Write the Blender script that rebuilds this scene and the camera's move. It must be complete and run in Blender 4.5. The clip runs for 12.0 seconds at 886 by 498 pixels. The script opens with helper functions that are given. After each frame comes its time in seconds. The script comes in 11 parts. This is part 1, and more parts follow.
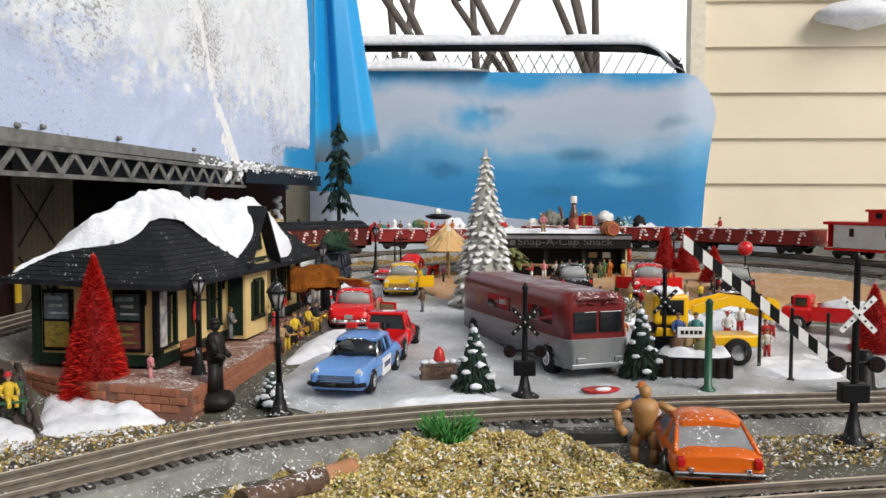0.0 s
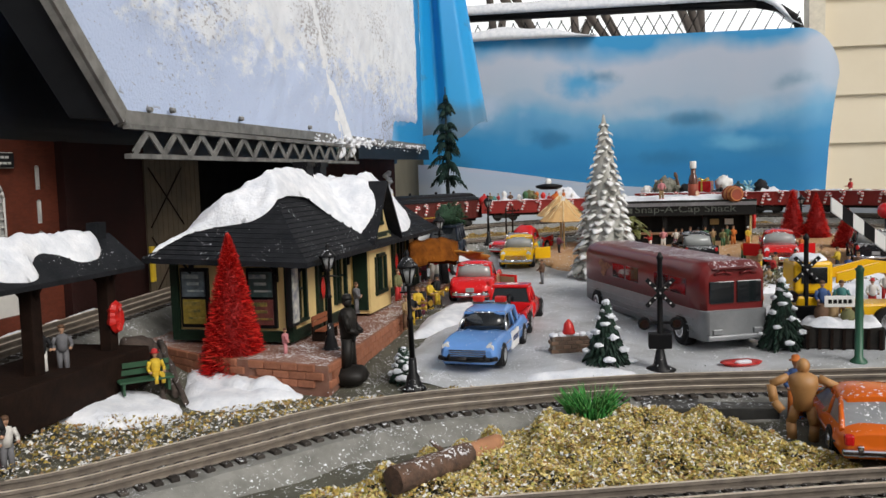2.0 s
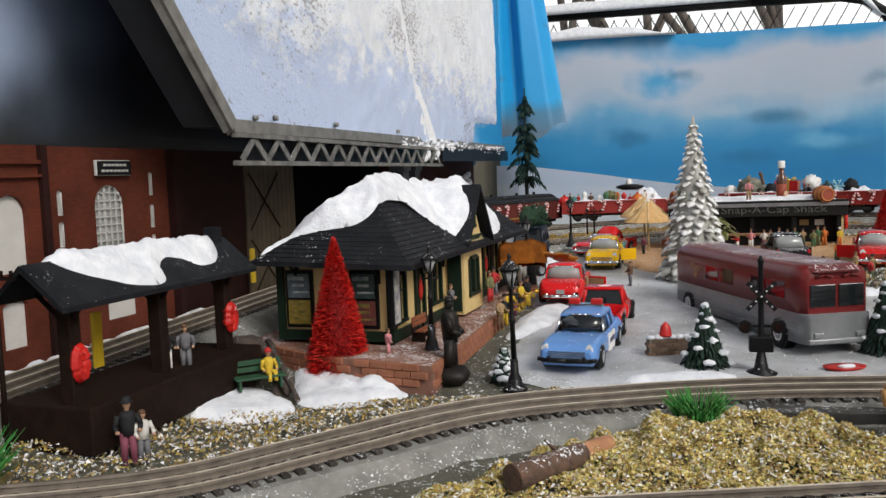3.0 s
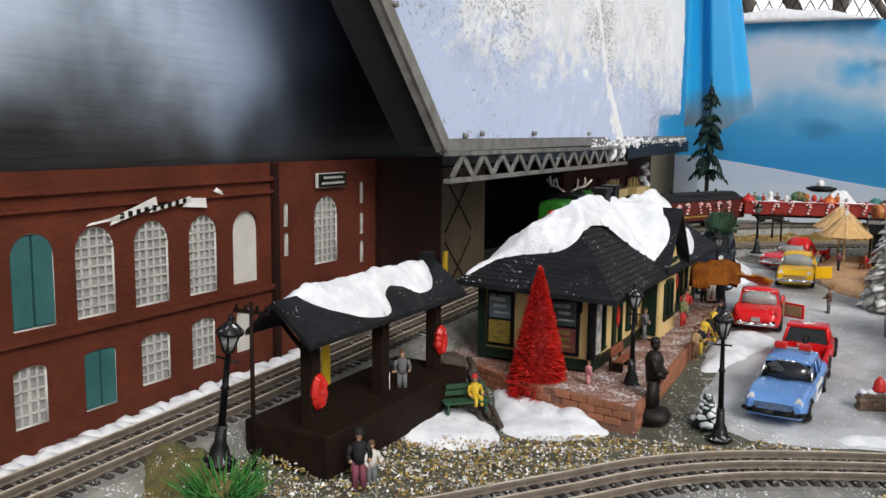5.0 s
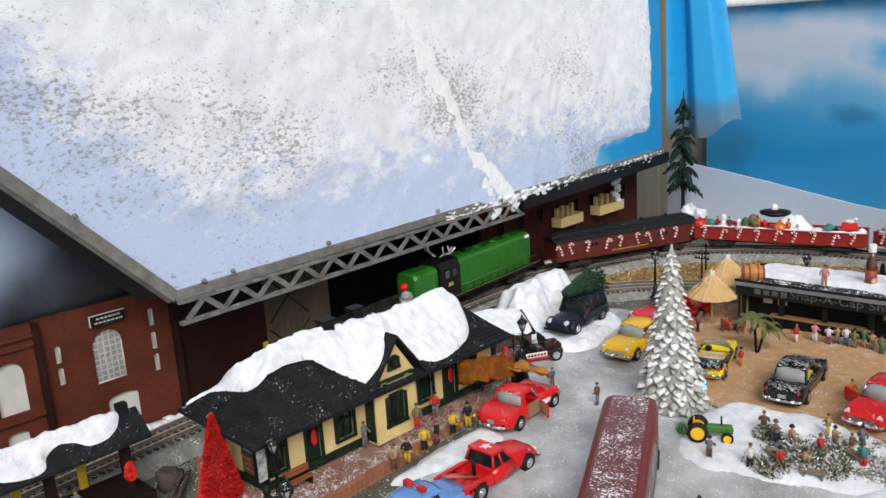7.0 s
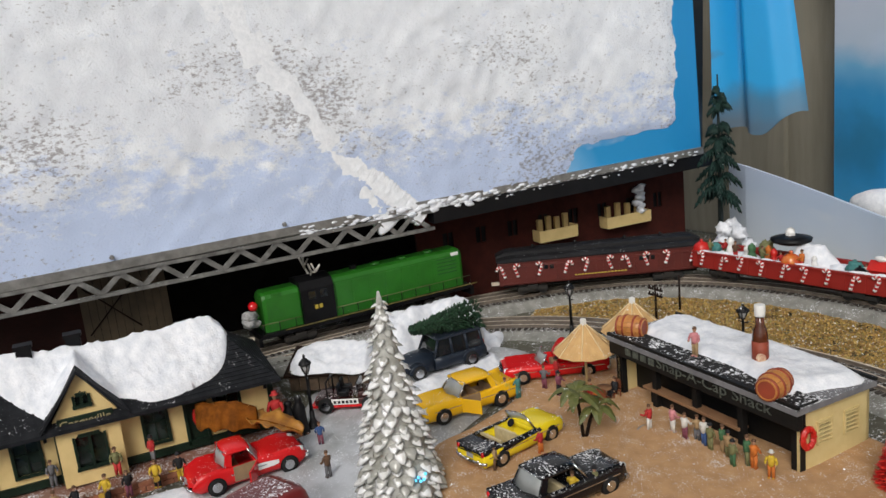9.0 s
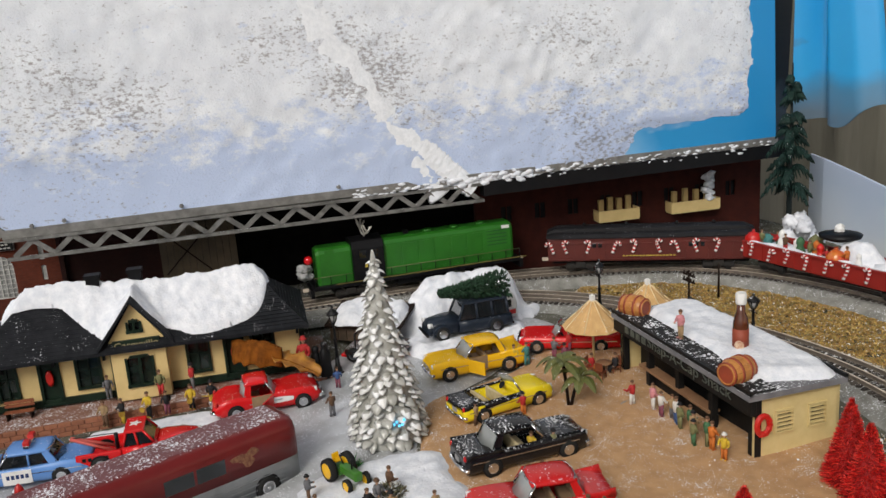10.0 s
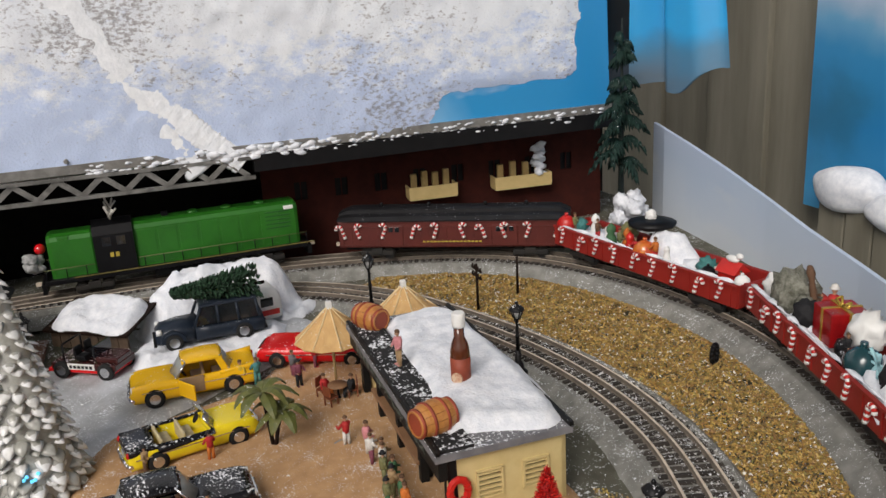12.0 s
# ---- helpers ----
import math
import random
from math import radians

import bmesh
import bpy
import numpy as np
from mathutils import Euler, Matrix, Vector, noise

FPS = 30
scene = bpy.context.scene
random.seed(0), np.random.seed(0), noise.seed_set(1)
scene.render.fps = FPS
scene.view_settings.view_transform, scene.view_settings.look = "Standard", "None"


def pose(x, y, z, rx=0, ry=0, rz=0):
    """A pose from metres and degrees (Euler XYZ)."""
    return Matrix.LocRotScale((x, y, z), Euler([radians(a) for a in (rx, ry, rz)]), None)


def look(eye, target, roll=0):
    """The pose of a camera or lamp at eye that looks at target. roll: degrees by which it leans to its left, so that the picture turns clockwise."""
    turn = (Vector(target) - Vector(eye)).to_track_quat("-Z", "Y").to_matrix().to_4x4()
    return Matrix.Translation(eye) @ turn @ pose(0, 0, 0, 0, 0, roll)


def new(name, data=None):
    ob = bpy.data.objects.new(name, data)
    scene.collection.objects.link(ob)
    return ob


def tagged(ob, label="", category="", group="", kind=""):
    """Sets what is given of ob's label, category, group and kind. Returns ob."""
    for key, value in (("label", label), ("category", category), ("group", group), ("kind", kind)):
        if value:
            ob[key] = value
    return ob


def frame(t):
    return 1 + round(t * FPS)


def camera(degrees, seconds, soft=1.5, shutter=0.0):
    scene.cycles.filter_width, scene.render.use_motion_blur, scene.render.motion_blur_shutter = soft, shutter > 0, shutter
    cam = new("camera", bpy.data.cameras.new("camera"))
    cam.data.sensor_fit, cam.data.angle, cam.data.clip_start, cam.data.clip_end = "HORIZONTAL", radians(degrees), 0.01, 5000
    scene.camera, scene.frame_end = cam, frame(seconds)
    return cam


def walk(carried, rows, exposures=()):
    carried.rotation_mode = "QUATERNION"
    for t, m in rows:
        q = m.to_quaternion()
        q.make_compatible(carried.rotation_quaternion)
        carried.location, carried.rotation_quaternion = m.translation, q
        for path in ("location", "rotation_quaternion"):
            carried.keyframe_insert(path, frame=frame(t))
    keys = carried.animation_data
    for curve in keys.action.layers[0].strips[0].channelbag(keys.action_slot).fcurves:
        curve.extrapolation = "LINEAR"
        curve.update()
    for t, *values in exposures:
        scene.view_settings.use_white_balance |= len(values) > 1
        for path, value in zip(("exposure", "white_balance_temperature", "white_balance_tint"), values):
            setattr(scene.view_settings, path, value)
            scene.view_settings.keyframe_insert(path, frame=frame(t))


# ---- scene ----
cam = camera(55.0, 12.0)
PATH = [
    (0, (0.044, -0.04, 0.134), (-0.023, 1.956, 0.024), 0.1),
    (0.5, (0.042, -0.028, 0.14), (-0.036, 1.966, 0.005), -1.4),
    (1, (0.038, -0.029, 0.14), (-0.094, 1.962, 0.0), -1.6),
    (1.5, (0.029, -0.021, 0.136), (-0.19, 1.959, -0.036), -1.5),
    (2, (0.023, -0.031, 0.134), (-0.278, 1.938, -0.039), -1.7),
    (2.5, (0.014, -0.043, 0.137), (-0.386, 1.909, -0.033), -2.0),
    (3, (0.003, -0.049, 0.139), (-0.454, 1.89, -0.031), -2.1),
    (3.5, (-0.022, -0.059, 0.146), (-0.631, 1.841, 0.016), -1.7),
    (3.7, (-0.05, -0.07, 0.153), (-0.751, 1.8, 0.042), -1.6),
    (5.3, (-0.027, -0.065, 0.229), (-0.822, 1.729, -0.16), 0.4),
    (5.5, (0.017, -0.047, 0.264), (-0.804, 1.707, -0.235), 0.1),
    (6, (0.139, -0.007, 0.377), (-0.856, 1.615, -0.238), -0.6),
    (6.5, (0.28, 0.027, 0.412), (-0.88, 1.58, -0.082), -2.5),
    (7, (0.426, 0.109, 0.424), (-0.794, 1.622, -0.05), -3.6),
    (7.5, (0.552, 0.299, 0.386), (-0.812, 1.7, -0.036), -7.0),
    (7.7, (0.58, 0.355, 0.385), (-0.799, 1.751, -0.003), -7.4),
    (9.3, (0.72, 0.719, 0.391), (-1.072, 1.469, -0.084), -4.6),
    (9.5, (0.747, 0.734, 0.392), (-1.084, 1.383, -0.084), -3.9),
    (10, (0.8, 0.786, 0.382), (-1.047, 1.378, -0.104), -4.2),
    (10.5, (0.802, 0.843, 0.382), (-1.036, 1.479, -0.085), -4.7),
    (11, (0.747, 0.939, 0.378), (-1.06, 1.616, -0.147), -1.7),
    (11.5, (0.701, 1.019, 0.364), (-1.079, 1.759, -0.168), -3.9),
    (12, (0.708, 1.048, 0.361), (-1.074, 1.732, -0.234), -3.3),
]
walk(cam, [(t, look(eye, target, roll)) for t, eye, target, roll in PATH],
     ((0.0, 0.28, 6620, 10), (1.0, 0.12, 6600, 10), (2.5, 0.09, 6600, 10), (3.5, 0.09, 6550, 10), (5.5, 0.23, 6500, 10), (6.5, 0.25, 6350, 10), (7.0, 0.24, 6350, 10), (7.5, 0.12, 6400, 10), (9.5, -0.03, 6600, 10), (10.5, -0.03, 6680, 11), (11.5, -0.03, 6750, 13), (12.0, -0.03, 6720, 12)))

# ---- world and light ----
world = bpy.data.worlds.new("winter_sky")
scene.world = world
world.use_nodes = True
wn = world.node_tree.nodes
sky = wn.new("ShaderNodeTexSky")
sky.sky_type, sky.sun_disc, sky.sun_elevation, sky.sun_rotation = "NISHITA", False, radians(38), radians(133)
sky.dust_density, sky.ozone_density = 4.0, 1.0
pale = wn.new("ShaderNodeHueSaturation")
pale.inputs["Saturation"].default_value = 0.22
world.node_tree.links.new(sky.outputs[0], pale.inputs["Color"])
world.node_tree.links.new(pale.outputs[0], wn["Background"].inputs["Color"])
wn["Background"].inputs["Strength"].default_value = 0.066
sun_data = bpy.data.lights.new("sun", "SUN")
sun_data.energy, sun_data.angle, sun_data.color = 2.1, radians(30), (1.0, 0.965, 0.925)
sun = new("sun", sun_data)
sun.matrix_world = look((2.0, -0.9, 2.2), (0, 1, 0))


# ---- materials ----
MATS = {}


def mat(name, col, col2=None, rough=0.6, scale=60.0, bump=0.15, bscale=400.0, metal=0.0, coat=0.0, snow=0.0, sscale=420.0, vary=0.0, emit=0.0, stretch=None, alpha=1.0, spec=0.5):
    if name in MATS:
        return MATS[name]
    m = bpy.data.materials.new(name)
    m.use_nodes = True
    nt = m.node_tree
    n, l = nt.nodes, nt.links
    b = n["Principled BSDF"]
    geo = n.new("ShaderNodeNewGeometry")
    pos = geo.outputs["Position"]
    if stretch:
        mp = n.new("ShaderNodeVectorMath")
        mp.operation = "MULTIPLY"
        mp.inputs[1].default_value = stretch
        l.new(pos, mp.inputs[0])
        pos = mp.outputs[0]
    nz = n.new("ShaderNodeTexNoise")
    nz.inputs["Scale"].default_value, nz.inputs["Detail"].default_value, nz.inputs["Roughness"].default_value = scale, 6.0, 0.6
    l.new(pos, nz.inputs["Vector"])
    ramp = n.new("ShaderNodeMapRange")
    ramp.inputs["From Min"].default_value, ramp.inputs["From Max"].default_value = 0.35, 0.65
    l.new(nz.outputs["Fac"], ramp.inputs["Value"])
    mix = n.new("ShaderNodeMix")
    mix.data_type = "RGBA"
    c2 = col2 or tuple(v * 0.82 for v in col)
    mix.inputs["A"].default_value, mix.inputs["B"].default_value = (*col, 1), (*c2, 1)
    l.new(ramp.outputs[0], mix.inputs["Factor"])
    out = mix.outputs["Result"]
    if vary:
        info = n.new("ShaderNodeObjectInfo")
        hs = n.new("ShaderNodeHueSaturation")
        mr = n.new("ShaderNodeMapRange")
        mr.inputs["To Min"].default_value, mr.inputs["To Max"].default_value = 1 - vary, 1 + vary
        l.new(info.outputs["Random"], mr.inputs["Value"])
        l.new(mr.outputs[0], hs.inputs["Value"])
        l.new(out, hs.inputs["Color"])
        out = hs.outputs[0]
    rsock = None
    if snow:
        sp = n.new("ShaderNodeTexNoise")
        sp.inputs["Scale"].default_value, sp.inputs["Detail"].default_value, sp.inputs["Roughness"].default_value = sscale, 3.0, 0.7
        l.new(geo.outputs["Position"], sp.inputs["Vector"])
        big = n.new("ShaderNodeTexNoise")
        big.inputs["Scale"].default_value = 55.0
        l.new(geo.outputs["Position"], big.inputs["Vector"])
        add = n.new("ShaderNodeMath")
        add.operation = "MULTIPLY_ADD"
        add.inputs[1].default_value = 0.35
        l.new(big.outputs["Fac"], add.inputs[0])
        l.new(sp.outputs["Fac"], add.inputs[2])
        th = n.new("ShaderNodeMapRange")
        lo = 0.86 - 0.25 * snow
        th.inputs["From Min"].default_value, th.inputs["From Max"].default_value = lo, lo + 0.04
        l.new(add.outputs[0], th.inputs["Value"])
        sep = n.new("ShaderNodeSeparateXYZ")
        l.new(geo.outputs["Normal"], sep.inputs[0])
        up = n.new("ShaderNodeMapRange")
        up.inputs["From Min"].default_value, up.inputs["From Max"].default_value = 0.35, 0.75
        l.new(sep.outputs["Z"], up.inputs["Value"])
        mul = n.new("ShaderNodeMath")
        mul.operation = "MULTIPLY"
        l.new(th.outputs[0], mul.inputs[0])
        l.new(up.outputs[0], mul.inputs[1])
        sm = n.new("ShaderNodeMix")
        sm.data_type = "RGBA"
        sm.inputs["B"].default_value = (0.82, 0.84, 0.87, 1)
        l.new(mul.outputs[0], sm.inputs["Factor"])
        l.new(out, sm.inputs["A"])
        out = sm.outputs["Result"]
        rs = n.new("ShaderNodeMapRange")
        rs.inputs["To Min"].default_value, rs.inputs["To Max"].default_value = rough, 0.85
        l.new(mul.outputs[0], rs.inputs["Value"])
        rsock = rs.outputs[0]
    l.new(out, b.inputs["Base Color"])
    b.inputs["Roughness"].default_value = rough
    if rsock:
        l.new(rsock, b.inputs["Roughness"])
    b.inputs["Metallic"].default_value = metal
    b.inputs["Coat Weight"].default_value = coat
    b.inputs["Specular IOR Level"].default_value = spec if max(col) > 0.06 or rough < 0.3 else min(spec, 0.22)
    if alpha < 1:
        b.inputs["Transmission Weight"].default_value = 1 - alpha
    if emit:
        l.new(out, b.inputs["Emission Color"])
        b.inputs["Emission Strength"].default_value = emit
    if bump:
        bn = n.new("ShaderNodeTexNoise")
        bn.inputs["Scale"].default_value, bn.inputs["Detail"].default_value = bscale, 5.0
        l.new(pos, bn.inputs["Vector"])
        bp = n.new("ShaderNodeBump")
        bp.inputs["Strength"].default_value, bp.inputs["Distance"].default_value = bump, 0.001
        l.new(bn.outputs["Fac"], bp.inputs["Height"])
        l.new(bp.outputs[0], b.inputs["Normal"])
    MATS[name] = m
    return m


def island(name, cols, rough=0.8):
    """A material that takes one of several colours for each loose piece of a mesh."""
    if name in MATS:
        return MATS[name]
    m = bpy.data.materials.new(name)
    m.use_nodes = True
    n, l = m.node_tree.nodes, m.node_tree.links
    geo = n.new("ShaderNodeNewGeometry")
    cr = n.new("ShaderNodeValToRGB")
    cr.color_ramp.interpolation = "CONSTANT"
    els = cr.color_ramp.elements
    while len(els) < len(cols):
        els.new(0.5)
    for i, c in enumerate(cols):
        els[i].position, els[i].color = i / len(cols), (*c, 1)
    l.new(geo.outputs["Random Per Island"], cr.inputs[0])
    l.new(cr.outputs[0], n["Principled BSDF"].inputs["Base Color"])
    n["Principled BSDF"].inputs["Roughness"].default_value = rough
    MATS[name] = m
    return m


def brick_mat(name, col, mortar, bw=0.0048, bh=0.0016):
    m = bpy.data.materials.new(name)
    m.use_nodes = True
    n, l = m.node_tree.nodes, m.node_tree.links
    b = n["Principled BSDF"]
    geo = n.new("ShaderNodeNewGeometry")
    sep, com = n.new("ShaderNodeSeparateXYZ"), n.new("ShaderNodeCombineXYZ")
    l.new(geo.outputs["Position"], sep.inputs[0])
    add = n.new("ShaderNodeMath")
    l.new(sep.outputs["X"], add.inputs[0])
    l.new(sep.outputs["Y"], add.inputs[1])
    l.new(add.outputs[0], com.inputs["X"])
    l.new(sep.outputs["Z"], com.inputs["Y"])
    br = n.new("ShaderNodeTexBrick")
    br.inputs["Scale"].default_value = 1.0
    br.inputs["Brick Width"].default_value, br.inputs["Row Height"].default_value, br.inputs["Mortar Size"].default_value = bw, bh, bh * 0.09
    br.inputs["Color1"].default_value, br.inputs["Color2"].default_value, br.inputs["Mortar"].default_value = (*col, 1), (*[v * 0.75 for v in col], 1), (*mortar, 1)
    l.new(com.outputs[0], br.inputs["Vector"])
    nz = n.new("ShaderNodeTexNoise")
    nz.inputs["Scale"].default_value, nz.inputs["Detail"].default_value = 25.0, 6.0
    l.new(geo.outputs["Position"], nz.inputs["Vector"])
    mr = n.new("ShaderNodeMapRange")
    mr.inputs["From Min"].default_value, mr.inputs["From Max"].default_value = 0.3, 0.7
    mr.inputs["To Min"].default_value, mr.inputs["To Max"].default_value = 0.7, 1.15
    l.new(nz.outputs["Fac"], mr.inputs["Value"])
    hs = n.new("ShaderNodeHueSaturation")
    l.new(mr.outputs[0], hs.inputs["Value"])
    l.new(br.outputs["Color"], hs.inputs["Color"])
    l.new(hs.outputs[0], b.inputs["Base Color"])
    b.inputs["Roughness"].default_value = 0.75
    b.inputs["Specular IOR Level"].default_value = 0.2
    bp = n.new("ShaderNodeBump")
    bp.inputs["Strength"].default_value, bp.inputs["Distance"].default_value = 0.4, 0.0005
    bp.invert = True
    l.new(br.outputs["Fac"], bp.inputs["Height"])
    l.new(bp.outputs[0], b.inputs["Normal"])
    MATS[name] = m
    return m


SNOW = mat("snow_cotton", (0.80, 0.815, 0.85), (0.63, 0.66, 0.715), rough=0.95, scale=95, bump=0.8, bscale=420)
ICE = mat("icy_street", (0.29, 0.30, 0.30), (0.56, 0.58, 0.61), rough=0.40, scale=17, bump=0.2, bscale=700, snow=0.30, sscale=520)
EARTH = mat("grey_ground", (0.115, 0.112, 0.082), (0.065, 0.062, 0.043), rough=0.85, scale=45, bump=0.4, bscale=900, snow=0.27, sscale=500)
BED = mat("grey_roadbed", (0.25, 0.248, 0.226), (0.15, 0.149, 0.134), rough=0.85, scale=70, bump=0.4, bscale=1200, snow=0.24, sscale=600)
SAND = mat("brown_sand", (0.52, 0.31, 0.15), (0.41, 0.235, 0.11), rough=0.9, scale=80, bump=0.6, bscale=1800, snow=0.26, sscale=700)
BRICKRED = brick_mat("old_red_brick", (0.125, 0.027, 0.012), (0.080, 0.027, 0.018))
# dark brick, its colour deepened for the shade under the panel
BRICKDARK = brick_mat("dark_shaded_brick", (0.024, 0.0055, 0.004), (0.018, 0.007, 0.005))
CREAM = mat("cream_paint", (0.70, 0.53, 0.24), (0.62, 0.46, 0.20), rough=0.55, scale=50, bump=0.1)
DKGREEN = mat("dark_green_paint", (0.010, 0.024, 0.014), (0.006, 0.014, 0.009), rough=0.45, spec=0.25)
SLATE = mat("charcoal_roofing", (0.017, 0.018, 0.021), (0.009, 0.010, 0.012), spec=0.10, rough=0.65, scale=90, bump=0.4, bscale=900, snow=0.03, sscale=520)
BLACK = mat("black_plastic", (0.007, 0.007, 0.008), (0.004, 0.004, 0.005), rough=0.45, bump=0.05, spec=0.2)
BLACKSNOW = mat("black_iron_dusted", (0.008, 0.008, 0.009), (0.005, 0.005, 0.006), spec=0.25, rough=0.45, snow=0.25)
DKBROWN = mat("dark_brown_stain", (0.019, 0.010, 0.007), (0.010, 0.006, 0.0045), spec=0.10, rough=0.7, scale=120, bump=0.3)
WHITE = mat("white_paint", (0.78, 0.78, 0.76), (0.70, 0.70, 0.68), rough=0.5)
STEEL = mat("weathered_rail", (0.66, 0.58, 0.48), (0.46, 0.38, 0.29), rough=0.5, metal=0.0, scale=90)
ALU = mat("dull_aluminium", (0.27, 0.265, 0.25), (0.16, 0.155, 0.145), rough=0.5, metal=0.4, scale=60, snow=0.3)
CHROME = mat("chrome", (0.75, 0.76, 0.78), (0.6, 0.61, 0.63), rough=0.15, metal=1.0, bump=0)
GLASS = mat("dark_glass", (0.014, 0.017, 0.02), (0.008, 0.01, 0.012), rough=0.08, bump=0, coat=0.5)
RED = mat("red_plastic", (0.55, 0.018, 0.012), (0.42, 0.012, 0.01), rough=0.35)
SIDING = mat("cream_siding", (0.70, 0.62, 0.47), (0.66, 0.58, 0.43), rough=0.55, scale=4, bump=0.05, bscale=60)
FENCEWOOD = mat("weathered_fence", (0.215, 0.20, 0.155), (0.125, 0.115, 0.085), rough=0.85, scale=14, bump=0.5, bscale=90, stretch=(1, 1, 0.12))


# ---- mesh helpers ----
def G(x, y):
    return 0.024 * x + 0.034 * (y - 0.8) + 0.004


def smooth(a, b, v):
    t = min(1.0, max(0.0, (v - a) / (b - a)))
    return t * t * (3 - 2 * t)


def T(x, y):
    """The ground's height: a slightly sloping board that rises to the back track along the brick works."""
    dip = 0.005 * smooth(-0.10, -0.01, x) * smooth(0.34, 0.54, y) * smooth(0.95, 0.70, y) + 0.0055 * smooth(0.03, 0.12, x) * smooth(0.50, 0.58, y) * smooth(0.98, 0.88, y)
    return G(x, y) - dip + 0.026 * smooth(0.20, 0.37, -x) * smooth(1.5, 0.9, y)


def box(bm, c, s, rz=0.0, mi=0, m=None):
    r = bmesh.ops.create_cube(bm, size=1.0)
    mm = Matrix.Translation(c) @ Matrix.Rotation(rz, 4, "Z") @ Matrix.Diagonal((*s, 1))
    if m is not None:
        mm = m @ mm
    bmesh.ops.transform(bm, matrix=mm, verts=r["verts"])
    if mi:
        for f in {f for v in r["verts"] for f in v.link_faces}:
            f.material_index = mi
    return r["verts"]


def rbox(bm, c, s, bev, rz=0.0, mi=0, seg=2):
    vs = box(bm, c, s, rz, mi)
    es = list({e for v in vs for e in v.link_edges})
    bmesh.ops.bevel(bm, geom=es, offset=bev, segments=seg, profile=0.5, affect="EDGES", clamp_overlap=True)


def cyl(bm, p0, p1, r0, r1=None, n=10, mi=0):
    r1 = r0 if r1 is None else r1
    p0, p1 = Vector(p0), Vector(p1)
    d = p1 - p0
    q = d.to_track_quat("Z", "Y").to_matrix()
    a, b = [], []
    for i in range(n):
        t = 2 * math.pi * i / n
        v = q @ Vector((math.cos(t), math.sin(t), 0))
        a.append(bm.verts.new(p0 + v * r0))
        b.append(bm.verts.new(p1 + v * max(r1, 1e-5)))
    fs = [bm.faces.new((a[i], a[(i + 1) % n], b[(i + 1) % n], b[i])) for i in range(n)]
    fs += [bm.faces.new(a[::-1]), bm.faces.new(b)]
    for f in fs:
        f.material_index = mi
    for f in fs[:n]:
        f.smooth = True


def tube(bm, pts, r, n=6, mi=0):
    for a, b in zip(pts, pts[1:]):
        cyl(bm, a, b, r, r, n, mi)


def lathe(bm, prof, c=(0, 0, 0), n=14, mi=0):
    rings = []
    for r, z in prof:
        rings.append([bm.verts.new((c[0] + max(r, 1e-5) * math.cos(2 * math.pi * i / n), c[1] + max(r, 1e-5) * math.sin(2 * math.pi * i / n), c[2] + z)) for i in range(n)])
    for a, b in zip(rings, rings[1:]):
        for i in range(n):
            f = bm.faces.new((a[i], a[(i + 1) % n], b[(i + 1) % n], b[i]))
            f.smooth, f.material_index = True, mi
    bm.faces.new(rings[0][::-1]).material_index = mi
    bm.faces.new(rings[-1]).material_index = mi


def blob(bm, c, r, rough=0.25, freq=1.7, sub=2, mi=0, seed=0.0):
    res = bmesh.ops.create_icosphere(bm, subdivisions=sub, radius=1.0)
    for v in res["verts"]:
        k = 1 + rough * noise.noise(v.co * freq + Vector((seed, seed * 1.7, -seed)))
        v.co = Vector((c[0] + v.co.x * r[0] * k, c[1] + v.co.y * r[1] * k, c[2] + v.co.z * r[2] * k))
    for f in {f for v in res["verts"] for f in v.link_faces}:
        f.smooth, f.material_index = True, mi


def prism(bm, pts, z0, z1, mi=0):
    a = [bm.verts.new((x, y, z0)) for x, y in pts]
    b = [bm.verts.new((x, y, z1)) for x, y in pts]
    k = len(pts)
    fs = [bm.faces.new((a[i], a[(i + 1) % k], b[(i + 1) % k], b[i])) for i in range(k)]
    fs += [bm.faces.new(a[::-1]), bm.faces.new(b)]
    for f in fs:
        f.material_index = mi


def loft(bm, rings, mi=0, smoothed=True, caps=True):
    vs = [[bm.verts.new(p) for p in ring] for ring in rings]
    n = len(vs[0])
    for a, b in zip(vs, vs[1:]):
        for i in range(n):
            f = bm.faces.new((a[i], a[(i + 1) % n], b[(i + 1) % n], b[i]))
            f.smooth, f.material_index = smoothed, mi
    if caps:
        bm.faces.new(vs[0][::-1]).material_index = mi
        bm.faces.new(vs[-1]).material_index = mi


def part(name, bm, material, parent=None, label="", loc=None, rot=None, recalc=True):
    if recalc:
        bmesh.ops.recalc_face_normals(bm, faces=bm.faces)
    me = bpy.data.meshes.new(name)
    bm.to_mesh(me)
    bm.free()
    for mm in material if isinstance(material, (list, tuple)) else [material]:
        me.materials.append(mm)
    ob = new(name, me)
    if loc is not None:
        ob.location = loc
    if rot is not None:
        ob.rotation_euler = rot
    if parent is not None:
        ob.parent = parent
    if label:
        ob["label"] = label
    return ob


def thing(name, label, category, loc=(0, 0, 0), heading=0.0, group="", kind=""):
    """An Empty at a thing's base, turned by heading degrees about z."""
    ob = new(name)
    ob.empty_display_size = 0.01
    ob.matrix_basis = pose(*loc, 0, 0, heading)
    return tagged(ob, label, category, group, kind)


def nb():
    return bmesh.new()


def at(x, y, up=0.0):
    return (x, y, T(x, y) + up)


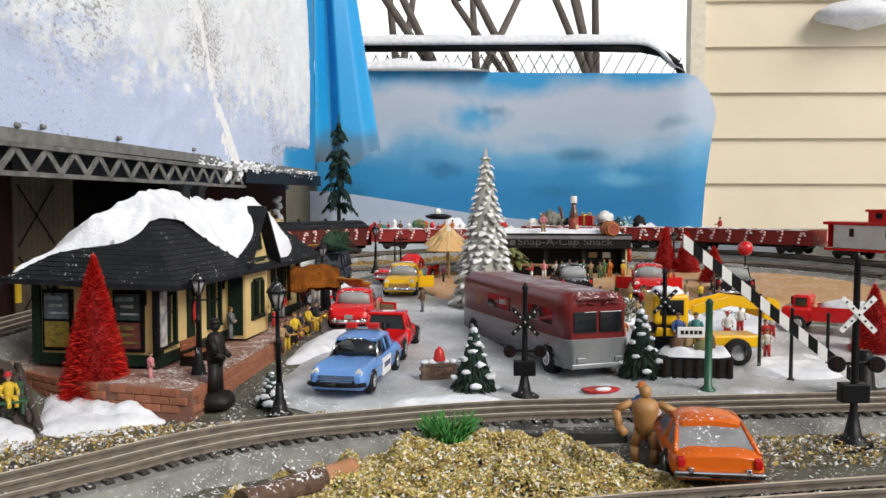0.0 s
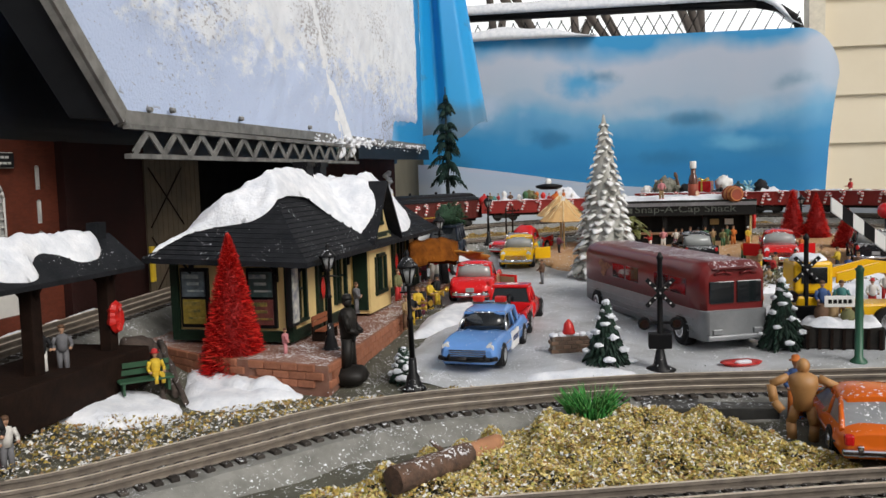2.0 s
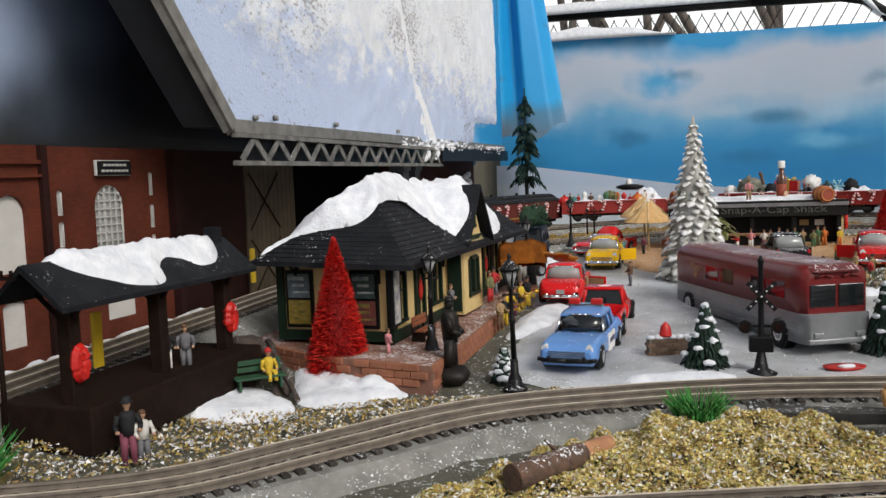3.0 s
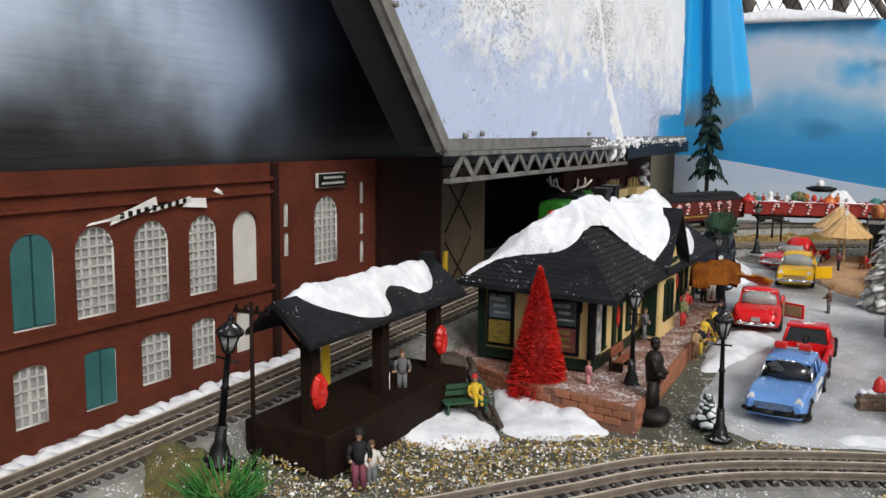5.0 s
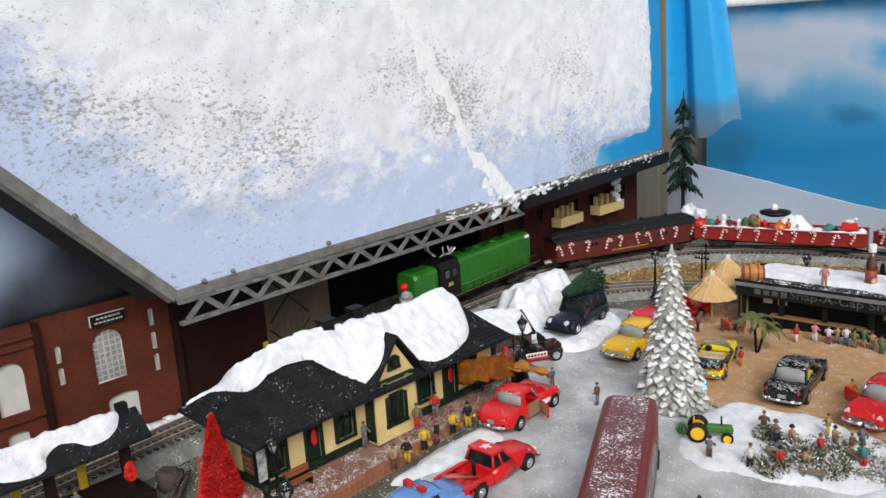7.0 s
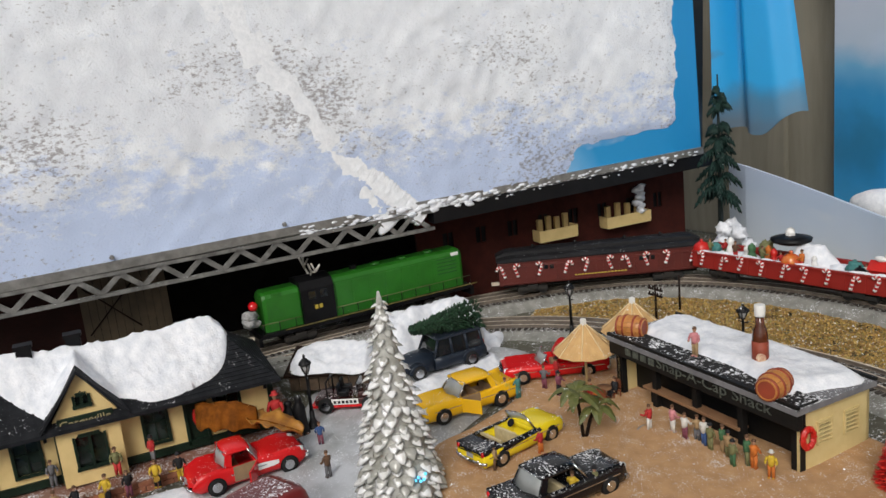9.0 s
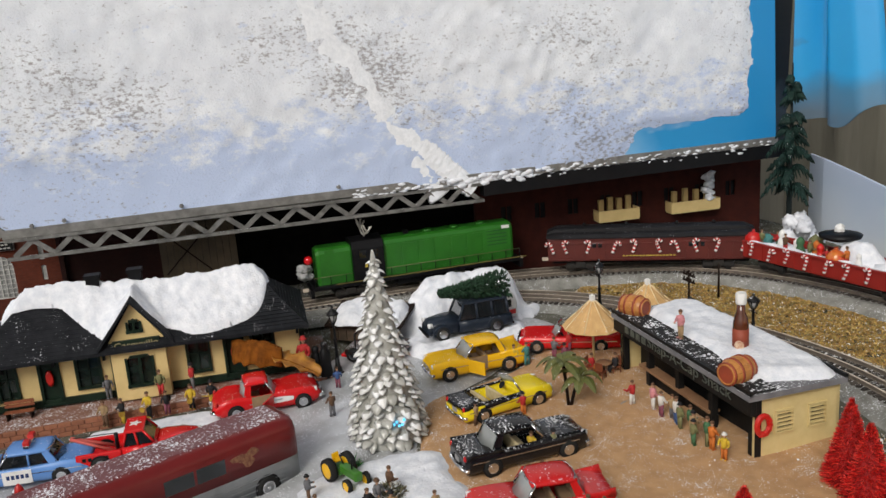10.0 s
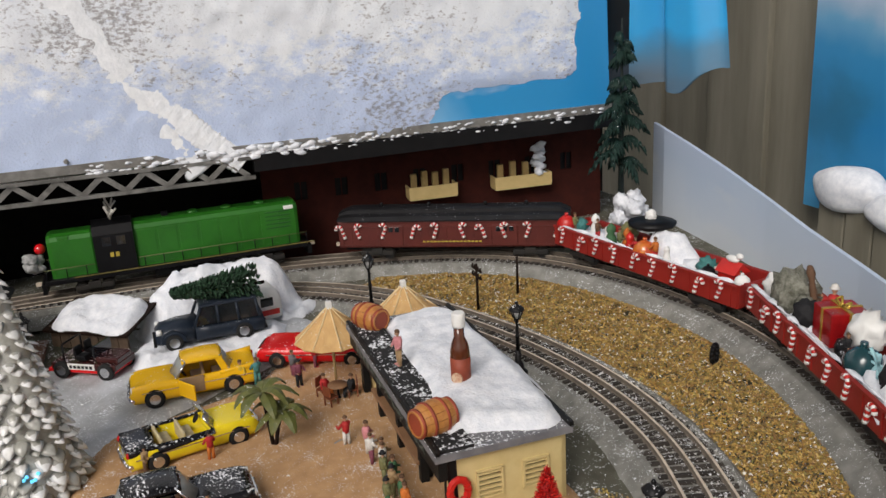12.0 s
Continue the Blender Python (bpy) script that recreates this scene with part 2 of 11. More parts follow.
def inside(poly, x, y):
    hit = False
    for (x1, y1), (x2, y2) in zip(poly, poly[1:] + poly[:1]):
        if (y1 > y) != (y2 > y) and x < (x2 - x1) * (y - y1) / (y2 - y1) + x1:
            hit = not hit
    return hit


def edge_dist(poly, x, y):
    best = 9.0
    for (x1, y1), (x2, y2) in zip(poly, poly[1:] + poly[:1]):
        dx, dy = x2 - x1, y2 - y1
        t = min(1, max(0, ((x - x1) * dx + (y - y1) * dy) / (dx * dx + dy * dy + 1e-12)))
        best = min(best, math.hypot(x - x1 - t * dx, y - y1 - t * dy))
    return best


def sheet(bm, poly, step, high, ruffle=0.3, edge=0.02, lift=0.0, freq=60.0, base=T):
    """A mound or layer over a patch of ground: high in the middle, thin and uneven at its edge."""
    for _ in range(2):
        poly = [q for (xa, ya), (xb, yb) in zip(poly, poly[1:] + poly[:1]) for q in ((xa * 0.75 + xb * 0.25, ya * 0.75 + yb * 0.25), (xa * 0.25 + xb * 0.75, ya * 0.25 + yb * 0.75))]
    xs, ys = [p[0] for p in poly], [p[1] for p in poly]
    nx, ny = int((max(xs) - min(xs)) / step) + 5, int((max(ys) - min(ys)) / step) + 5

    def depth(x, y):
        d = edge_dist(poly, x, y)
        d = d if inside(poly, x, y) else -d
        return d + 0.35 * edge * noise.noise(Vector((x * freq * 0.5, y * freq * 0.5, 3.1))) + 0.16 * edge * noise.noise(Vector((x * freq * 1.3, y * freq * 1.3, 7.7)))
    grid = {}
    for i in range(nx):
        for j in range(ny):
            x, y = min(xs) + (i - 2) * step, min(ys) + (j - 2) * step
            d = depth(x, y)
            if d < -1.3 * step:
                continue
            if d < 0:
                gx, gy = depth(x + 0.001, y) - d, depth(x, y + 0.001) - d
                k = math.hypot(gx, gy) or 1.0
                x, y = x - gx / k * d, y - gy / k * d
                h, d = -0.0005, 0.0
            else:
                k = smooth(0, edge, d) ** 0.7
                h = high * k * (1 + ruffle * noise.noise(Vector((x * freq, y * freq, 0.5))) + 0.4 * ruffle * noise.noise(Vector((x * freq * 2.3, y * freq * 2.3, 4.5))) + (0.5 * ruffle * noise.noise(Vector((x * freq * 4.3, y * freq * 4.3, 9.5))) if high < 0.02 else 0.0))
            grid[i, j] = bm.verts.new((x, y, base(x, y) + lift + h - (lift if d == 0 else 0)))
    for (i, j), v in list(grid.items()):
        q = [grid.get((i + a, j + b)) for a, b in ((0, 0), (1, 0), (1, 1), (0, 1))]
        if all(q):
            bm.faces.new(q).smooth = True


# ---- ground ----
def board():
    xs = [-0.62 + 0.012 * i for i in range(160)]
    ys = [-0.35 + 0.012 * j for j in range(178)]
    bm = nb()
    g = [[bm.verts.new((x, y, T(x, y) - 0.001 + 0.0012 * noise.noise(Vector((x * 40, y * 40, 0))))) for y in ys] for x in xs]
    for i in range(len(xs) - 1):
        for j in range(len(ys) - 1):
            bm.faces.new((g[i][j], g[i + 1][j], g[i + 1][j + 1], g[i][j + 1])).smooth = True
    rim = [g[i][0] for i in range(len(xs))] + [g[-1][j] for j in range(1, len(ys))] + [g[i][-1] for i in range(len(xs) - 2, -1, -1)] + [g[0][j] for j in range(len(ys) - 2, 0, -1)]
    low = [bm.verts.new((v.co.x, v.co.y, -0.14)) for v in rim]
    for i in range(len(rim)):
        k = (i + 1) % len(rim)
        bm.faces.new((rim[i], rim[k], low[k], low[i]))
    bm.faces.new(low)
    return tagged(part("layout_ground", bm, EARTH), "grey gritty ground of a model railway, dusted with snow", "ground", kind="structure")


board()
bm = nb()
box(bm, (0, 150, -0.95), (600, 600, 0.1))
tagged(part("ground", bm, mat("yard_snow", (0.8, 0.82, 0.85), (0.7, 0.72, 0.76), rough=0.9, scale=2, bump=0.4, bscale=9)), "snow-covered yard around the layout", "ground", kind="structure")
bm = nb()
box(bm, (0.34, 0.7, -0.20), (1.85, 2.05, 0.1))
for x in (-0.5, 1.15):
    for y in (-0.2, 1.6):
        box(bm, (x, y, -0.575), (0.09, 0.09, 0.65))
tagged(part("layout_table", bm, FENCEWOOD), "weathered timber table under the model railway", "table", kind="structure")

STREET = [(-0.115, 0.515), (0.02, 0.545), (0.13, 0.56), (0.30, 0.60), (0.5, 0.62), (0.52, 0.80), (0.36, 0.86), (0.22, 0.93), (0.10, 0.97), (0.02, 1.0), (-0.005, 1.06), (-0.07, 1.17), (-0.12, 1.24), (-0.22, 1.20), (-0.26, 1.0), (-0.16, 0.94), (-0.09, 0.80)]
bm = nb()
sheet(bm, STREET, 0.007, 0.0025, 0.25, 0.012, freq=35)
tagged(part("road", bm, ICE), "icy grey street, patched with snow", "street", kind="structure")
LOT = [(0.005, 1.0), (0.10, 0.975), (0.20, 0.945), (0.34, 0.90), (0.55, 0.92), (0.56, 1.15), (0.40, 1.27), (0.30, 1.30), (0.10, 1.31), (-0.01, 1.31), (-0.06, 1.26), (-0.075, 1.175), (-0.02, 1.13), (-0.005, 1.06)]
bm = nb()
sheet(bm, LOT, 0.007, 0.0035, 0.3, 0.01, freq=40)
tagged(part("sand_lot", bm, SAND), "brown sandy car lot speckled with snow", "lot", kind="structure")


# ---- tracks ----
def spline(pts, step):
    p = [Vector((*q, 0)) for q in pts]
    p = [2 * p[0] - p[1]] + p + [2 * p[-1] - p[-2]]
    fine = []
    for i in range(1, len(p) - 2):
        for k in range(40):
            t = k / 40
            fine.append(0.5 * ((2 * p[i]) + (p[i + 1] - p[i - 1]) * t + (2 * p[i - 1] - 5 * p[i] + 4 * p[i + 1] - p[i + 2]) * t * t + (3 * p[i] - p[i - 1] - 3 * p[i + 1] + p[i + 2]) * t ** 3))
    fine.append(p[-2])
    out, left = [fine[0]], step
    for a, b in zip(fine, fine[1:]):
        d = (b - a).length
        while d >= left:
            a = a + (b - a).normalized() * left
            d -= left
            left = step
            out.append(a)
        left -= d
    return out


def side(line, i):
    a, b = line[max(0, i - 1)], line[min(len(line) - 1, i + 1)]
    d = (b - a).normalized()
    return Vector((-d.y, d.x, 0)), math.atan2(d.y, d.x)


SLEEPER = None
RAILWEB = mat("rusty_rail_web", (0.17, 0.14, 0.11), (0.10, 0.082, 0.066), rough=0.7, scale=120)


def track(name, pts, label, lift, bedw=0.034, gauge=0.0165):
    global SLEEPER
    line = spline(pts, 0.0085)
    root = thing(name, label, "railway track")
    bm = nb()
    rings = []
    for i, c in enumerate(line):
        s, _ = side(line, i)
        z = T(c.x, c.y)
        pr = ((-bedw - 0.012, -0.004), (-bedw, lift - 0.003), (-bedw + 0.004, lift), (bedw - 0.004, lift), (bedw, lift - 0.003), (bedw + 0.012, -0.004))
        rings.append([(c.x + s.x * o, c.y + s.y * o, z + h + 0.0007 * noise.noise(Vector((c.x * 90, c.y * 90, o * 300)))) for o, h in pr])
    loft(bm, rings, smoothed=False)
    part("roadbed", bm, BED, root, "grey roadbed strewn with snow")
    for k, o in enumerate((-gauge, 0.0, gauge)):
        bm = nb()
        rings = []
        for i, c in enumerate(line):
            s, _ = side(line, i)
            z = T(c.x, c.y) + lift + 0.0015
            rings.append([(c.x + s.x * (o + u), c.y + s.y * (o + u), z + h) for u, h in ((-0.0016, 0), (-0.0005, 0.0008), (-0.0005, 0.0026), (-0.0013, 0.0030), (-0.0010, 0.0044), (0.0010, 0.0044), (0.0013, 0.0030), (0.0005, 0.0026), (0.0005, 0.0008), (0.0016, 0))])
        loft(bm, rings, smoothed=False)
        bmesh.ops.recalc_face_normals(bm, faces=bm.faces)
        for f in bm.faces:
            f.material_index = 0 if f.normal.z > 0.7 and f.calc_center_median().z - T(f.calc_center_median().x, f.calc_center_median().y) > lift + 0.004 else 1
        part("rail", bm, [STEEL, RAILWEB], root, recalc=False)
    if SLEEPER is None:
        bm = nb()
        box(bm, (0, 0, 0), (0.0042, 0.048, 0.0028))
        bmesh.ops.bevel(bm, geom=bm.edges[:], offset=0.0004, segments=1, affect="EDGES")
        SLEEPER = bpy.data.meshes.new("sleeper")
        bm.to_mesh(SLEEPER)
        bm.free()
        SLEEPER.materials.append(mat("sleeper_wood", (0.060, 0.052, 0.045), (0.036, 0.031, 0.027), rough=0.85, vary=0.35, snow=0.30, sscale=600))
    for i, c in enumerate(line):
        _, a = side(line, i)
        o = new("sleeper", SLEEPER)
        o.matrix_basis = Matrix.Translation((c.x, c.y, T(c.x, c.y) + lift + 0.0004)) @ Matrix.Rotation(a + random.uniform(-0.03, 0.03), 4, "Z")
        o.parent = root
    return root


FRONT = [(-0.50, 0.05), (-0.40, 0.145), (-0.30, 0.243), (-0.226, 0.312), (-0.184, 0.353), (-0.150, 0.385), (-0.105, 0.426), (-0.023, 0.472), (0.060, 0.493), (0.142, 0.498), (0.30, 0.505), (0.6, 0.52), (1.0, 0.54)]
BACK = [(-0.335, 0.86), (-0.315, 1.0), (-0.285, 1.14), (-0.235, 1.245), (-0.155, 1.312), (-0.057, 1.352), (0.05, 1.382), (0.14, 1.394), (0.22, 1.392), (0.30, 1.375), (0.40, 1.33), (0.52, 1.23), (0.6, 1.1)]
OUTER = [(-0.43, -0.05), (-0.405, 0.15), (-0.382, 0.35), (-0.362, 0.55), (-0.345, 0.75), (-0.333, 0.95), (-0.328, 1.15), (-0.31, 1.29), (-0.265, 1.41), (-0.185, 1.50), (-0.08, 1.552), (0.04, 1.575), (0.16, 1.572), (0.28, 1.54), (0.40, 1.48), (0.54, 1.36), (0.66, 1.16)]
NEAR = [(-0.20, 0.262), (-0.1, 0.285), (0.06, 0.318), (0.20, 0.343), (0.5, 0.38), (1.0, 0.42)]
track("street_track", FRONT, "three-rail model track curving past the street, dusted with snow", 0.008)
track("loop_track", BACK, "three-rail model track curving behind the refreshment shack", 0.006)
track("outer_track", OUTER, "three-rail model track on grey roadbed behind the town", 0.010)
track("edge_track", NEAR, "three-rail model track along the edge of the layout", 0.004)


# ---- backdrops, fence, house, distance ----
def band_mat(name, stops, noise_amt=0.12, nscale=6.0, clouds=None, rough=0.5, axis="Z", lo=0.0, hi=1.0, bump=0.0):
    """A printed sheet: colour bands along one axis, softly broken, with patches of cloud."""
    m = bpy.data.materials.new(name)
    m.use_nodes = True
    n, l = m.node_tree.nodes, m.node_tree.links
    b = n["Principled BSDF"]
    geo, sep = n.new("ShaderNodeNewGeometry"), n.new("ShaderNodeSeparateXYZ")
    l.new(geo.outputs["Position"], sep.inputs[0])
    mr = n.new("ShaderNodeMapRange")
    mr.inputs["From Min"].default_value, mr.inputs["From Max"].default_value = lo, hi
    l.new(sep.outputs[axis], mr.inputs["Value"])
    nz = n.new("ShaderNodeTexNoise")
    nz.inputs["Scale"].default_value, nz.inputs["Detail"].default_value = nscale, 3.0
    l.new(geo.outputs["Position"], nz.inputs["Vector"])
    ma = n.new("ShaderNodeMath")
    ma.operation = "MULTIPLY_ADD"
    ma.inputs[1].default_value = noise_amt * 2
    l.new(nz.outputs["Fac"], ma.inputs[0])
    l.new(mr.outputs[0], ma.inputs[2])
    sb = n.new("ShaderNodeMath")
    sb.operation = "SUBTRACT"
    sb.inputs[1].default_value = noise_amt
    l.new(ma.outputs[0], sb.inputs[0])
    cr = n.new("ShaderNodeValToRGB")
    els = cr.color_ramp.elements
    while len(els) < len(stops):
        els.new(0.5)
    for i, (p, c) in enumerate(stops):
        els[i].position, els[i].color = p, (*c, 1)
    l.new(sb.outputs[0], cr.inputs[0])
    out = cr.outputs[0]
    if clouds:
        cn = n.new("ShaderNodeTexNoise")
        cn.inputs["Scale"].default_value, cn.inputs["Detail"].default_value = clouds[1], 4.0
        sc = n.new("ShaderNodeVectorMath")
        sc.operation = "MULTIPLY"
        sc.inputs[1].default_value = clouds[4] if len(clouds) > 4 else (1, 1, 2.6)
        l.new(geo.outputs["Position"], sc.inputs[0])
        l.new(sc.outputs[0], cn.inputs["Vector"])
        cm = n.new("ShaderNodeMapRange")
        cm.inputs["From Min"].default_value, cm.inputs["From Max"].default_value = clouds[2], clouds[3]
        l.new(cn.outputs["Fac"], cm.inputs["Value"])
        mx = n.new("ShaderNodeMix")
        mx.data_type = "RGBA"
        mx.inputs["B"].default_value = (*clouds[0], 1)
        l.new(cm.outputs[0], mx.inputs["Factor"])
        l.new(out, mx.inputs["A"])
        out = mx.outputs["Result"]
    l.new(out, b.inputs["Base Color"])
    b.inputs["Roughness"].default_value = rough
    if bump:
        bn = n.new("ShaderNodeTexNoise")
        bn.inputs["Scale"].default_value = 30
        sv = n.new("ShaderNodeVectorMath")
        sv.operation = "MULTIPLY"
        sv.inputs[1].default_value = (1, 0.6, 6)
        l.new(geo.outputs["Position"], sv.inputs[0])
        l.new(sv.outputs[0], bn.inputs["Vector"])
        bp = n.new("ShaderNodeBump")
        bp.inputs["Strength"].default_value, bp.inputs["Distance"].default_value = bump, 0.003
        l.new(bn.outputs["Fac"], bp.inputs["Height"])
        l.new(bp.outputs[0], b.inputs["Normal"])
    return m


SKYPRINT = band_mat("sky_print", [(0.0, (0.03, 0.24, 0.46)), (0.30, (0.006, 0.185, 0.43)), (0.46, (0.02, 0.23, 0.48)), (0.57, (0.12, 0.34, 0.55)), (0.68, (0.38, 0.47, 0.58)), (0.86, (0.43, 0.49, 0.59)), (0.93, (0.16, 0.36, 0.58)), (0.97, (0.02, 0.28, 0.58))], 0.16, 6.0, None, 0.55, "Z", 0.0, 0.47)


def print_blotches(m, spots):
    """Soft printed cloud patches: (x, z, half width, half height, colour, strength)."""
    n, l = m.node_tree.nodes, m.node_tree.links
    b = n["Principled BSDF"]
    out = b.inputs["Base Color"].links[0].from_socket
    geo, nz = n.new("ShaderNodeNewGeometry"), n.new("ShaderNodeTexNoise")
    nz.inputs["Scale"].default_value, nz.inputs["Detail"].default_value = 14.0, 4.0
    l.new(geo.outputs["Position"], nz.inputs["Vector"])
    for x, z, rx, rz, c, k in spots:
        sub, mul, ln = n.new("ShaderNodeVectorMath"), n.new("ShaderNodeVectorMath"), n.new("ShaderNodeVectorMath")
        sub.operation, mul.operation, ln.operation = "SUBTRACT", "MULTIPLY", "LENGTH"
        sub.inputs[1].default_value, mul.inputs[1].default_value = (x, 2.1, z), (1 / rx, 0, 1 / rz)
        l.new(geo.outputs["Position"], sub.inputs[0])
        l.new(sub.outputs[0], mul.inputs[0])
        l.new(mul.outputs[0], ln.inputs[0])
        ad = n.new("ShaderNodeMath")
        ad.operation = "MULTIPLY_ADD"
        ad.inputs[1].default_value = 1.8
        l.new(nz.outputs["Fac"], ad.inputs[0])
        l.new(ln.outputs["Value"], ad.inputs[2])
        mr = n.new("ShaderNodeMapRange")
        mr.interpolation_type = "SMOOTHSTEP"
        mr.inputs["From Min"].default_value, mr.inputs["From Max"].default_value = 2.0, 0.9
        mr.inputs["To Max"].default_value = k
        l.new(ad.outputs[0], mr.inputs["Value"])
        mx = n.new("ShaderNodeMix")
        mx.data_type = "RGBA"
        mx.inputs["B"].default_value = (*c, 1)
        l.new(mr.outputs[0], mx.inputs["Factor"])
        l.new(out, mx.inputs["A"])
        out = mx.outputs["Result"]
    l.new(out, b.inputs["Base Color"])


print_blotches(SKYPRINT, [(0.06, 0.350, 0.085, 0.044, (0.02, 0.30, 0.58), 0.9), (0.10, 0.362, 0.06, 0.022, (0.02, 0.16, 0.30), 0.6), (0.20, 0.27, 0.12, 0.03, (0.42, 0.52, 0.62), 0.5), (-0.20, 0.30, 0.12, 0.05, (0.45, 0.54, 0.68), 0.7), (0.45, 0.26, 0.10, 0.04, (0.36, 0.52, 0.66), 0.7), (0.31, 0.252, 0.085, 0.024, (0.015, 0.12, 0.23), 0.65), (0.55, 0.332, 0.08, 0.028, (0.04, 0.18, 0.31), 0.6), (-0.02, 0.215, 0.10, 0.028, (0.008, 0.12, 0.25), 0.7), (0.25, 0.160, 0.12, 0.024, (0.006, 0.14, 0.30), 0.7), (0.50, 0.17, 0.09, 0.03, (0.02, 0.18, 0.36), 0.5), (0.42, 0.19, 0.10, 0.024, (0.16, 0.46, 0.68), 0.6), (-0.30, 0.14, 0.11, 0.10, (0.008, 0.13, 0.24), 0.8)])


def sky_backdrop():
    """A printed cloud sheet hung on the gate, its free end cut round."""
    bm = nb()
    prof = []
    n = 60
    end = 0.652
    for i in range(n + 1):
        x = -0.345 + (end + 0.345) * (1 - (1 - i / n) ** 1.6)
        y = 2.10 + 0.008 * math.sin(7 * x) + 0.03 * smooth(0.52, 0.66, x) ** 2
        u = min(1.0, max(0.0, (x - end + 0.09) / 0.09))
        v = min(1.0, max(0.0, (x - end + 0.034) / 0.034))
        prof.append((x, y, -0.02 + 0.365 * math.sqrt(v), 0.463 - 0.012 * (x + 0.345) - 0.105 * (1 - math.sqrt(1 - u * u * 0.998))))
    for d in (0.0, 0.004):
        vs = [[bm.verts.new((x, y + d, a + (b - a) * k / 12)) for k in range(13)] for x, y, a, b in prof]
        for i in range(n):
            for k in range(12):
                q = (vs[i][k], vs[i + 1][k], vs[i + 1][k + 1], vs[i][k + 1])
                bm.faces.new(q if d == 0 else q[::-1]).smooth = True
    return tagged(part("sky_backdrop", bm, SKYPRINT, recalc=False), "blue printed sky backdrop with grey clouds and a rounded end", "backdrop", kind="structure")


sky_backdrop()

# hill sheet behind the outer track
HILLMAT = band_mat("snow_hill_print", [(0.0, (0.66, 0.71, 0.76)), (0.35, (0.55, 0.63, 0.73)), (0.7, (0.46, 0.56, 0.70)), (1.0, (0.48, 0.56, 0.72))], 0.22, 9, ((0.62, 0.67, 0.72), 6, 0.56, 0.76), 0.6, "Z", 0.02, 0.17)
bm = nb()
line = [(-0.30, 1.765, 0.157), (-0.25, 1.747, 0.156), (-0.17, 1.733, 0.145), (-0.09, 1.718, 0.133), (0.0, 1.700, 0.118), (0.08, 1.680, 0.106), (0.17, 1.655, 0.098), (0.28, 1.615, 0.093), (0.42, 1.555, 0.088), (0.60, 1.44, 0.082)]
for d in (0.0, 0.005):
    a = [bm.verts.new((x, y + d, T(x, y) - 0.01)) for x, y, z in line]
    b = [bm.verts.new((x, y + d, z)) for x, y, z in line]
    for i in range(len(line) - 1):
        bm.faces.new((a[i], a[i + 1], b[i + 1], b[i]) if d == 0 else (b[i], b[i + 1], a[i + 1], a[i]))
bm.verts.ensure_lookup_table()
k = len(line)
for i in range(k - 1):
    bm.faces.new((bm.verts[k + i], bm.verts[k + i + 1], bm.verts[3 * k + i + 1], bm.verts[3 * k + i]))
tagged(part("hill_backdrop", bm, HILLMAT), "lavender-white snowy hill board behind the outer track", "backdrop", kind="structure")

# wooden fence
fence = thing("wooden_fence", "weathered grey-green board fence behind the layout", "fence", (0, 2.14, 0))
for i in range(10):
    x = -1.78 + 0.152 * i
    bm = nb()
    rbox(bm, (x, 0.012 * (i % 2), 0.1), (0.158, 0.02, 2.1), 0.003)
    part("board", bm, FENCEWOOD, fence)
bm = nb()
box(bm, (-1.1, 0.04, 0.35), (1.5, 0.04, 0.09))
part("rail", bm, FENCEWOOD, fence)

# chain-link gate with a snow-topped tube
gate = thing("chain_link_gate", "dark tubular chain-link gate topped with snow", "gate", (0, 2.45, 0))
TUBE = [(-0.9, 0, 0.58), (-0.3, 0, 0.58), (0.3, 0, 0.58), (0.53, 0, 0.575), (0.59, 0, 0.562), (0.635, 0, 0.53), (0.655, 0, 0.47), (0.655, 0, -0.9)]
bm = nb()
tube(bm, TUBE, 0.012, 8)
part("tube_frame", bm, BLACK, gate)
bm = nb()
for i in range(70):
    x = -0.95 + i * 0.034
    for s in (-1, 1):
        z0, z1 = 0.0, 0.56
        xa, xb = x, x + s * (z1 - z0) * 0.55
        if xa > 0.645:
            continue
        if xb > 0.645:
            z1 = z0 + (0.645 - xa) / 0.55
            xb = 0.645
        cyl(bm, (xa, 0, z0), (xb, 0, z1), 0.0014, n=4)
part("wire_mesh", bm, BLACK, gate)
bm = nb()
rings = []
for i in range(60):
    x = -0.8 + i * 0.0245
    z = 0.580 - 0.075 * smooth(0.49, 0.65, x) ** 2
    k = 0.020 + 0.006 * noise.noise(Vector((x * 9, 0, 1)))
    k *= smooth(0.635, 0.57, x) + 0.02
    rings.append([(x, 0.022 * math.cos(t), z + 0.006 + k * 1.5 * math.sin(t)) for t in [math.pi * q / 8 for q in range(9)]])
loft(bm, rings)
part("snow_cap", bm, SNOW, gate)
bm = nb()
rings = []
for i in range(40):
    x = -0.36 + i * 0.0115
    k = (0.016 + 0.006 * noise.noise(Vector((x * 11, 3, 1)))) * smooth(0.09, -0.05, x) + 0.0004
    rings.append([(x, 2.105 + 0.03 * math.cos(t), 0.459 + k * 1.7 * math.sin(t)) for t in [math.pi * q / 8 for q in range(9)]])
loft(bm, rings)
tagged(part("snow_ridge", bm, SNOW), "ridge of snow along the top of the sky backdrop", "snow", kind="stuff")

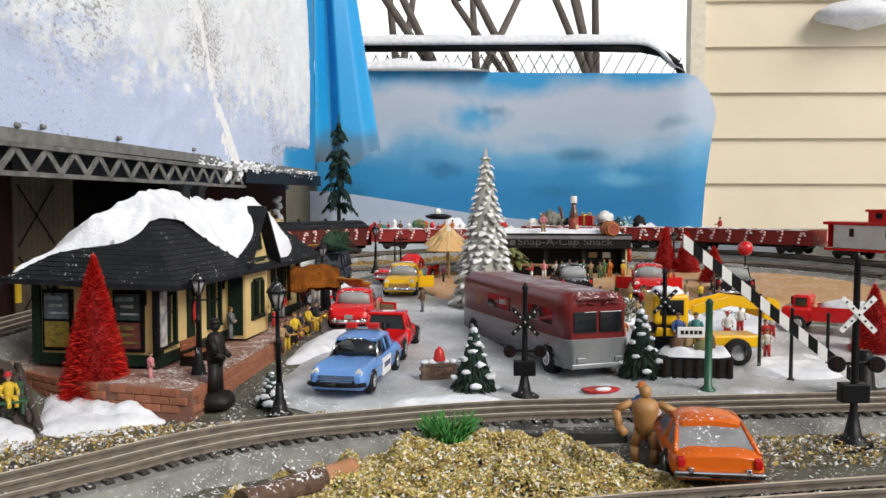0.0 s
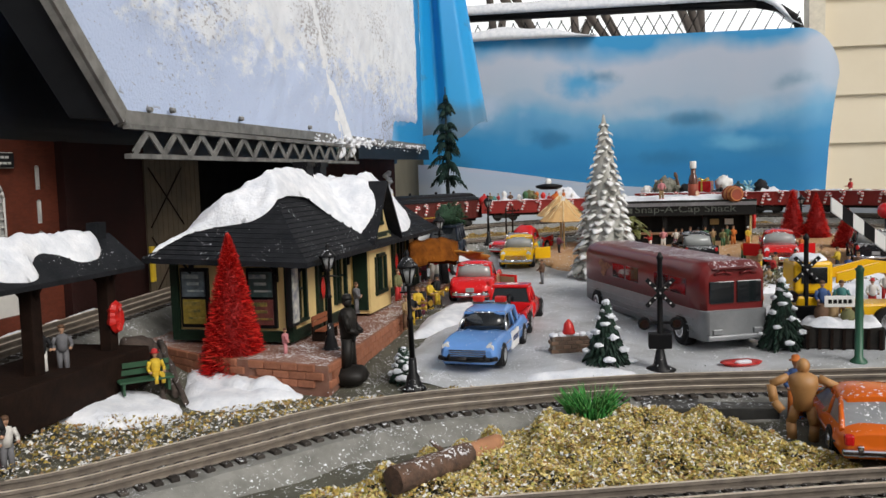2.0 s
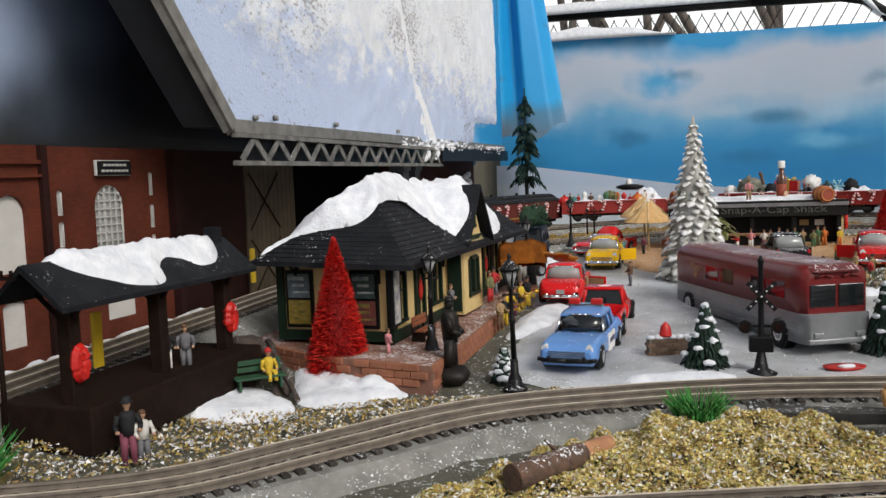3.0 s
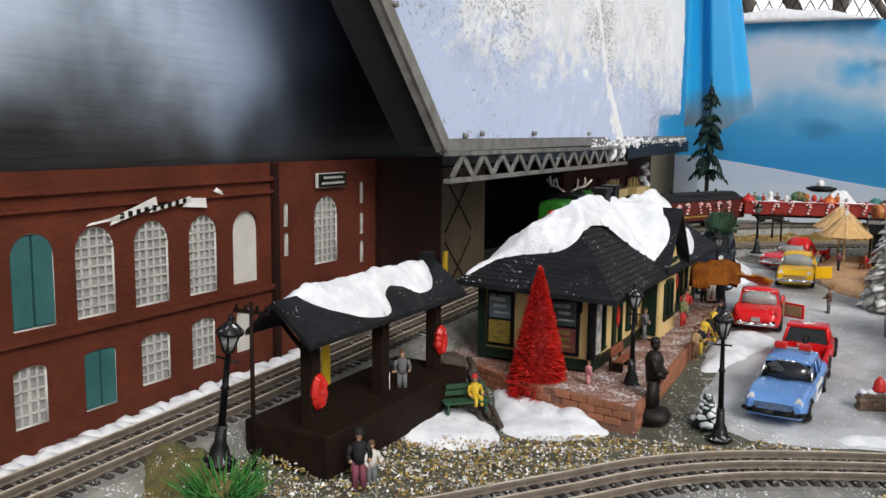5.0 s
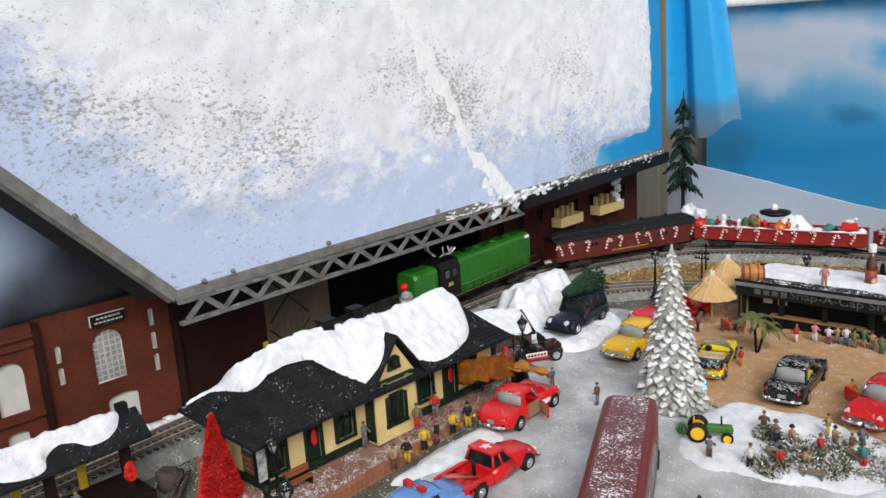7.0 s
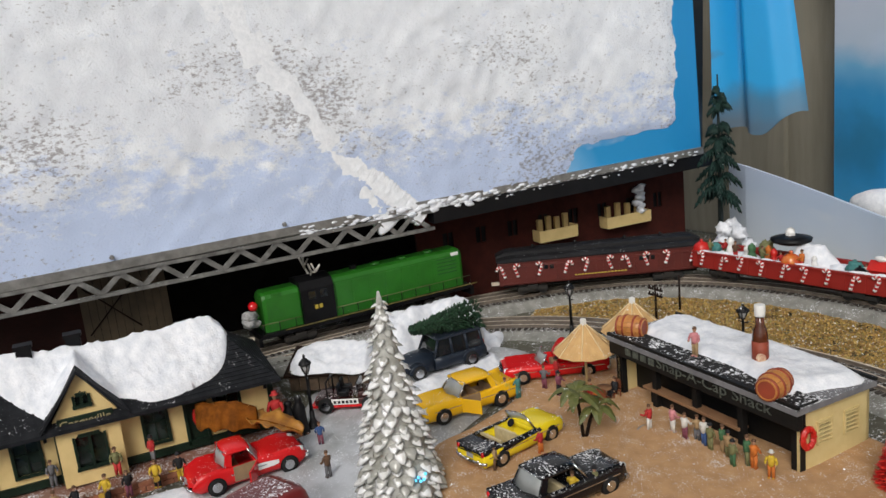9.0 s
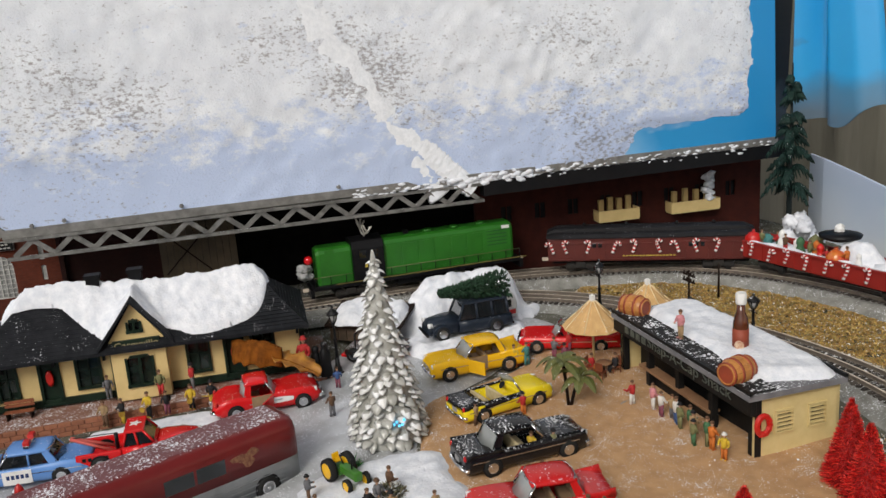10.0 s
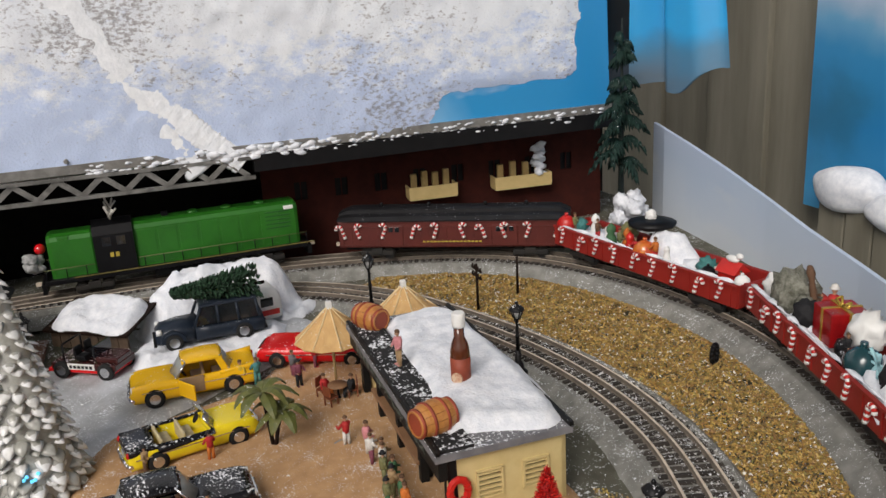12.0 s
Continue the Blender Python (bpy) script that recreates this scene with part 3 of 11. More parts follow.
# house wall with lap siding
house = thing("house_wall", "cream lap siding of the neighbouring house", "house", (0, 2.62, 0), kind="structure")
for i in range(16):
    bm = nb()
    z = -0.919 + i * 0.139
    a = [bm.verts.new(p) for p in ((0.74, 0, z), (4.2, 0, z), (4.2, 0.012, z + 0.146), (0.74, 0.012, z + 0.146), (0.74, 0.03, z), (4.2, 0.03, z), (4.2, 0.03, z + 0.146), (0.74, 0.03, z + 0.146))]
    for q in ((0, 1, 2, 3), (5, 4, 7, 6), (4, 5, 1, 0), (3, 2, 6, 7), (4, 0, 3, 7), (1, 5, 6, 2)):
        bm.faces.new([a[j] for j in q])
    part("plank", bm, SIDING, house)
bm = nb()
box(bm, (0.730, 0.01, 0.1), (0.044, 0.06, 2.2))
part("corner_board", bm, mat("cream_trim", (0.74, 0.68, 0.55), rough=0.5), house)
bm = nb()
box(bm, (2.475, 0.115, 0.1), (3.45, 0.15, 2.2))
part("wall", bm, SIDING, house)
bm = nb()
for i in range(12):
    blob(bm, (1.2 + i * 0.17, -0.03, 0.70 + 0.02 * math.sin(i * 1.9)), (0.13, 0.07, 0.04), 0.35, 1.5, 2, seed=i + 80)
part("snow_cap", bm, SNOW, house)


def bare_tree(x, y, h, seed):
    rnd = random.Random(seed)
    root = thing("bare_tree", "leafless grey-brown winter tree beyond the gate", "tree", (x, y, -0.9), group="bare trees beyond the gate")
    bm, tw = nb(), nb()

    def limb(p, d, r, n):
        q = p + d
        cyl(bm if n > 1 else tw, p, q, r, r * 0.72, 6 if n > 1 else 4)
        if n:
            for _ in range(2 + (n < 3)):
                e = d * rnd.uniform(0.55, 0.8)
                e.rotate(Euler((rnd.uniform(-0.6, 0.6), rnd.uniform(-0.6, 0.6), rnd.uniform(0, 6))))
                limb(q, e, r * 0.66, n - 1)
    limb(Vector((0, 0, 0)), Vector((rnd.uniform(-0.1, 0.1), 0, h * 0.36)), h * 0.0105, 5)
    bark = mat("winter_bark", (0.13, 0.11, 0.095), (0.08, 0.068, 0.06), rough=0.9, scale=9, bump=0.5, bscale=40)
    part("trunk", bm, bark, root)
    part("twig", tw, bark, root)["kind"] = "stuff"


# emissive plane added far behind the gate to give a white sky
WINTER = mat("winter_sky_glow", (0.78, 0.80, 0.82), (0.60, 0.61, 0.61), rough=1.0, scale=1.6, bump=0, emit=0.62)
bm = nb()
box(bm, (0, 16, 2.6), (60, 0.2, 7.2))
tagged(part("backdrop", bm, WINTER), "glowing white plane standing in for the overcast winter distance", "backdrop", kind="structure")
for i, (x, y, h) in enumerate(((-0.9, 5.4, 4.4), (-0.1, 6.2, 5.2), (0.45, 5.0, 4.0), (1.0, 6.8, 5.0), (1.7, 5.6, 4.6), (-1.9, 6.6, 5.2), (0.1, 8.2, 6.0), (1.3, 8.8, 6.0), (-0.6, 7.6, 5.6))):
    bare_tree(x, y, h, i + 3)


# ---- the back wall: dark panel, tilted snowy panel, girder, curtain ----
def plane_x(y):
    return -0.350 + 0.047 * y


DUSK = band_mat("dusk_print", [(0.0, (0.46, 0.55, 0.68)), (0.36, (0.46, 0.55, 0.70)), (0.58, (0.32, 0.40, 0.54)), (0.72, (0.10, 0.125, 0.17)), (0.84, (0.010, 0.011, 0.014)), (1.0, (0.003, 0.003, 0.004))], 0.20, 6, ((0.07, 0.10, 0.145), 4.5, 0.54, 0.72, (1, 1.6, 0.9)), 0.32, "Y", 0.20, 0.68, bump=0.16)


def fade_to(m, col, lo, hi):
    """Blends a material's base colour into one colour below a height."""
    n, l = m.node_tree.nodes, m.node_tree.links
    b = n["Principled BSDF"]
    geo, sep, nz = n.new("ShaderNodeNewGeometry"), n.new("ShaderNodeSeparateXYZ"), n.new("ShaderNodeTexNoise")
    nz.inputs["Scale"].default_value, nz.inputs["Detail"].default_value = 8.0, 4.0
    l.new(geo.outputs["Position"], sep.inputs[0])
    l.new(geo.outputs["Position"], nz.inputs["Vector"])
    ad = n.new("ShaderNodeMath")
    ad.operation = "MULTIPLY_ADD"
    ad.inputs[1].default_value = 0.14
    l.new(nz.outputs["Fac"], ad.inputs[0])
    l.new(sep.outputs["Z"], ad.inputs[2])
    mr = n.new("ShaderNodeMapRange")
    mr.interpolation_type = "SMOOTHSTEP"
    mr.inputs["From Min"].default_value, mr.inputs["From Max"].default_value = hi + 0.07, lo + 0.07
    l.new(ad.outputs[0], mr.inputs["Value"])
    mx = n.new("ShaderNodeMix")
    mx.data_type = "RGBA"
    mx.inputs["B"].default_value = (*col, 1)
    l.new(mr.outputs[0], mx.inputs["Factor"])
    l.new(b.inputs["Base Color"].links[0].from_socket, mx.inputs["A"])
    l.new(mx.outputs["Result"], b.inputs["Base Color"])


# the panel's colour goes near-black towards its foot
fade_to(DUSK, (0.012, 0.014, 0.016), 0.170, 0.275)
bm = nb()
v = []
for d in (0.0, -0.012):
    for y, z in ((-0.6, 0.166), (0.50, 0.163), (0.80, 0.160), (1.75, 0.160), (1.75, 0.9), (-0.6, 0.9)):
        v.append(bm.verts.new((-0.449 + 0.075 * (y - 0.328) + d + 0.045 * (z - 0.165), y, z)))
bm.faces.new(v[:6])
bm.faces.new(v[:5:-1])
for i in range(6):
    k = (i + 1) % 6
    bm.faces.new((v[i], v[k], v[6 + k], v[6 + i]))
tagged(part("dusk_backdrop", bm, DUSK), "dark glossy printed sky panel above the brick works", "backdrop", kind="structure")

FROSTPRINT = band_mat("frosted_sky_print", [(0.0, (0.40, 0.52, 0.75)), (0.55, (0.39, 0.53, 0.77)), (0.72, (0.40, 0.57, 0.78)), (0.79, (0.16, 0.42, 0.70)), (0.84, (0.015, 0.27, 0.58)), (1.0, (0.015, 0.25, 0.56))], 0.05, 9, ((0.66, 0.68, 0.74), 5, 0.66, 0.80), 0.45, "Y", 0.45, 1.67)
PANEL = [(0.590, 0.185), (1.674, 0.190), (1.655, 0.75), (0.03, 0.75)]


def panel():
    root = thing("snowy_panel", "pale sky panel with aluminium edging, crusted with blown snow", "panel", kind="structure")
    bm = nb()
    a = [bm.verts.new((plane_x(y), y, z)) for y, z in PANEL]
    b = [bm.verts.new((plane_x(y) - (0.004 if i in (1, 2) else 0.028), y - (0.0 if i in (1, 2) else 0.022), z)) for i, (y, z) in enumerate(PANEL)]
    bm.faces.new(a)
    bm.faces.new(b[::-1])
    for i in range(4):
        k = (i + 1) % 4
        bm.faces.new((a[i], b[i], b[k], a[k])).material_index = 1
    part("sheet", bm, [FROSTPRINT, mat("dark_frame_side", (0.022, 0.025, 0.029), (0.010, 0.011, 0.013), rough=0.5, scale=5, bump=0.05)], root)
    bm = nb()
    for (y0, z0), (y1, z1), w in ((PANEL[0], PANEL[1], 0.0065), (PANEL[3], PANEL[0], 0.0075)):
        p0, p1 = Vector((plane_x(y0) + 0.002, y0, z0)), Vector((plane_x(y1) + 0.002, y1, z1))
        d = (p1 - p0).normalized()
        nrm = Vector((1, 0, 0))
        s = d.cross(nrm)
        rings = [[tuple(p + s * u * w + nrm * h) for u, h in ((-1, -0.004), (-1, 0.003), (0.6, 0.003), (0.6, 0.0), (1, -0.004))] for p in (p0, p1)]
        loft(bm, rings, smoothed=False)
    part("edge_trim", bm, ALU, root, "dull aluminium edging")
    for y, z in ((0.662, 0.196), (0.50, 0.288), (0.80, 0.197), (0.40, 0.386), (0.625, 0.194), (1.0, 0.198)):
        bm = nb()
        cyl(bm, (0, 0, 0), (0.004, 0, 0), 0.0030, 0.0022, 6)
        part("bolt", bm, ALU, root, loc=(plane_x(y) + 0.004, y, z))
    # blown snow that clings to the sheet
    bm = nb()
    step = 0.005
    grid = {}

    def cover_at(y, z):
        left = 0.590 - (z - 0.185) * 0.992
        right = 1.674 - 0.03 * (z - 0.19)
        q = Vector((y * 9, z * 9, 2.0))
        c = 0.75 * noise.noise(q) + 0.4 * noise.noise(q * 2.7) + 0.25 * noise.noise(q * 7) + 0.12 * noise.noise(q * 17)
        low = smooth(0.30, 0.20, z)
        c = max(0.03, c + 0.75 - 1.15 * low * smooth(0.95, 0.62, y) - 0.9 * smooth(left + 0.12, left, y))
        c -= 1.5 * smooth(right - 0.070, right - 0.025, y)
        return c - 1.7 * smooth(0.252, 0.218, z) * smooth(1.37, 1.47, y)
    for i in range(340):
        for j in range(114):
            y, z = 0.02 + i * step, 0.188 + j * step
            left = 0.590 - (z - 0.185) * 0.992
            right = 1.674 - 0.03 * (z - 0.19)
            if y < left + 0.010 - step or y > right - 0.004:
                continue
            y = max(y, left + 0.010)
            c = cover_at(y, z)
            if c < -0.35:
                continue
            h = 0.0
            if c < 0:
                gy, gz = (cover_at(y + 0.001, z) - c) / 0.001, (cover_at(y, z + 0.001) - c) / 0.001
                k = gy * gy + gz * gz + 1e-6
                my, mz = -gy * c / k, -gz * c / k
                m = math.hypot(my, mz)
                if m > 1.6 * step:
                    continue
                y, z = y + my, max(0.188, z + mz)
            else:
                q = Vector((y * 9, z * 9, 2.0))
                h = 0.0030 * smooth(0.0, 0.9, c) + 0.0016 * smooth(0.1, 0.8, c) * (noise.noise(q * 5) + 0.7 * noise.noise(q * 14))
                for ya, za, yb, zb, w, am in ((0.86, 0.53, 1.13, 0.182, 0.020, 0.003), (1.18, 0.52, 1.36, 0.22, 0.030, 0.0045), (1.15, 0.36, 1.30, 0.19, 0.03, 0.002)):
                    t = min(1, max(0, ((y - ya) * (yb - ya) + (z - za) * (zb - za)) / ((yb - ya) ** 2 + (zb - za) ** 2)))
                    dd = math.hypot(y - ya - t * (yb - ya), z - za - t * (zb - za))
                    h += am * math.exp(-(dd / w) ** 2) * (0.8 + 0.4 * noise.noise(q * 9))
            grid[i, j] = bm.verts.new((plane_x(y) + 0.0006 + max(0.0, h), y, z))
    for (i, j) in list(grid):
        qd = [grid.get((i + a, j + b)) for a, b in ((0, 0), (1, 0), (1, 1), (0, 1))]
        if all(qd):
            bm.faces.new(qd).smooth = True
    crust = mat("blown_snow", (0.79, 0.825, 0.87), (0.68, 0.715, 0.77), rough=0.9, scale=30, bump=1.0, bscale=330)
    # worn patches where the painted board shows as dark flecks between the grains
    n, l = crust.node_tree.nodes, crust.node_tree.links
    b = n["Principled BSDF"]
    geo, fl, pa = n.new("ShaderNodeNewGeometry"), n.new("ShaderNodeTexNoise"), n.new("ShaderNodeTexNoise")
    sc = n.new("ShaderNodeVectorMath")
    sc.operation = "MULTIPLY"
    sc.inputs[1].default_value = (1, 0.55, 1)
    l.new(geo.outputs["Position"], sc.inputs[0])
    fl.inputs["Scale"].default_value, fl.inputs["Detail"].default_value, fl.inputs["Roughness"].default_value = 250.0, 4.0, 0.75
    pa.inputs["Scale"].default_value, pa.inputs["Detail"].default_value = 7.0, 3.0
    l.new(sc.outputs[0], fl.inputs["Vector"])
    l.new(sc.outputs[0], pa.inputs["Vector"])
    pm = n.new("ShaderNodeMapRange")
    pm.inputs["From Min"].default_value, pm.inputs["From Max"].default_value = 0.40, 0.68
    pm.inputs["To Min"].default_value, pm.inputs["To Max"].default_value = 0.06, 0.245
    l.new(pa.outputs["Fac"], pm.inputs["Value"])
    zs, zf, pz = n.new("ShaderNodeSeparateXYZ"), n.new("ShaderNodeMapRange"), n.new("ShaderNodeMath")
    l.new(geo.outputs["Position"], zs.inputs[0])
    zf.inputs["From Min"].default_value, zf.inputs["From Max"].default_value = 0.60, 0.38
    l.new(zs.outputs["Z"], zf.inputs["Value"])
    pz.operation = "MULTIPLY"
    l.new(pm.outputs[0], pz.inputs[0])
    l.new(zf.outputs[0], pz.inputs[1])
    ad = n.new("ShaderNodeMath")
    l.new(fl.outputs["Fac"], ad.inputs[0])
    l.new(pz.outputs[0], ad.inputs[1])
    sep = n.new("ShaderNodeSeparateXYZ")
    l.new(geo.outputs["Position"], sep.inputs[0])
    zr = n.new("ShaderNodeMapRange")
    zr.inputs["From Min"].default_value, zr.inputs["From Max"].default_value = 0.345, 0.205
    zr.inputs["To Max"].default_value = 0.38
    l.new(sep.outputs["Z"], zr.inputs["Value"])
    bn = n.new("ShaderNodeTexNoise")
    bn.inputs["Scale"].default_value, bn.inputs["Detail"].default_value, bn.inputs["Roughness"].default_value = 45.0, 7.0, 0.75
    l.new(sc.outputs[0], bn.inputs["Vector"])
    ba = n.new("ShaderNodeMath")
    dt, lr, mxm = n.new("ShaderNodeVectorMath"), n.new("ShaderNodeMapRange"), n.new("ShaderNodeMath")
    dt.operation = "DOT_PRODUCT"
    dt.inputs[1].default_value = (0, 1, 0.992)
    l.new(geo.outputs["Position"], dt.inputs[0])
    lr.inputs["From Min"].default_value, lr.inputs["From Max"].default_value, lr.inputs["To Max"].default_value = 0.98, 0.82, 0.42
    l.new(dt.outputs["Value"], lr.inputs["Value"])
    mxm.operation = "MAXIMUM"
    l.new(zr.outputs[0], mxm.inputs[0])
    l.new(lr.outputs[0], mxm.inputs[1])
    l.new(bn.outputs["Fac"], ba.inputs[0])
    l.new(mxm.outputs[0], ba.inputs[1])
    bf = n.new("ShaderNodeMapRange")
    bf.inputs["From Min"].default_value, bf.inputs["From Max"].default_value = 0.60, 0.76
    bf.inputs["To Max"].default_value = 0.85
    l.new(ba.outputs[0], bf.inputs["Value"])
    thin = n.new("ShaderNodeMix")
    thin.data_type = "RGBA"
    thin.inputs["B"].default_value = (0.44, 0.54, 0.76, 1)
    l.new(bf.outputs[0], thin.inputs["Factor"])
    l.new(b.inputs["Base Color"].links[0].from_socket, thin.inputs["A"])
    l.new(thin.outputs["Result"], b.inputs["Base Color"])
    fm = n.new("ShaderNodeMapRange")
    fm.inputs["From Min"].default_value, fm.inputs["From Max"].default_value = 0.69, 0.80
    fm.inputs["To Max"].default_value = 0.75
    l.new(ad.outputs[0], fm.inputs["Value"])
    mx = n.new("ShaderNodeMix")
    mx.data_type = "RGBA"
    mx.inputs["B"].default_value = (0.22, 0.20, 0.20, 1)
    l.new(fm.outputs[0], mx.inputs["Factor"])
    l.new(b.inputs["Base Color"].links[0].from_socket, mx.inputs["A"])
    l.new(mx.outputs["Result"], b.inputs["Base Color"])
    part("snow_crust", bm, crust, root, "crust of wind-blown snow", recalc=False)
    # trails of loose snow that slid down the crust
    for k, (ya, za, yb, zb, w0, w1, hh) in enumerate(((0.91, 0.55, 1.140, 0.168, 0.036, 0.015, 0.0036), (1.075, 0.275, 1.187, 0.172, 0.020, 0.012, 0.0036))):
        dl = math.hypot(yb - ya, zb - za)
        py, pz = (za - zb) / dl, (yb - ya) / dl
        bm = nb()
        rings = []
        for i in range(150):
            u = i / 149
            y, z = ya + (yb - ya) * u, za + (zb - za) * u
            w = (w0 + (w1 - w0) * u) * (1 + (0.5 - 0.3 * k) * noise.noise(Vector((u * 14, k, 0))) + 0.15 * noise.noise(Vector((u * 60, k, 3)))) * (0.15 + smooth(0, 0.3, u))
            ring = []
            for q in range(15):
                t = q / 7 - 1
                wob = (0.22 - 0.15 * k) * noise.noise(Vector((u * 30, t * 1.2, k + 5)))
                h = hh * (1 - t * t) ** 1.6 * (1 + 0.35 * noise.noise(Vector((u * 22, t * 1.5, k))) + 0.22 * noise.noise(Vector((u * 90, t * 5, k)))) * (0.35 + 0.65 * u)
                ring.append((plane_x(y) + 0.0026 + 0.0008 * k + h if abs(t) < 0.99 else plane_x(y) - 0.001, y + w * t * (1 + wob) * py, z + w * t * (1 + wob) * pz))
            rings.append(ring)
        loft(bm, rings)
        part("snow_trail", bm, mat("loose_white_snow", (0.84, 0.865, 0.90), (0.74, 0.77, 0.81), rough=0.95, scale=160, bump=0.6, bscale=300), root, "trail of loose white snow")
    # lumps of snow along the lower edge
    bm = nb()
    rnd = random.Random(4)
    for i in range(430):
        y = rnd.uniform(1.02, 1.66)
        k = rnd.uniform(0.5, 1.0) * (0.55 + 0.9 * abs(noise.noise(Vector((y * 14, 3, 0)))) + 0.8 * math.exp(-((y - 1.20) / 0.11) ** 2))
        blob(bm, (plane_x(y) + rnd.uniform(0.001, 0.006), y, 0.186 + rnd.uniform(-0.008, 0.006)), (0.003 * k, 0.0075 * k, 0.0032 * k), 0.6, 2.6, 1, seed=i)
    part("snow_fringe", bm, SNOW, root, "lumps of snow along the lower edge")


panel()

# lattice girder under the panel
GIRDGREY = mat("dirty_girder_grey", (0.20, 0.197, 0.185), (0.085, 0.083, 0.078), rough=0.65, scale=70, bump=0.2, snow=0.2)
gird = thing("lattice_girder", "grey lattice girder hung under the snowy panel", "girder")
bm = nb()
for z in (0.179, 0.156):
    for y0, y1 in ((0.592, 1.20),):
        p0, p1 = Vector((plane_x(y0) + 0.004, y0, z)), Vector((plane_x(y1) + 0.004, y1, z))
        c = (p0 + p1) / 2
        box(bm, c, (0.006, (p1 - p0).length, 0.004), -math.atan2(p1.x - p0.x, p1.y - p0.y))
part("chord", bm, GIRDGREY, gird)
for i in range(26):
    bm = nb()
    y0 = 0.60 + i * 0.0228
    up = i % 2 == 0
    p0 = Vector((plane_x(y0) + 0.004, y0, 0.158 if up else 0.177))
    p1 = Vector((plane_x(y0) + 0.005, y0 + 0.0228, 0.177 if up else 0.158))
    d = (p1 - p0).normalized()
    w = Vector((0, d.z, -d.y)) * 0.0031
    loft(bm, [[tuple(p + w + Vector((0.0012, 0, 0))), tuple(p - w + Vector((0.0012, 0, 0))), tuple(p - w), tuple(p + w)] for p in (p0, p1)], smoothed=False)
    part("lattice_bar", bm, GIRDGREY, gird)
bm = nb()
p0, p1 = Vector((plane_x(1.20) + 0.001, 1.20, 0.174)), Vector((plane_x(1.69) + 0.001, 1.69, 0.178))
loft(bm, [[(p.x + u, p.y, p.z + h) for u, h in ((-0.01, -0.012), (0.006, -0.012), (0.006, 0.008), (-0.01, 0.008))] for p in (p0, p1)], smoothed=False)
part("beam", bm, BLACKSNOW, gird, "black ledge crusted with snow")

# blue curtain of backdrop sheet at the panel's end
CURTAIN = band_mat("blue_sheet", [(0.0, (0.10, 0.15, 0.20)), (0.10, (0.06, 0.20, 0.34)), (0.17, (0.015, 0.30, 0.62)), (0.6, (0.012, 0.29, 0.64)), (1.0, (0.015, 0.31, 0.66))], 0.08, 14, ((0.10, 0.11, 0.12), 11, 0.62, 0.76, (1, 1, 1.2)), 0.35, "Z", 0.225, 0.6)
bm = nb()
nx, nz = 30, 14
for d in (0.0, 0.003):
    vs = []
    for i in range(nx + 1):
        u = i / nx
        x = -0.278 + 0.129 * u
        row = []
        for k in range(nz + 1):
            w = k / nz
            z0 = 0.214 + 0.026 * smooth(0.55, 1.0, u) + 0.005 * math.sin(9 * u)
            z = z0 + (0.72 - z0) * w
            xx = x - 0.075 * u * w * 1.0
            y = 1.708 + 0.035 * smooth(0.0, 0.22, u) - 0.028 * smooth(0.2, 0.45, u) + 0.03 * u + 0.02 * smooth(0.75, 1, u)
            row.append(bm.verts.new((xx, y + d, z)))
        vs.append(row)
    for i in range(nx):
        for k in range(nz):
            q = (vs[i][k], vs[i + 1][k], vs[i + 1][k + 1], vs[i][k + 1])
            bm.faces.new(q if d == 0 else q[::-1]).smooth = True
tagged(part("blue_curtain", bm, CURTAIN, recalc=False), "bent end of a blue sky sheet, stained at its tip", "backdrop", kind="structure")

# added board closes the dark space behind the tracks; near-black colour stands for shade
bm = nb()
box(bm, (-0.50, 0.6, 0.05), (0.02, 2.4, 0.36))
tagged(part("wall_back", bm, mat("back_shade_board", (0.010, 0.009, 0.008), (0.006, 0.005, 0.005), spec=0.1, rough=0.9)), "added near-black board standing for the shade behind the flat building fronts", "wall", kind="structure")


# ---- brick works along the back track ----
def wall_x(y):
    return -0.443 + 0.1065 * (y - 0.328)


WALL_TURN = -math.atan(0.1065)


def arch(w, h, rise, n=9):
    """Outline of an opening, from its lower middle: width w, height h, arched by rise."""
    pts = [(-w / 2, 0), (w / 2, 0), (w / 2, h - rise)]
    for i in range(1, n):
        t = math.pi * i / n
        pts.append((w / 2 * math.cos(t), h - rise + rise * math.sin(t)))
    return pts + [(-w / 2, h - rise)]


def holed_wall(bm, outer, holes, depth):
    """A wall in the local y-z plane facing +x, with holes through it."""
    edges = []
    for loop in [outer] + holes:
        vs = [bm.verts.new((0, y, z)) for y, z in loop]
        edges += [bm.edges.new((vs[i], vs[(i + 1) % len(vs)])) for i in range(len(vs))]
    res = bmesh.ops.triangle_fill(bm, edges=edges, use_beauty=True)
    faces = [f for f in res["geom"] if isinstance(f, bmesh.types.BMFace)]
    ext = bmesh.ops.extrude_face_region(bm, geom=faces)
    bmesh.ops.translate(bm, vec=(-depth, 0, 0), verts=[v for v in ext["geom"] if isinstance(v, bmesh.types.BMVert)])


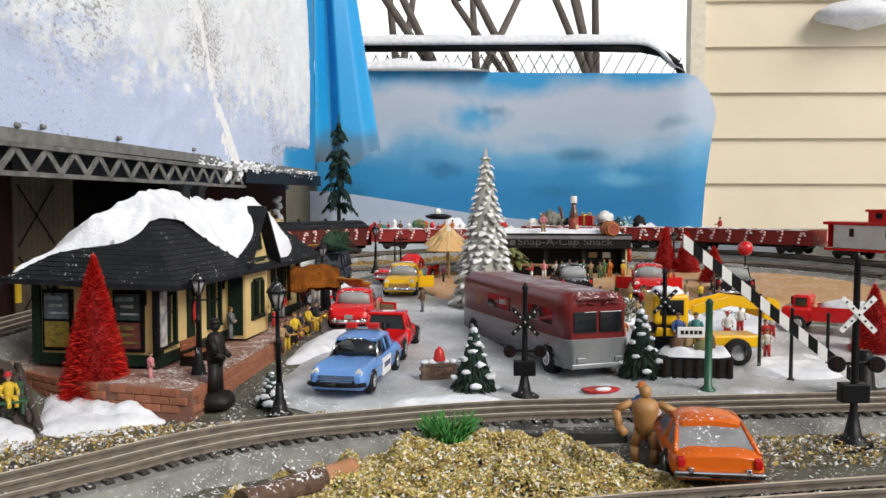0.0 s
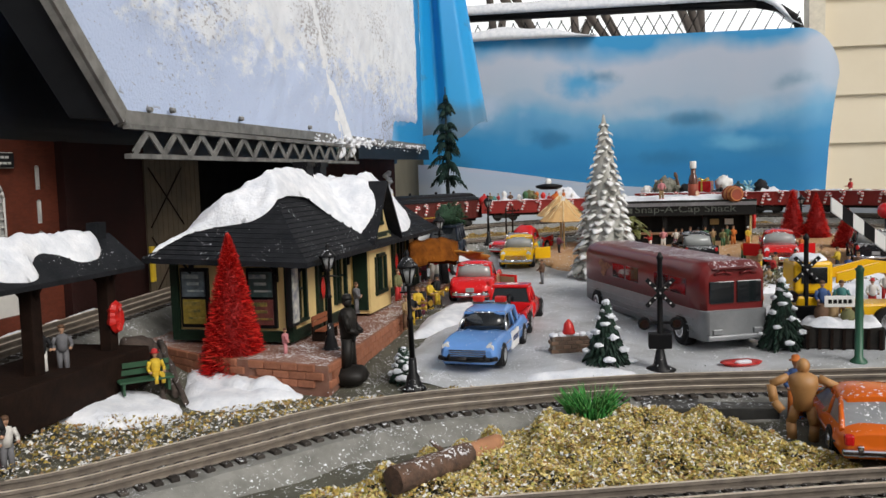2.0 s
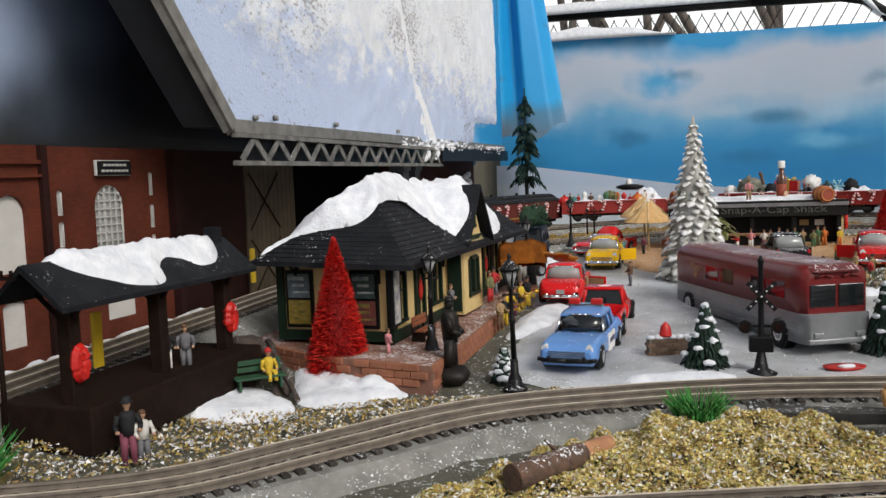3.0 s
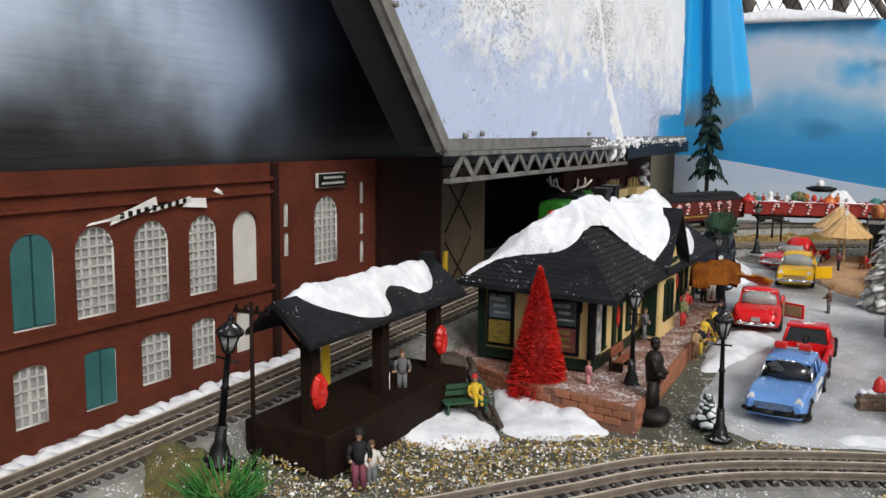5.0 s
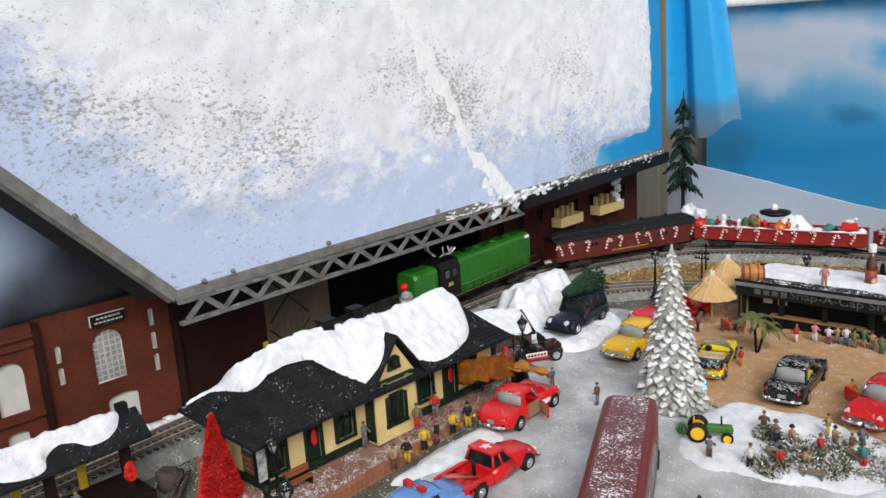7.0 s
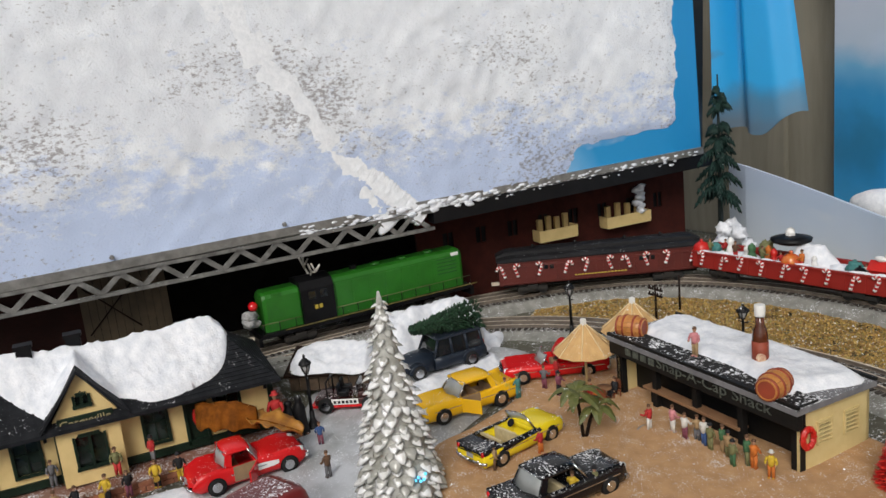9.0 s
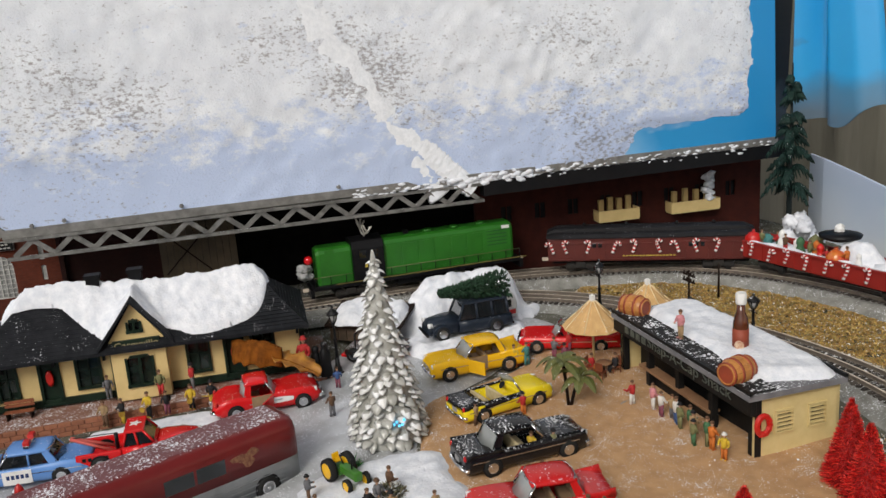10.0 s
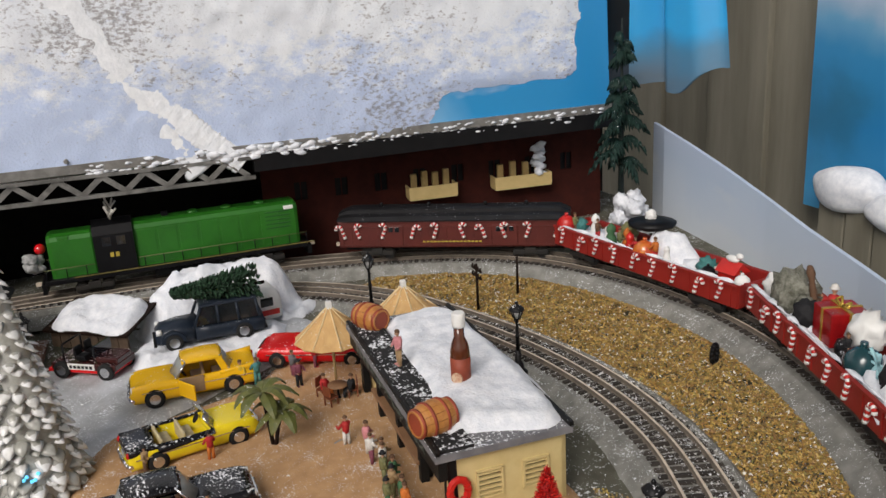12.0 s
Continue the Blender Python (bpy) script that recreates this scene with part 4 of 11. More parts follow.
def factory_window(parent, y, z, w, h, rise, style, cols=4, rows=7):
    """A framed window set into the wall; style: panes, blank, shutters or dark."""
    ol = arch(w, h, rise)
    bm = nb()
    vs = [bm.verts.new((-0.0035, a, b)) for a, b in ol]
    bm.faces.new(vs)
    pane_m = {"panes": mat("sooty_pane", (0.36, 0.36, 0.35), (0.24, 0.24, 0.235), rough=0.3), "blank": mat("blanked_opening", (0.58, 0.57, 0.53), (0.50, 0.49, 0.46), rough=0.6), "shutters": mat("teal_shutter", (0.03, 0.12, 0.12), (0.02, 0.09, 0.09)), "dark": BLACK}[style]
    win = part("window", bm, pane_m, parent, loc=(0, y, z))
    if style == "blank":
        return
    bm = nb()
    for i in range(len(ol)):
        (a0, b0), (a1, b1) = ol[i], ol[(i + 1) % len(ol)]
        cyl(bm, (-0.002, a0, b0), (-0.002, a1, b1), 0.0011, n=4)
    OLDWHITE = mat("dulled_white_paint", (0.52, 0.52, 0.49), (0.42, 0.42, 0.40), rough=0.6)
    part("window_frame", bm, OLDWHITE, win)
    bm = nb()
    if style == "panes":
        for c in range(1, cols + 1):
            a = -w / 2 + w * c / (cols + 1)
            top = h - rise + rise * math.sqrt(max(0, 1 - (2 * a / w) ** 2))
            box(bm, (-0.0022, a, top / 2), (0.0012, 0.0011 if c != (cols + 1) // 2 else 0.0018, top))
        for r in range(1, rows + 1):
            b = h * r / (rows + 1)
            half = w / 2 if b < h - rise else w / 2 * math.sqrt(max(0, 1 - ((b - h + rise) / rise) ** 2))
            box(bm, (-0.0022, 0, b), (0.0012, 2 * half, 0.0011))
    else:
        for a in (-w / 4, w / 4):
            box(bm, (-0.0015, a, h / 2), (0.002, w * 0.44, h * 0.94))
    part("glazing_bar" if style == "panes" else "shutter", bm, OLDWHITE if style == "panes" else pane_m, win)


def brick_works():
    spec = [(0.283, 0.081, 0.028, 0.056, 0.014, "shutters"), (0.3255, 0.081, 0.029, 0.056, 0.0145, "panes"), (0.3695, 0.081, 0.029, 0.056, 0.0145, "panes"), (0.4155, 0.081, 0.027, 0.056, 0.0135, "panes"), (0.4595, 0.082, 0.029, 0.055, 0.0145, "blank"),
            (0.563, 0.084, 0.033, 0.058, 0.016, "panes"), (0.5105, 0.120, 0.006, 0.019, 0.002, "panes"), (0.5105, 0.096, 0.006, 0.019, 0.002, "panes"), (0.616, 0.132, 0.006, 0.02, 0.002, "panes"), (0.616, 0.104, 0.006, 0.02, 0.002, "panes"), (0.616, 0.078, 0.006, 0.02, 0.002, "panes"),
            (0.278, 0.024, 0.022, 0.036, 0.004, "panes"), (0.326, 0.022, 0.024, 0.038, 0.003, "shutters"), (0.3705, 0.027, 0.025, 0.034, 0.004, "panes"), (0.414, 0.028, 0.023, 0.035, 0.004, "panes"), (0.458, 0.029, 0.022, 0.034, 0.004, "blank"), (0.572, 0.032, 0.036, 0.034, 0.006, "blank"),
            (0.236, 0.081, 0.029, 0.056, 0.0145, "panes"), (0.19, 0.081, 0.029, 0.056, 0.0145, "panes"), (0.232, 0.024, 0.024, 0.036, 0.004, "panes")]
    root = thing("brick_works", "red-brown brick factory front with white arched windows and a torn banner", "building", (wall_x(0.4), 0.4, 0), math.degrees(WALL_TURN))
    k = 1 / math.cos(WALL_TURN)
    Y = lambda y: (y - 0.4) * k
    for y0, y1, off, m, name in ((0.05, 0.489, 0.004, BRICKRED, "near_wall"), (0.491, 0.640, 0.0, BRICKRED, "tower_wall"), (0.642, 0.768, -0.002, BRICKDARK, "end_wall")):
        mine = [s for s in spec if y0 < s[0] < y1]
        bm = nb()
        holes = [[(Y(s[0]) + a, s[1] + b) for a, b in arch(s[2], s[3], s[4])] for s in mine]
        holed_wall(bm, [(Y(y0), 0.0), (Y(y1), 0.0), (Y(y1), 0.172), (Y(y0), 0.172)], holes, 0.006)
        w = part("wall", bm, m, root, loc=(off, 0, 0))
        for s in mine:
            factory_window(w, Y(s[0]), s[1], s[2], s[3], s[4], s[5], 2 if s[2] < 0.01 else (3 if s[4] < 0.01 else 4), 5 if s[2] < 0.01 else (4 if s[4] < 0.01 else 8))
    for z, h in ((0.0755, 0.004), (0.150, 0.002), (0.160, 0.003)):
        bm = nb()
        box(bm, (0.005, Y(0.27), z), (0.005, 0.44, h))
        part("brick_course", bm, BRICKRED, root)
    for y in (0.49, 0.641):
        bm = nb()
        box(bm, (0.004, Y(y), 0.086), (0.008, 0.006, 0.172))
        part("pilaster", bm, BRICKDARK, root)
    # hanging name board with unreadable lettering
    bm = nb()
    rbox(bm, (0.003, Y(0.566), 0.1555), (0.003, 0.040, 0.0125), 0.0006)
    sg = part("sign_board", bm, mat("dulled_white_paint", (0.52, 0.52, 0.49), (0.42, 0.42, 0.40), rough=0.6), root, "small black and white name board")
    bm = nb()
    box(bm, (0.0048, Y(0.566), 0.1555), (0.0012, 0.0385, 0.0112))
    part("sign_face", bm, BLACK, sg)
    bm = nb()
    for r, n in ((0.1578, 6), (0.1532, 7)):
        for i in range(n):
            box(bm, (0.0055, Y(0.566) + (i - (n - 1) / 2) * 0.0046, r), (0.0006, 0.0034, 0.0018))
    part("lettering", bm, MATS["dulled_white_paint"], sg)
    # torn banner
    bm = nb()
    for y0, z0, y1, z1, w in ((0.318, 0.139, 0.345, 0.142, 0.002), (0.335, 0.140, 0.372, 0.150, 0.006), (0.366, 0.144, 0.402, 0.150, 0.003), (0.395, 0.148, 0.416, 0.146, 0.007), (0.424, 0.155, 0.432, 0.152, 0.003)):
        a = [bm.verts.new((0.0065 + dx, Y(y), z)) for y, z, dx in ((y0, z0 - w / 2, 0), (y1, z1 - w / 2, 0.001), (y1 - 0.002, z1 + w / 2, 0.002), (y0 + 0.003, z0 + w / 3, 0))]
        b = [bm.verts.new(v.co + Vector((0.0006, 0, 0))) for v in a]
        bm.faces.new(a)
        bm.faces.new(b[::-1])
        for i in range(4):
            bm.faces.new((a[i], a[(i + 1) % 4], b[(i + 1) % 4], b[i]))
    part("torn_banner", bm, WHITE, root, "torn white paper banner")
    bm = nb()
    for i in range(9):
        box(bm, (0.0085, Y(0.343 + i * 0.0065), 0.1425 + 0.0008 * i), (0.0005, 0.003, 0.0035))
    part("banner_lettering", bm, BLACK, root)
    # snow along the foot of the wall
    bm = nb()
    for i in range(60):
        y = 0.12 + i * 0.0092
        blob(bm, (0.012 + 0.004 * math.sin(i * 2.3), Y(y), T(wall_x(y), y) + 0.004), (0.012, 0.009, 0.006), 0.5, 2.2, 1, seed=i)
    tagged(part("snow_bank", bm, SNOW, loc=root.location, rot=(0, 0, WALL_TURN)), "low bank of snow at the foot of the brick works", "snow", kind="stuff")
    return root


brick_works()

# braced cream wall beyond the brick works
shed = thing("braced_shed", "cream board shed wall with dark cross bracing", "shed", (wall_x(0.80) - 0.002, 0.80, 0), math.degrees(WALL_TURN))
for i in range(11):
    bm = nb()
    box(bm, (0, -0.031 + i * 0.0093, 0.08), (0.004, 0.0088, 0.16))
    # tan boards coloured dark for the deep shade under the panel
    part("board", bm, mat("shaded_tan_board", (0.085, 0.062, 0.036), (0.055, 0.041, 0.025), rough=0.8, scale=40), shed)
for a, b in (((0.003, -0.03, 0.02), (0.003, 0.03, 0.08)), ((0.003, 0.03, 0.02), (0.003, -0.03, 0.08)), ((0.003, -0.03, 0.09), (0.003, 0.03, 0.15)), ((0.003, 0.03, 0.09), (0.003, -0.03, 0.15))):
    bm = nb()
    cyl(bm, a, b, 0.0009, n=4)
    part("brace", bm, DKBROWN, shed)
bm = nb()
rbox(bm, (0.008, -0.048, 0.055), (0.003, 0.007, 0.035), 0.0005)
tagged(part("yellow_sign_post", bm, mat("yellow_paint", (0.62, 0.42, 0.02), (0.5, 0.33, 0.015), rough=0.5), loc=shed.location), "small yellow upright board beside the track", "sign")


def red_tenement():
    root = thing("red_tenement", "dark red-brown house front with cream balconies under the ledge", "building", (-0.365, 1.44, 0), -6)
    RB = mat("red_brown_wall", (0.055, 0.011, 0.007), (0.034, 0.007, 0.005), spec=0.2, rough=0.8, scale=60)
    bm = nb()
    wins = [(-0.17 + 0.054 * i, 0.098) for i in range(8)]
    holed_wall(bm, [(-0.22, 0.0), (0.262, 0.0), (0.262, 0.17), (-0.22, 0.17)], [[(y - 0.009, z), (y + 0.009, z), (y + 0.009, z + 0.024), (y - 0.009, z + 0.024)] for y, z in wins], 0.006)
    part("wall", bm, RB, root)
    for y, z in wins:
        bm = nb()
        box(bm, (-0.004, y, z + 0.012), (0.002, 0.018, 0.024))
        w = part("window", bm, BLACK, root)
        bm = nb()
        for d in (-0.009, 0, 0.009):
            box(bm, (-0.001, y + d, z + 0.012), (0.002, 0.0014, 0.024))
        part("window_frame", bm, RB, w)
    for y, w in ((0.005, 0.066), (0.135, 0.082)):
        b = thing("balcony", "", "")
        b.parent = root
        bm = nb()
        box(bm, (0.012, y, 0.085), (0.022, w, 0.003))
        box(bm, (0.0225, y, 0.0935), (0.002, w, 0.016))
        for s in (-1, 1):
            box(bm, (0.012, y + s * w / 2, 0.0935), (0.022, 0.002, 0.016))
        part("balcony_front", bm, CREAM, b, "cream balcony front")
        bm = nb()
        for k in range(4):
            box(bm, (0.005, y - w * 0.35 + k * w * 0.23, 0.105), (0.006, 0.008, 0.022 + 0.006 * (k % 2)))
        part("balcony_clutter", bm, mat("tan_card", (0.5, 0.36, 0.15), (0.4, 0.27, 0.1)), b)
    bm = nb()
    for i in range(14):
        blob(bm, (0.018 + 0.004 * math.sin(i), 0.16 + 0.004 * math.cos(i * 2), 0.10 + i * 0.0032), (0.006 + 0.003 * math.sin(i * 1.7), 0.008, 0.005), 0.4, 2, 1, seed=i)
    part("cotton_smoke", bm, SNOW, root, "puff of cotton smoke")


red_tenement()


# ---- station ----
POSTERTINT = (mat("poster_pale", (0.42, 0.46, 0.44), (0.10, 0.16, 0.20), rough=0.4, scale=160), mat("poster_ochre", (0.30, 0.22, 0.05), (0.05, 0.06, 0.03), rough=0.4, scale=160))


def station():
    ang = -math.degrees(math.atan(0.1))
    root = thing("railway_station", "cream station with dark green trim, charcoal hip roof and cotton snow", "station", (-0.186, 0.574, 0.0130), ang)
    # local: y runs along the street side, x towards the street; the street wall at x = 0
    LN, WD, HT = 0.338, 0.095, 0.066
    bm = nb()
    side_holes = [(0.0165, 0.018, 0.014, 0.042), (0.060, 0.018, 0.003, 0.054), (0.101, 0.023, 0.016, 0.038), (0.220, 0.022, 0.016, 0.038), (0.260, 0.019, 0.003, 0.054), (0.293, 0.023, 0.016, 0.038)]
    holed_wall(bm, [(0, 0), (LN, 0), (LN, HT), (0, HT)], [[(y - w / 2, z), (y + w / 2, z), (y + w / 2, z + h), (y - w / 2, z + h)] for y, w, z, h in side_holes], 0.004)
    wall = part("street_wall", bm, CREAM, root)
    for y, w, z, h in side_holes:
        tall = z < 0.01
        bm = nb()
        box(bm, (-0.003, y, z + h / 2), (0.002, w, h))
        p = part("door" if tall else "window", bm, DKGREEN if tall else mat("shop_pane", (0.015, 0.03, 0.022), (0.008, 0.012, 0.01), rough=0.15, bump=0), wall)
        bm = nb()
        for s in (-1, 1):
            box(bm, (0.001, y + s * (w / 2 + 0.001), z + h / 2), (0.003, 0.003, h + 0.004))
        box(bm, (0.001, y, z + h + 0.001), (0.003, w + 0.004, 0.003))
        box(bm, (0.0015, y, z - 0.0005), (0.004, w + 0.004, 0.002))
        if not tall:
            box(bm, (-0.0008, y, z + h / 2), (0.002, 0.0015, h))
            box(bm, (-0.0008, y, z + h * 0.55), (0.002, w, 0.0015))
        part("door_frame" if tall else "window_frame", bm, DKGREEN, p)
        if tall:
            bm = nb()
            lathe(bm, [(0.0035, -0.0008), (0.0055, 0), (0.0035, 0.0008)], n=10)
            bmesh.ops.rotate(bm, verts=bm.verts, cent=(0, 0, 0), matrix=Matrix.Rotation(math.pi / 2, 3, "Y"))
            bmesh.ops.scale(bm, verts=bm.verts, vec=(1, 0.8, 1.8))
            part("wreath", bm, RED, p, "red door wreath", loc=(0.002, y, z + h * 0.55))
    bm = nb()
    box(bm, (-WD / 2, LN - 0.002, HT / 2), (WD, 0.004, HT))
    part("far_wall", bm, CREAM, root)
    bm = nb()
    box(bm, (-WD + 0.002, LN / 2, HT / 2), (0.004, LN, HT))
    part("rear_wall", bm, CREAM, root)
    bm = nb()
    front_holes = [(-0.078, 0.022, 0.012, 0.042), (-0.022, 0.022, 0.012, 0.042)]
    holed_wall(bm, [(-WD, 0), (0, 0), (0, HT), (-WD, HT)], [[(y - w / 2, z), (y + w / 2, z), (y + w / 2, z + h), (y - w / 2, z + h)] for y, w, z, h in front_holes], 0.004)
    bmesh.ops.rotate(bm, verts=bm.verts, cent=(0, 0, 0), matrix=Matrix.Rotation(-math.pi / 2, 3, "Z"))
    front = part("end_wall", bm, CREAM, root)
    # posters on the end wall: plain blocks of colour in dark frames
    for x, cols in ((-0.078, ((0.13, 0.17, 0.20), (0.30, 0.22, 0.04))), (-0.022, ((0.05, 0.09, 0.09), (0.16, 0.05, 0.045)))):
        bm = nb()
        rbox(bm, (x, -0.0012, 0.033), (0.024, 0.003, 0.046), 0.0005)
        p = part("poster_frame", bm, BLACK, front)
        for i, c in enumerate(cols):
            bm = nb()
            box(bm, (x, -0.0032, 0.0435 - 0.021 * i), (0.019, 0.0012, 0.019))
            q = part("poster", bm, mat("poster_%d%d" % (i, int(x * -1000)), c, tuple(v * 0.5 for v in c), rough=0.4, scale=220), p)
            bm = nb()
            for r in range(3):
                box(bm, (x + 0.002 * (r - 1), -0.004, 0.0495 - 0.021 * i - r * 0.0055), (0.014 - 0.004 * (r % 2), 0.0004, 0.003 - 0.0008 * r))
            part("poster_picture", bm, POSTERTINT[i], q)
    for x, y in ((0, 0), (-WD, 0), (0, LN), (-WD, LN)):
        bm = nb()
        box(bm, (x, y, HT / 2), (0.006, 0.006, HT))
        part("corner_board", bm, DKGREEN, root)
    bm = nb()
    box(bm, (-WD / 2, LN / 2, 0.004), (WD + 0.005, LN + 0.005, 0.008))
    part("plinth", bm, DKGREEN, root)
    bm = nb()
    rbox(bm, (0.002, 0.0, 0.036), (0.004, 0.013, 0.046), 0.0006)
    p = part("notice_frame", bm, BLACK, wall, loc=(0.003, -0.0065, 0))
    bm = nb()
    box(bm, (0.0045, 0.0, 0.036), (0.001, 0.0095, 0.04))
    q = part("notice", bm, mat("notice_paper", (0.6, 0.58, 0.5), (0.15, 0.16, 0.2), rough=0.5, scale=150), p)
    # hip roof with flared eaves
    x0, x1, y0, y1 = -WD - 0.012, 0.026, -0.025, LN + 0.008
    zr = 0.119

    def eave(x):
        # the eave hangs lower on the street side
        return 0.066 - 0.004 * (x - x0) / (x1 - x0)
    xm = -0.034
    ry0, ry1 = 0.045, LN - 0.045

    def roof_ring(k):
        # k: 0 eave .. 1 ridge, hollow slope
        ha, hb = (e + (zr - e) * (0.8 * k + 0.2 * k * k) for e in (eave(x0), eave(x1)))
        xa, xb = x0 + (xm - x0) * k, x1 + (xm - x1) * k
        ya, yb = y0 + (ry0 - y0) * k, y1 + (ry1 - y1) * k
        return [(xa, ya, ha), (xb, ya, hb), (xb, yb, hb), (xa, yb, ha)]
    bm = nb()
    rings = [[(x, y, z - 0.004) for x, y, z in roof_ring(0)]] + [roof_ring(k / 8) for k in range(9)]
    loft(bm, rings, smoothed=False)
    roof = part("roof", bm, SLATE, root, "charcoal shingle hip roof")
    bm = nb()
    for k in range(1, 16):
        r = roof_ring(k / 16)
        for i in range(4):
            cyl(bm, r[i], r[(i + 1) % 4], 0.0005, n=4)
    part("shingle", bm, SLATE, roof)["kind"] = "stuff"
    for x, y in ((xm, ry0 + 0.07), (xm - 0.006, ry0 + 0.115)):
        bm = nb()
        box(bm, (x, y, zr + 0.004), (0.011, 0.014, 0.02))
        box(bm, (x, y, zr + 0.015), (0.014, 0.017, 0.004))
        part("chimney", bm, BLACK, roof)
    # brackets under the eaves
    for i in range(7):
        bm = nb()
        y = 0.012 + i * 0.0535
        cyl(bm, (0.001, y, HT - 0.016), (0.02, y, HT + 0.001), 0.0013, n=4)
        box(bm, (0.0015, y, HT - 0.01), (0.003, 0.003, 0.022))
        part("bracket", bm, BLACK, root)
    for x in (-0.08, -0.045, -0.01):
        bm = nb()
        cyl(bm, (x, -0.001, HT - 0.016), (x, -0.02, HT + 0.001), 0.0013, n=4)
        box(bm, (x, -0.0015, HT - 0.01), (0.003, 0.003, 0.022))
        part("bracket", bm, BLACK, root)
    # gabled bay towards the street
    by, bw, bd = 0.1585, 0.058, 0.018
    bm = nb()
    zt = HT + 0.003
    gable = [(by - bw / 2, 0), (by + bw / 2, 0), (by + bw / 2, zt), (by, 0.111), (by - bw / 2, zt)]
    holed_wall(bm, gable, [[(by - 0.014, 0.016), (by + 0.014, 0.016), (by + 0.014, 0.046), (by + 0.009, 0.051), (by - 0.009, 0.051), (by - 0.014, 0.046)], [(by - 0.007, 0.079), (by + 0.007, 0.079), (by + 0.007, 0.087), (by, 0.094), (by - 0.007, 0.087)]], 0.004)
    bay = part("bay", bm, CREAM, root, loc=(bd, 0, 0))
    for s in (-1, 1):
        bm = nb()
        box(bm, (bd / 2 - 0.002, by + s * (bw / 2 - 0.002), zt / 2), (bd, 0.004, zt))
        part("bay_side", bm, CREAM, root)
    bm = nb()
    rbox(bm, (bd / 2, by - bw / 2 - 0.0006, 0.029), (0.0135, 0.002, 0.052), 0.0004)
    part("bay_door", bm, DKGREEN, root, "dark green door in the side of the bay")
    for c, w, z0, z1 in ((by, 0.028, 0.016, 0.051), (by, 0.014, 0.079, 0.092)):
        bm = nb()
        box(bm, (-0.004, c, (z0 + z1) / 2), (0.002, w + 0.002, z1 - z0))
        win = part("window", bm, MATS["shop_pane"], bay)
        bm = nb()
        for s in (-1, 0, 1):
            box(bm, (0.0005, c + s * w / 2, (z0 + z1) / 2 - 0.002), (0.003, 0.0025, z1 - z0))
        box(bm, (0.0005, c, z0), (0.004, w + 0.004, 0.003))
        box(bm, (0.0005, c, z1 - 0.001), (0.004, w * 0.7, 0.003))
        part("window_frame", bm, DKGREEN, win)
    bm = nb()
    rbox(bm, (0.002, by, 0.0655), (0.003, 0.050, 0.0105), 0.0006)
    sign = part("name_board", bm, DKGREEN, bay, "dark green station name board")
    letters(sign, "Caseyville", (0.0042, by, 0.0655), 0.0085, mat("faded_gilt", (0.45, 0.38, 0.2), (0.3, 0.25, 0.12)), (math.pi / 2, 0, math.pi / 2), 0.046)
    gp, gw = 0.1175, bw / 2 + 0.011
    for s in (-1, 1):
        bm = nb()
        a = [(bd + 0.010, by, gp), (bd + 0.010, by + s * gw, zt - 0.003), (xm, by + s * gw, zt - 0.003), (xm, by, gp)]
        vs = [bm.verts.new(p) for p in a]
        lo = [bm.verts.new((p[0], p[1], p[2] - 0.004)) for p in a]
        bm.faces.new(vs)
        bm.faces.new(lo[::-1])
        for i in range(4):
            bm.faces.new((vs[i], vs[(i + 1) % 4], lo[(i + 1) % 4], lo[i]))
        part("bay_roof", bm, SLATE, root)
    # cotton snow draped over the roof
    def roof_h(x, y):
        kx = (x - x0) / (xm - x0) if x < xm else (x1 - x) / (x1 - xm)
        ky = min((y - y0) / (ry0 - y0), (y1 - y) / (y1 - ry1))
        k = max(0.0, min(1.0, kx, ky))
        h = eave(x) + (zr - eave(x)) * (0.8 * k + 0.2 * k * k)
        if x > xm and abs(y - by) < gw and x < bd + 0.010:
            h = max(h, gp - (gp - zt + 0.003) * abs(y - by) / gw)
        return h
    bm = nb()
    drape = [(-0.106, -0.015), (-0.100, -0.021), (-0.090, -0.008), (-0.078, 0.001), (-0.055, 0.006), (-0.034, 0.011), (-0.022, 0.020), (-0.018, 0.034), (-0.020, 0.050), (-0.020, 0.070), (-0.017, 0.082), (-0.008, 0.094), (0.002, 0.106), (0.010, 0.118), (0.019, 0.128), (0.024, 0.138), (0.019, 0.149), (0.010, 0.156), (0.010, 0.164), (0.016, 0.174), (0.010, 0.188), (0.013, 0.202), (0.021, 0.217), (0.020, 0.242), (0.015, 0.270), (0.008, 0.290), (-0.006, 0.302), (-0.040, 0.310), (-0.085, 0.300), (-0.103, 0.25), (-0.103, 0.10), (-0.103, 0.03)]

    def snow_h(x, y):
        # a thick wad near the hip, thinner by the bay
        ridge = 0.0055 * smooth(0.005, 0.05, y) * smooth(0.165, 0.10, y) + 0.0015 * smooth(0.20, 0.27, y)
        wad = 0.011 * math.exp(-((x + 0.072) / 0.023) ** 2) * smooth(0.008, 0.021, y) * smooth(0.11, 0.05, y)
        return roof_h(x, y) + ridge * math.exp(-((x - xm) / 0.026) ** 2) * (1 + 0.25 * noise.noise(Vector((x * 30, y * 45, 2)))) + wad
    sheet(bm, drape, 0.0024, 0.0042, 0.9, 0.004, 0.001, 55, snow_h)
    part("cotton_snow", bm, SNOW, root, "sheet of cotton snow draped over the roof")
    return root


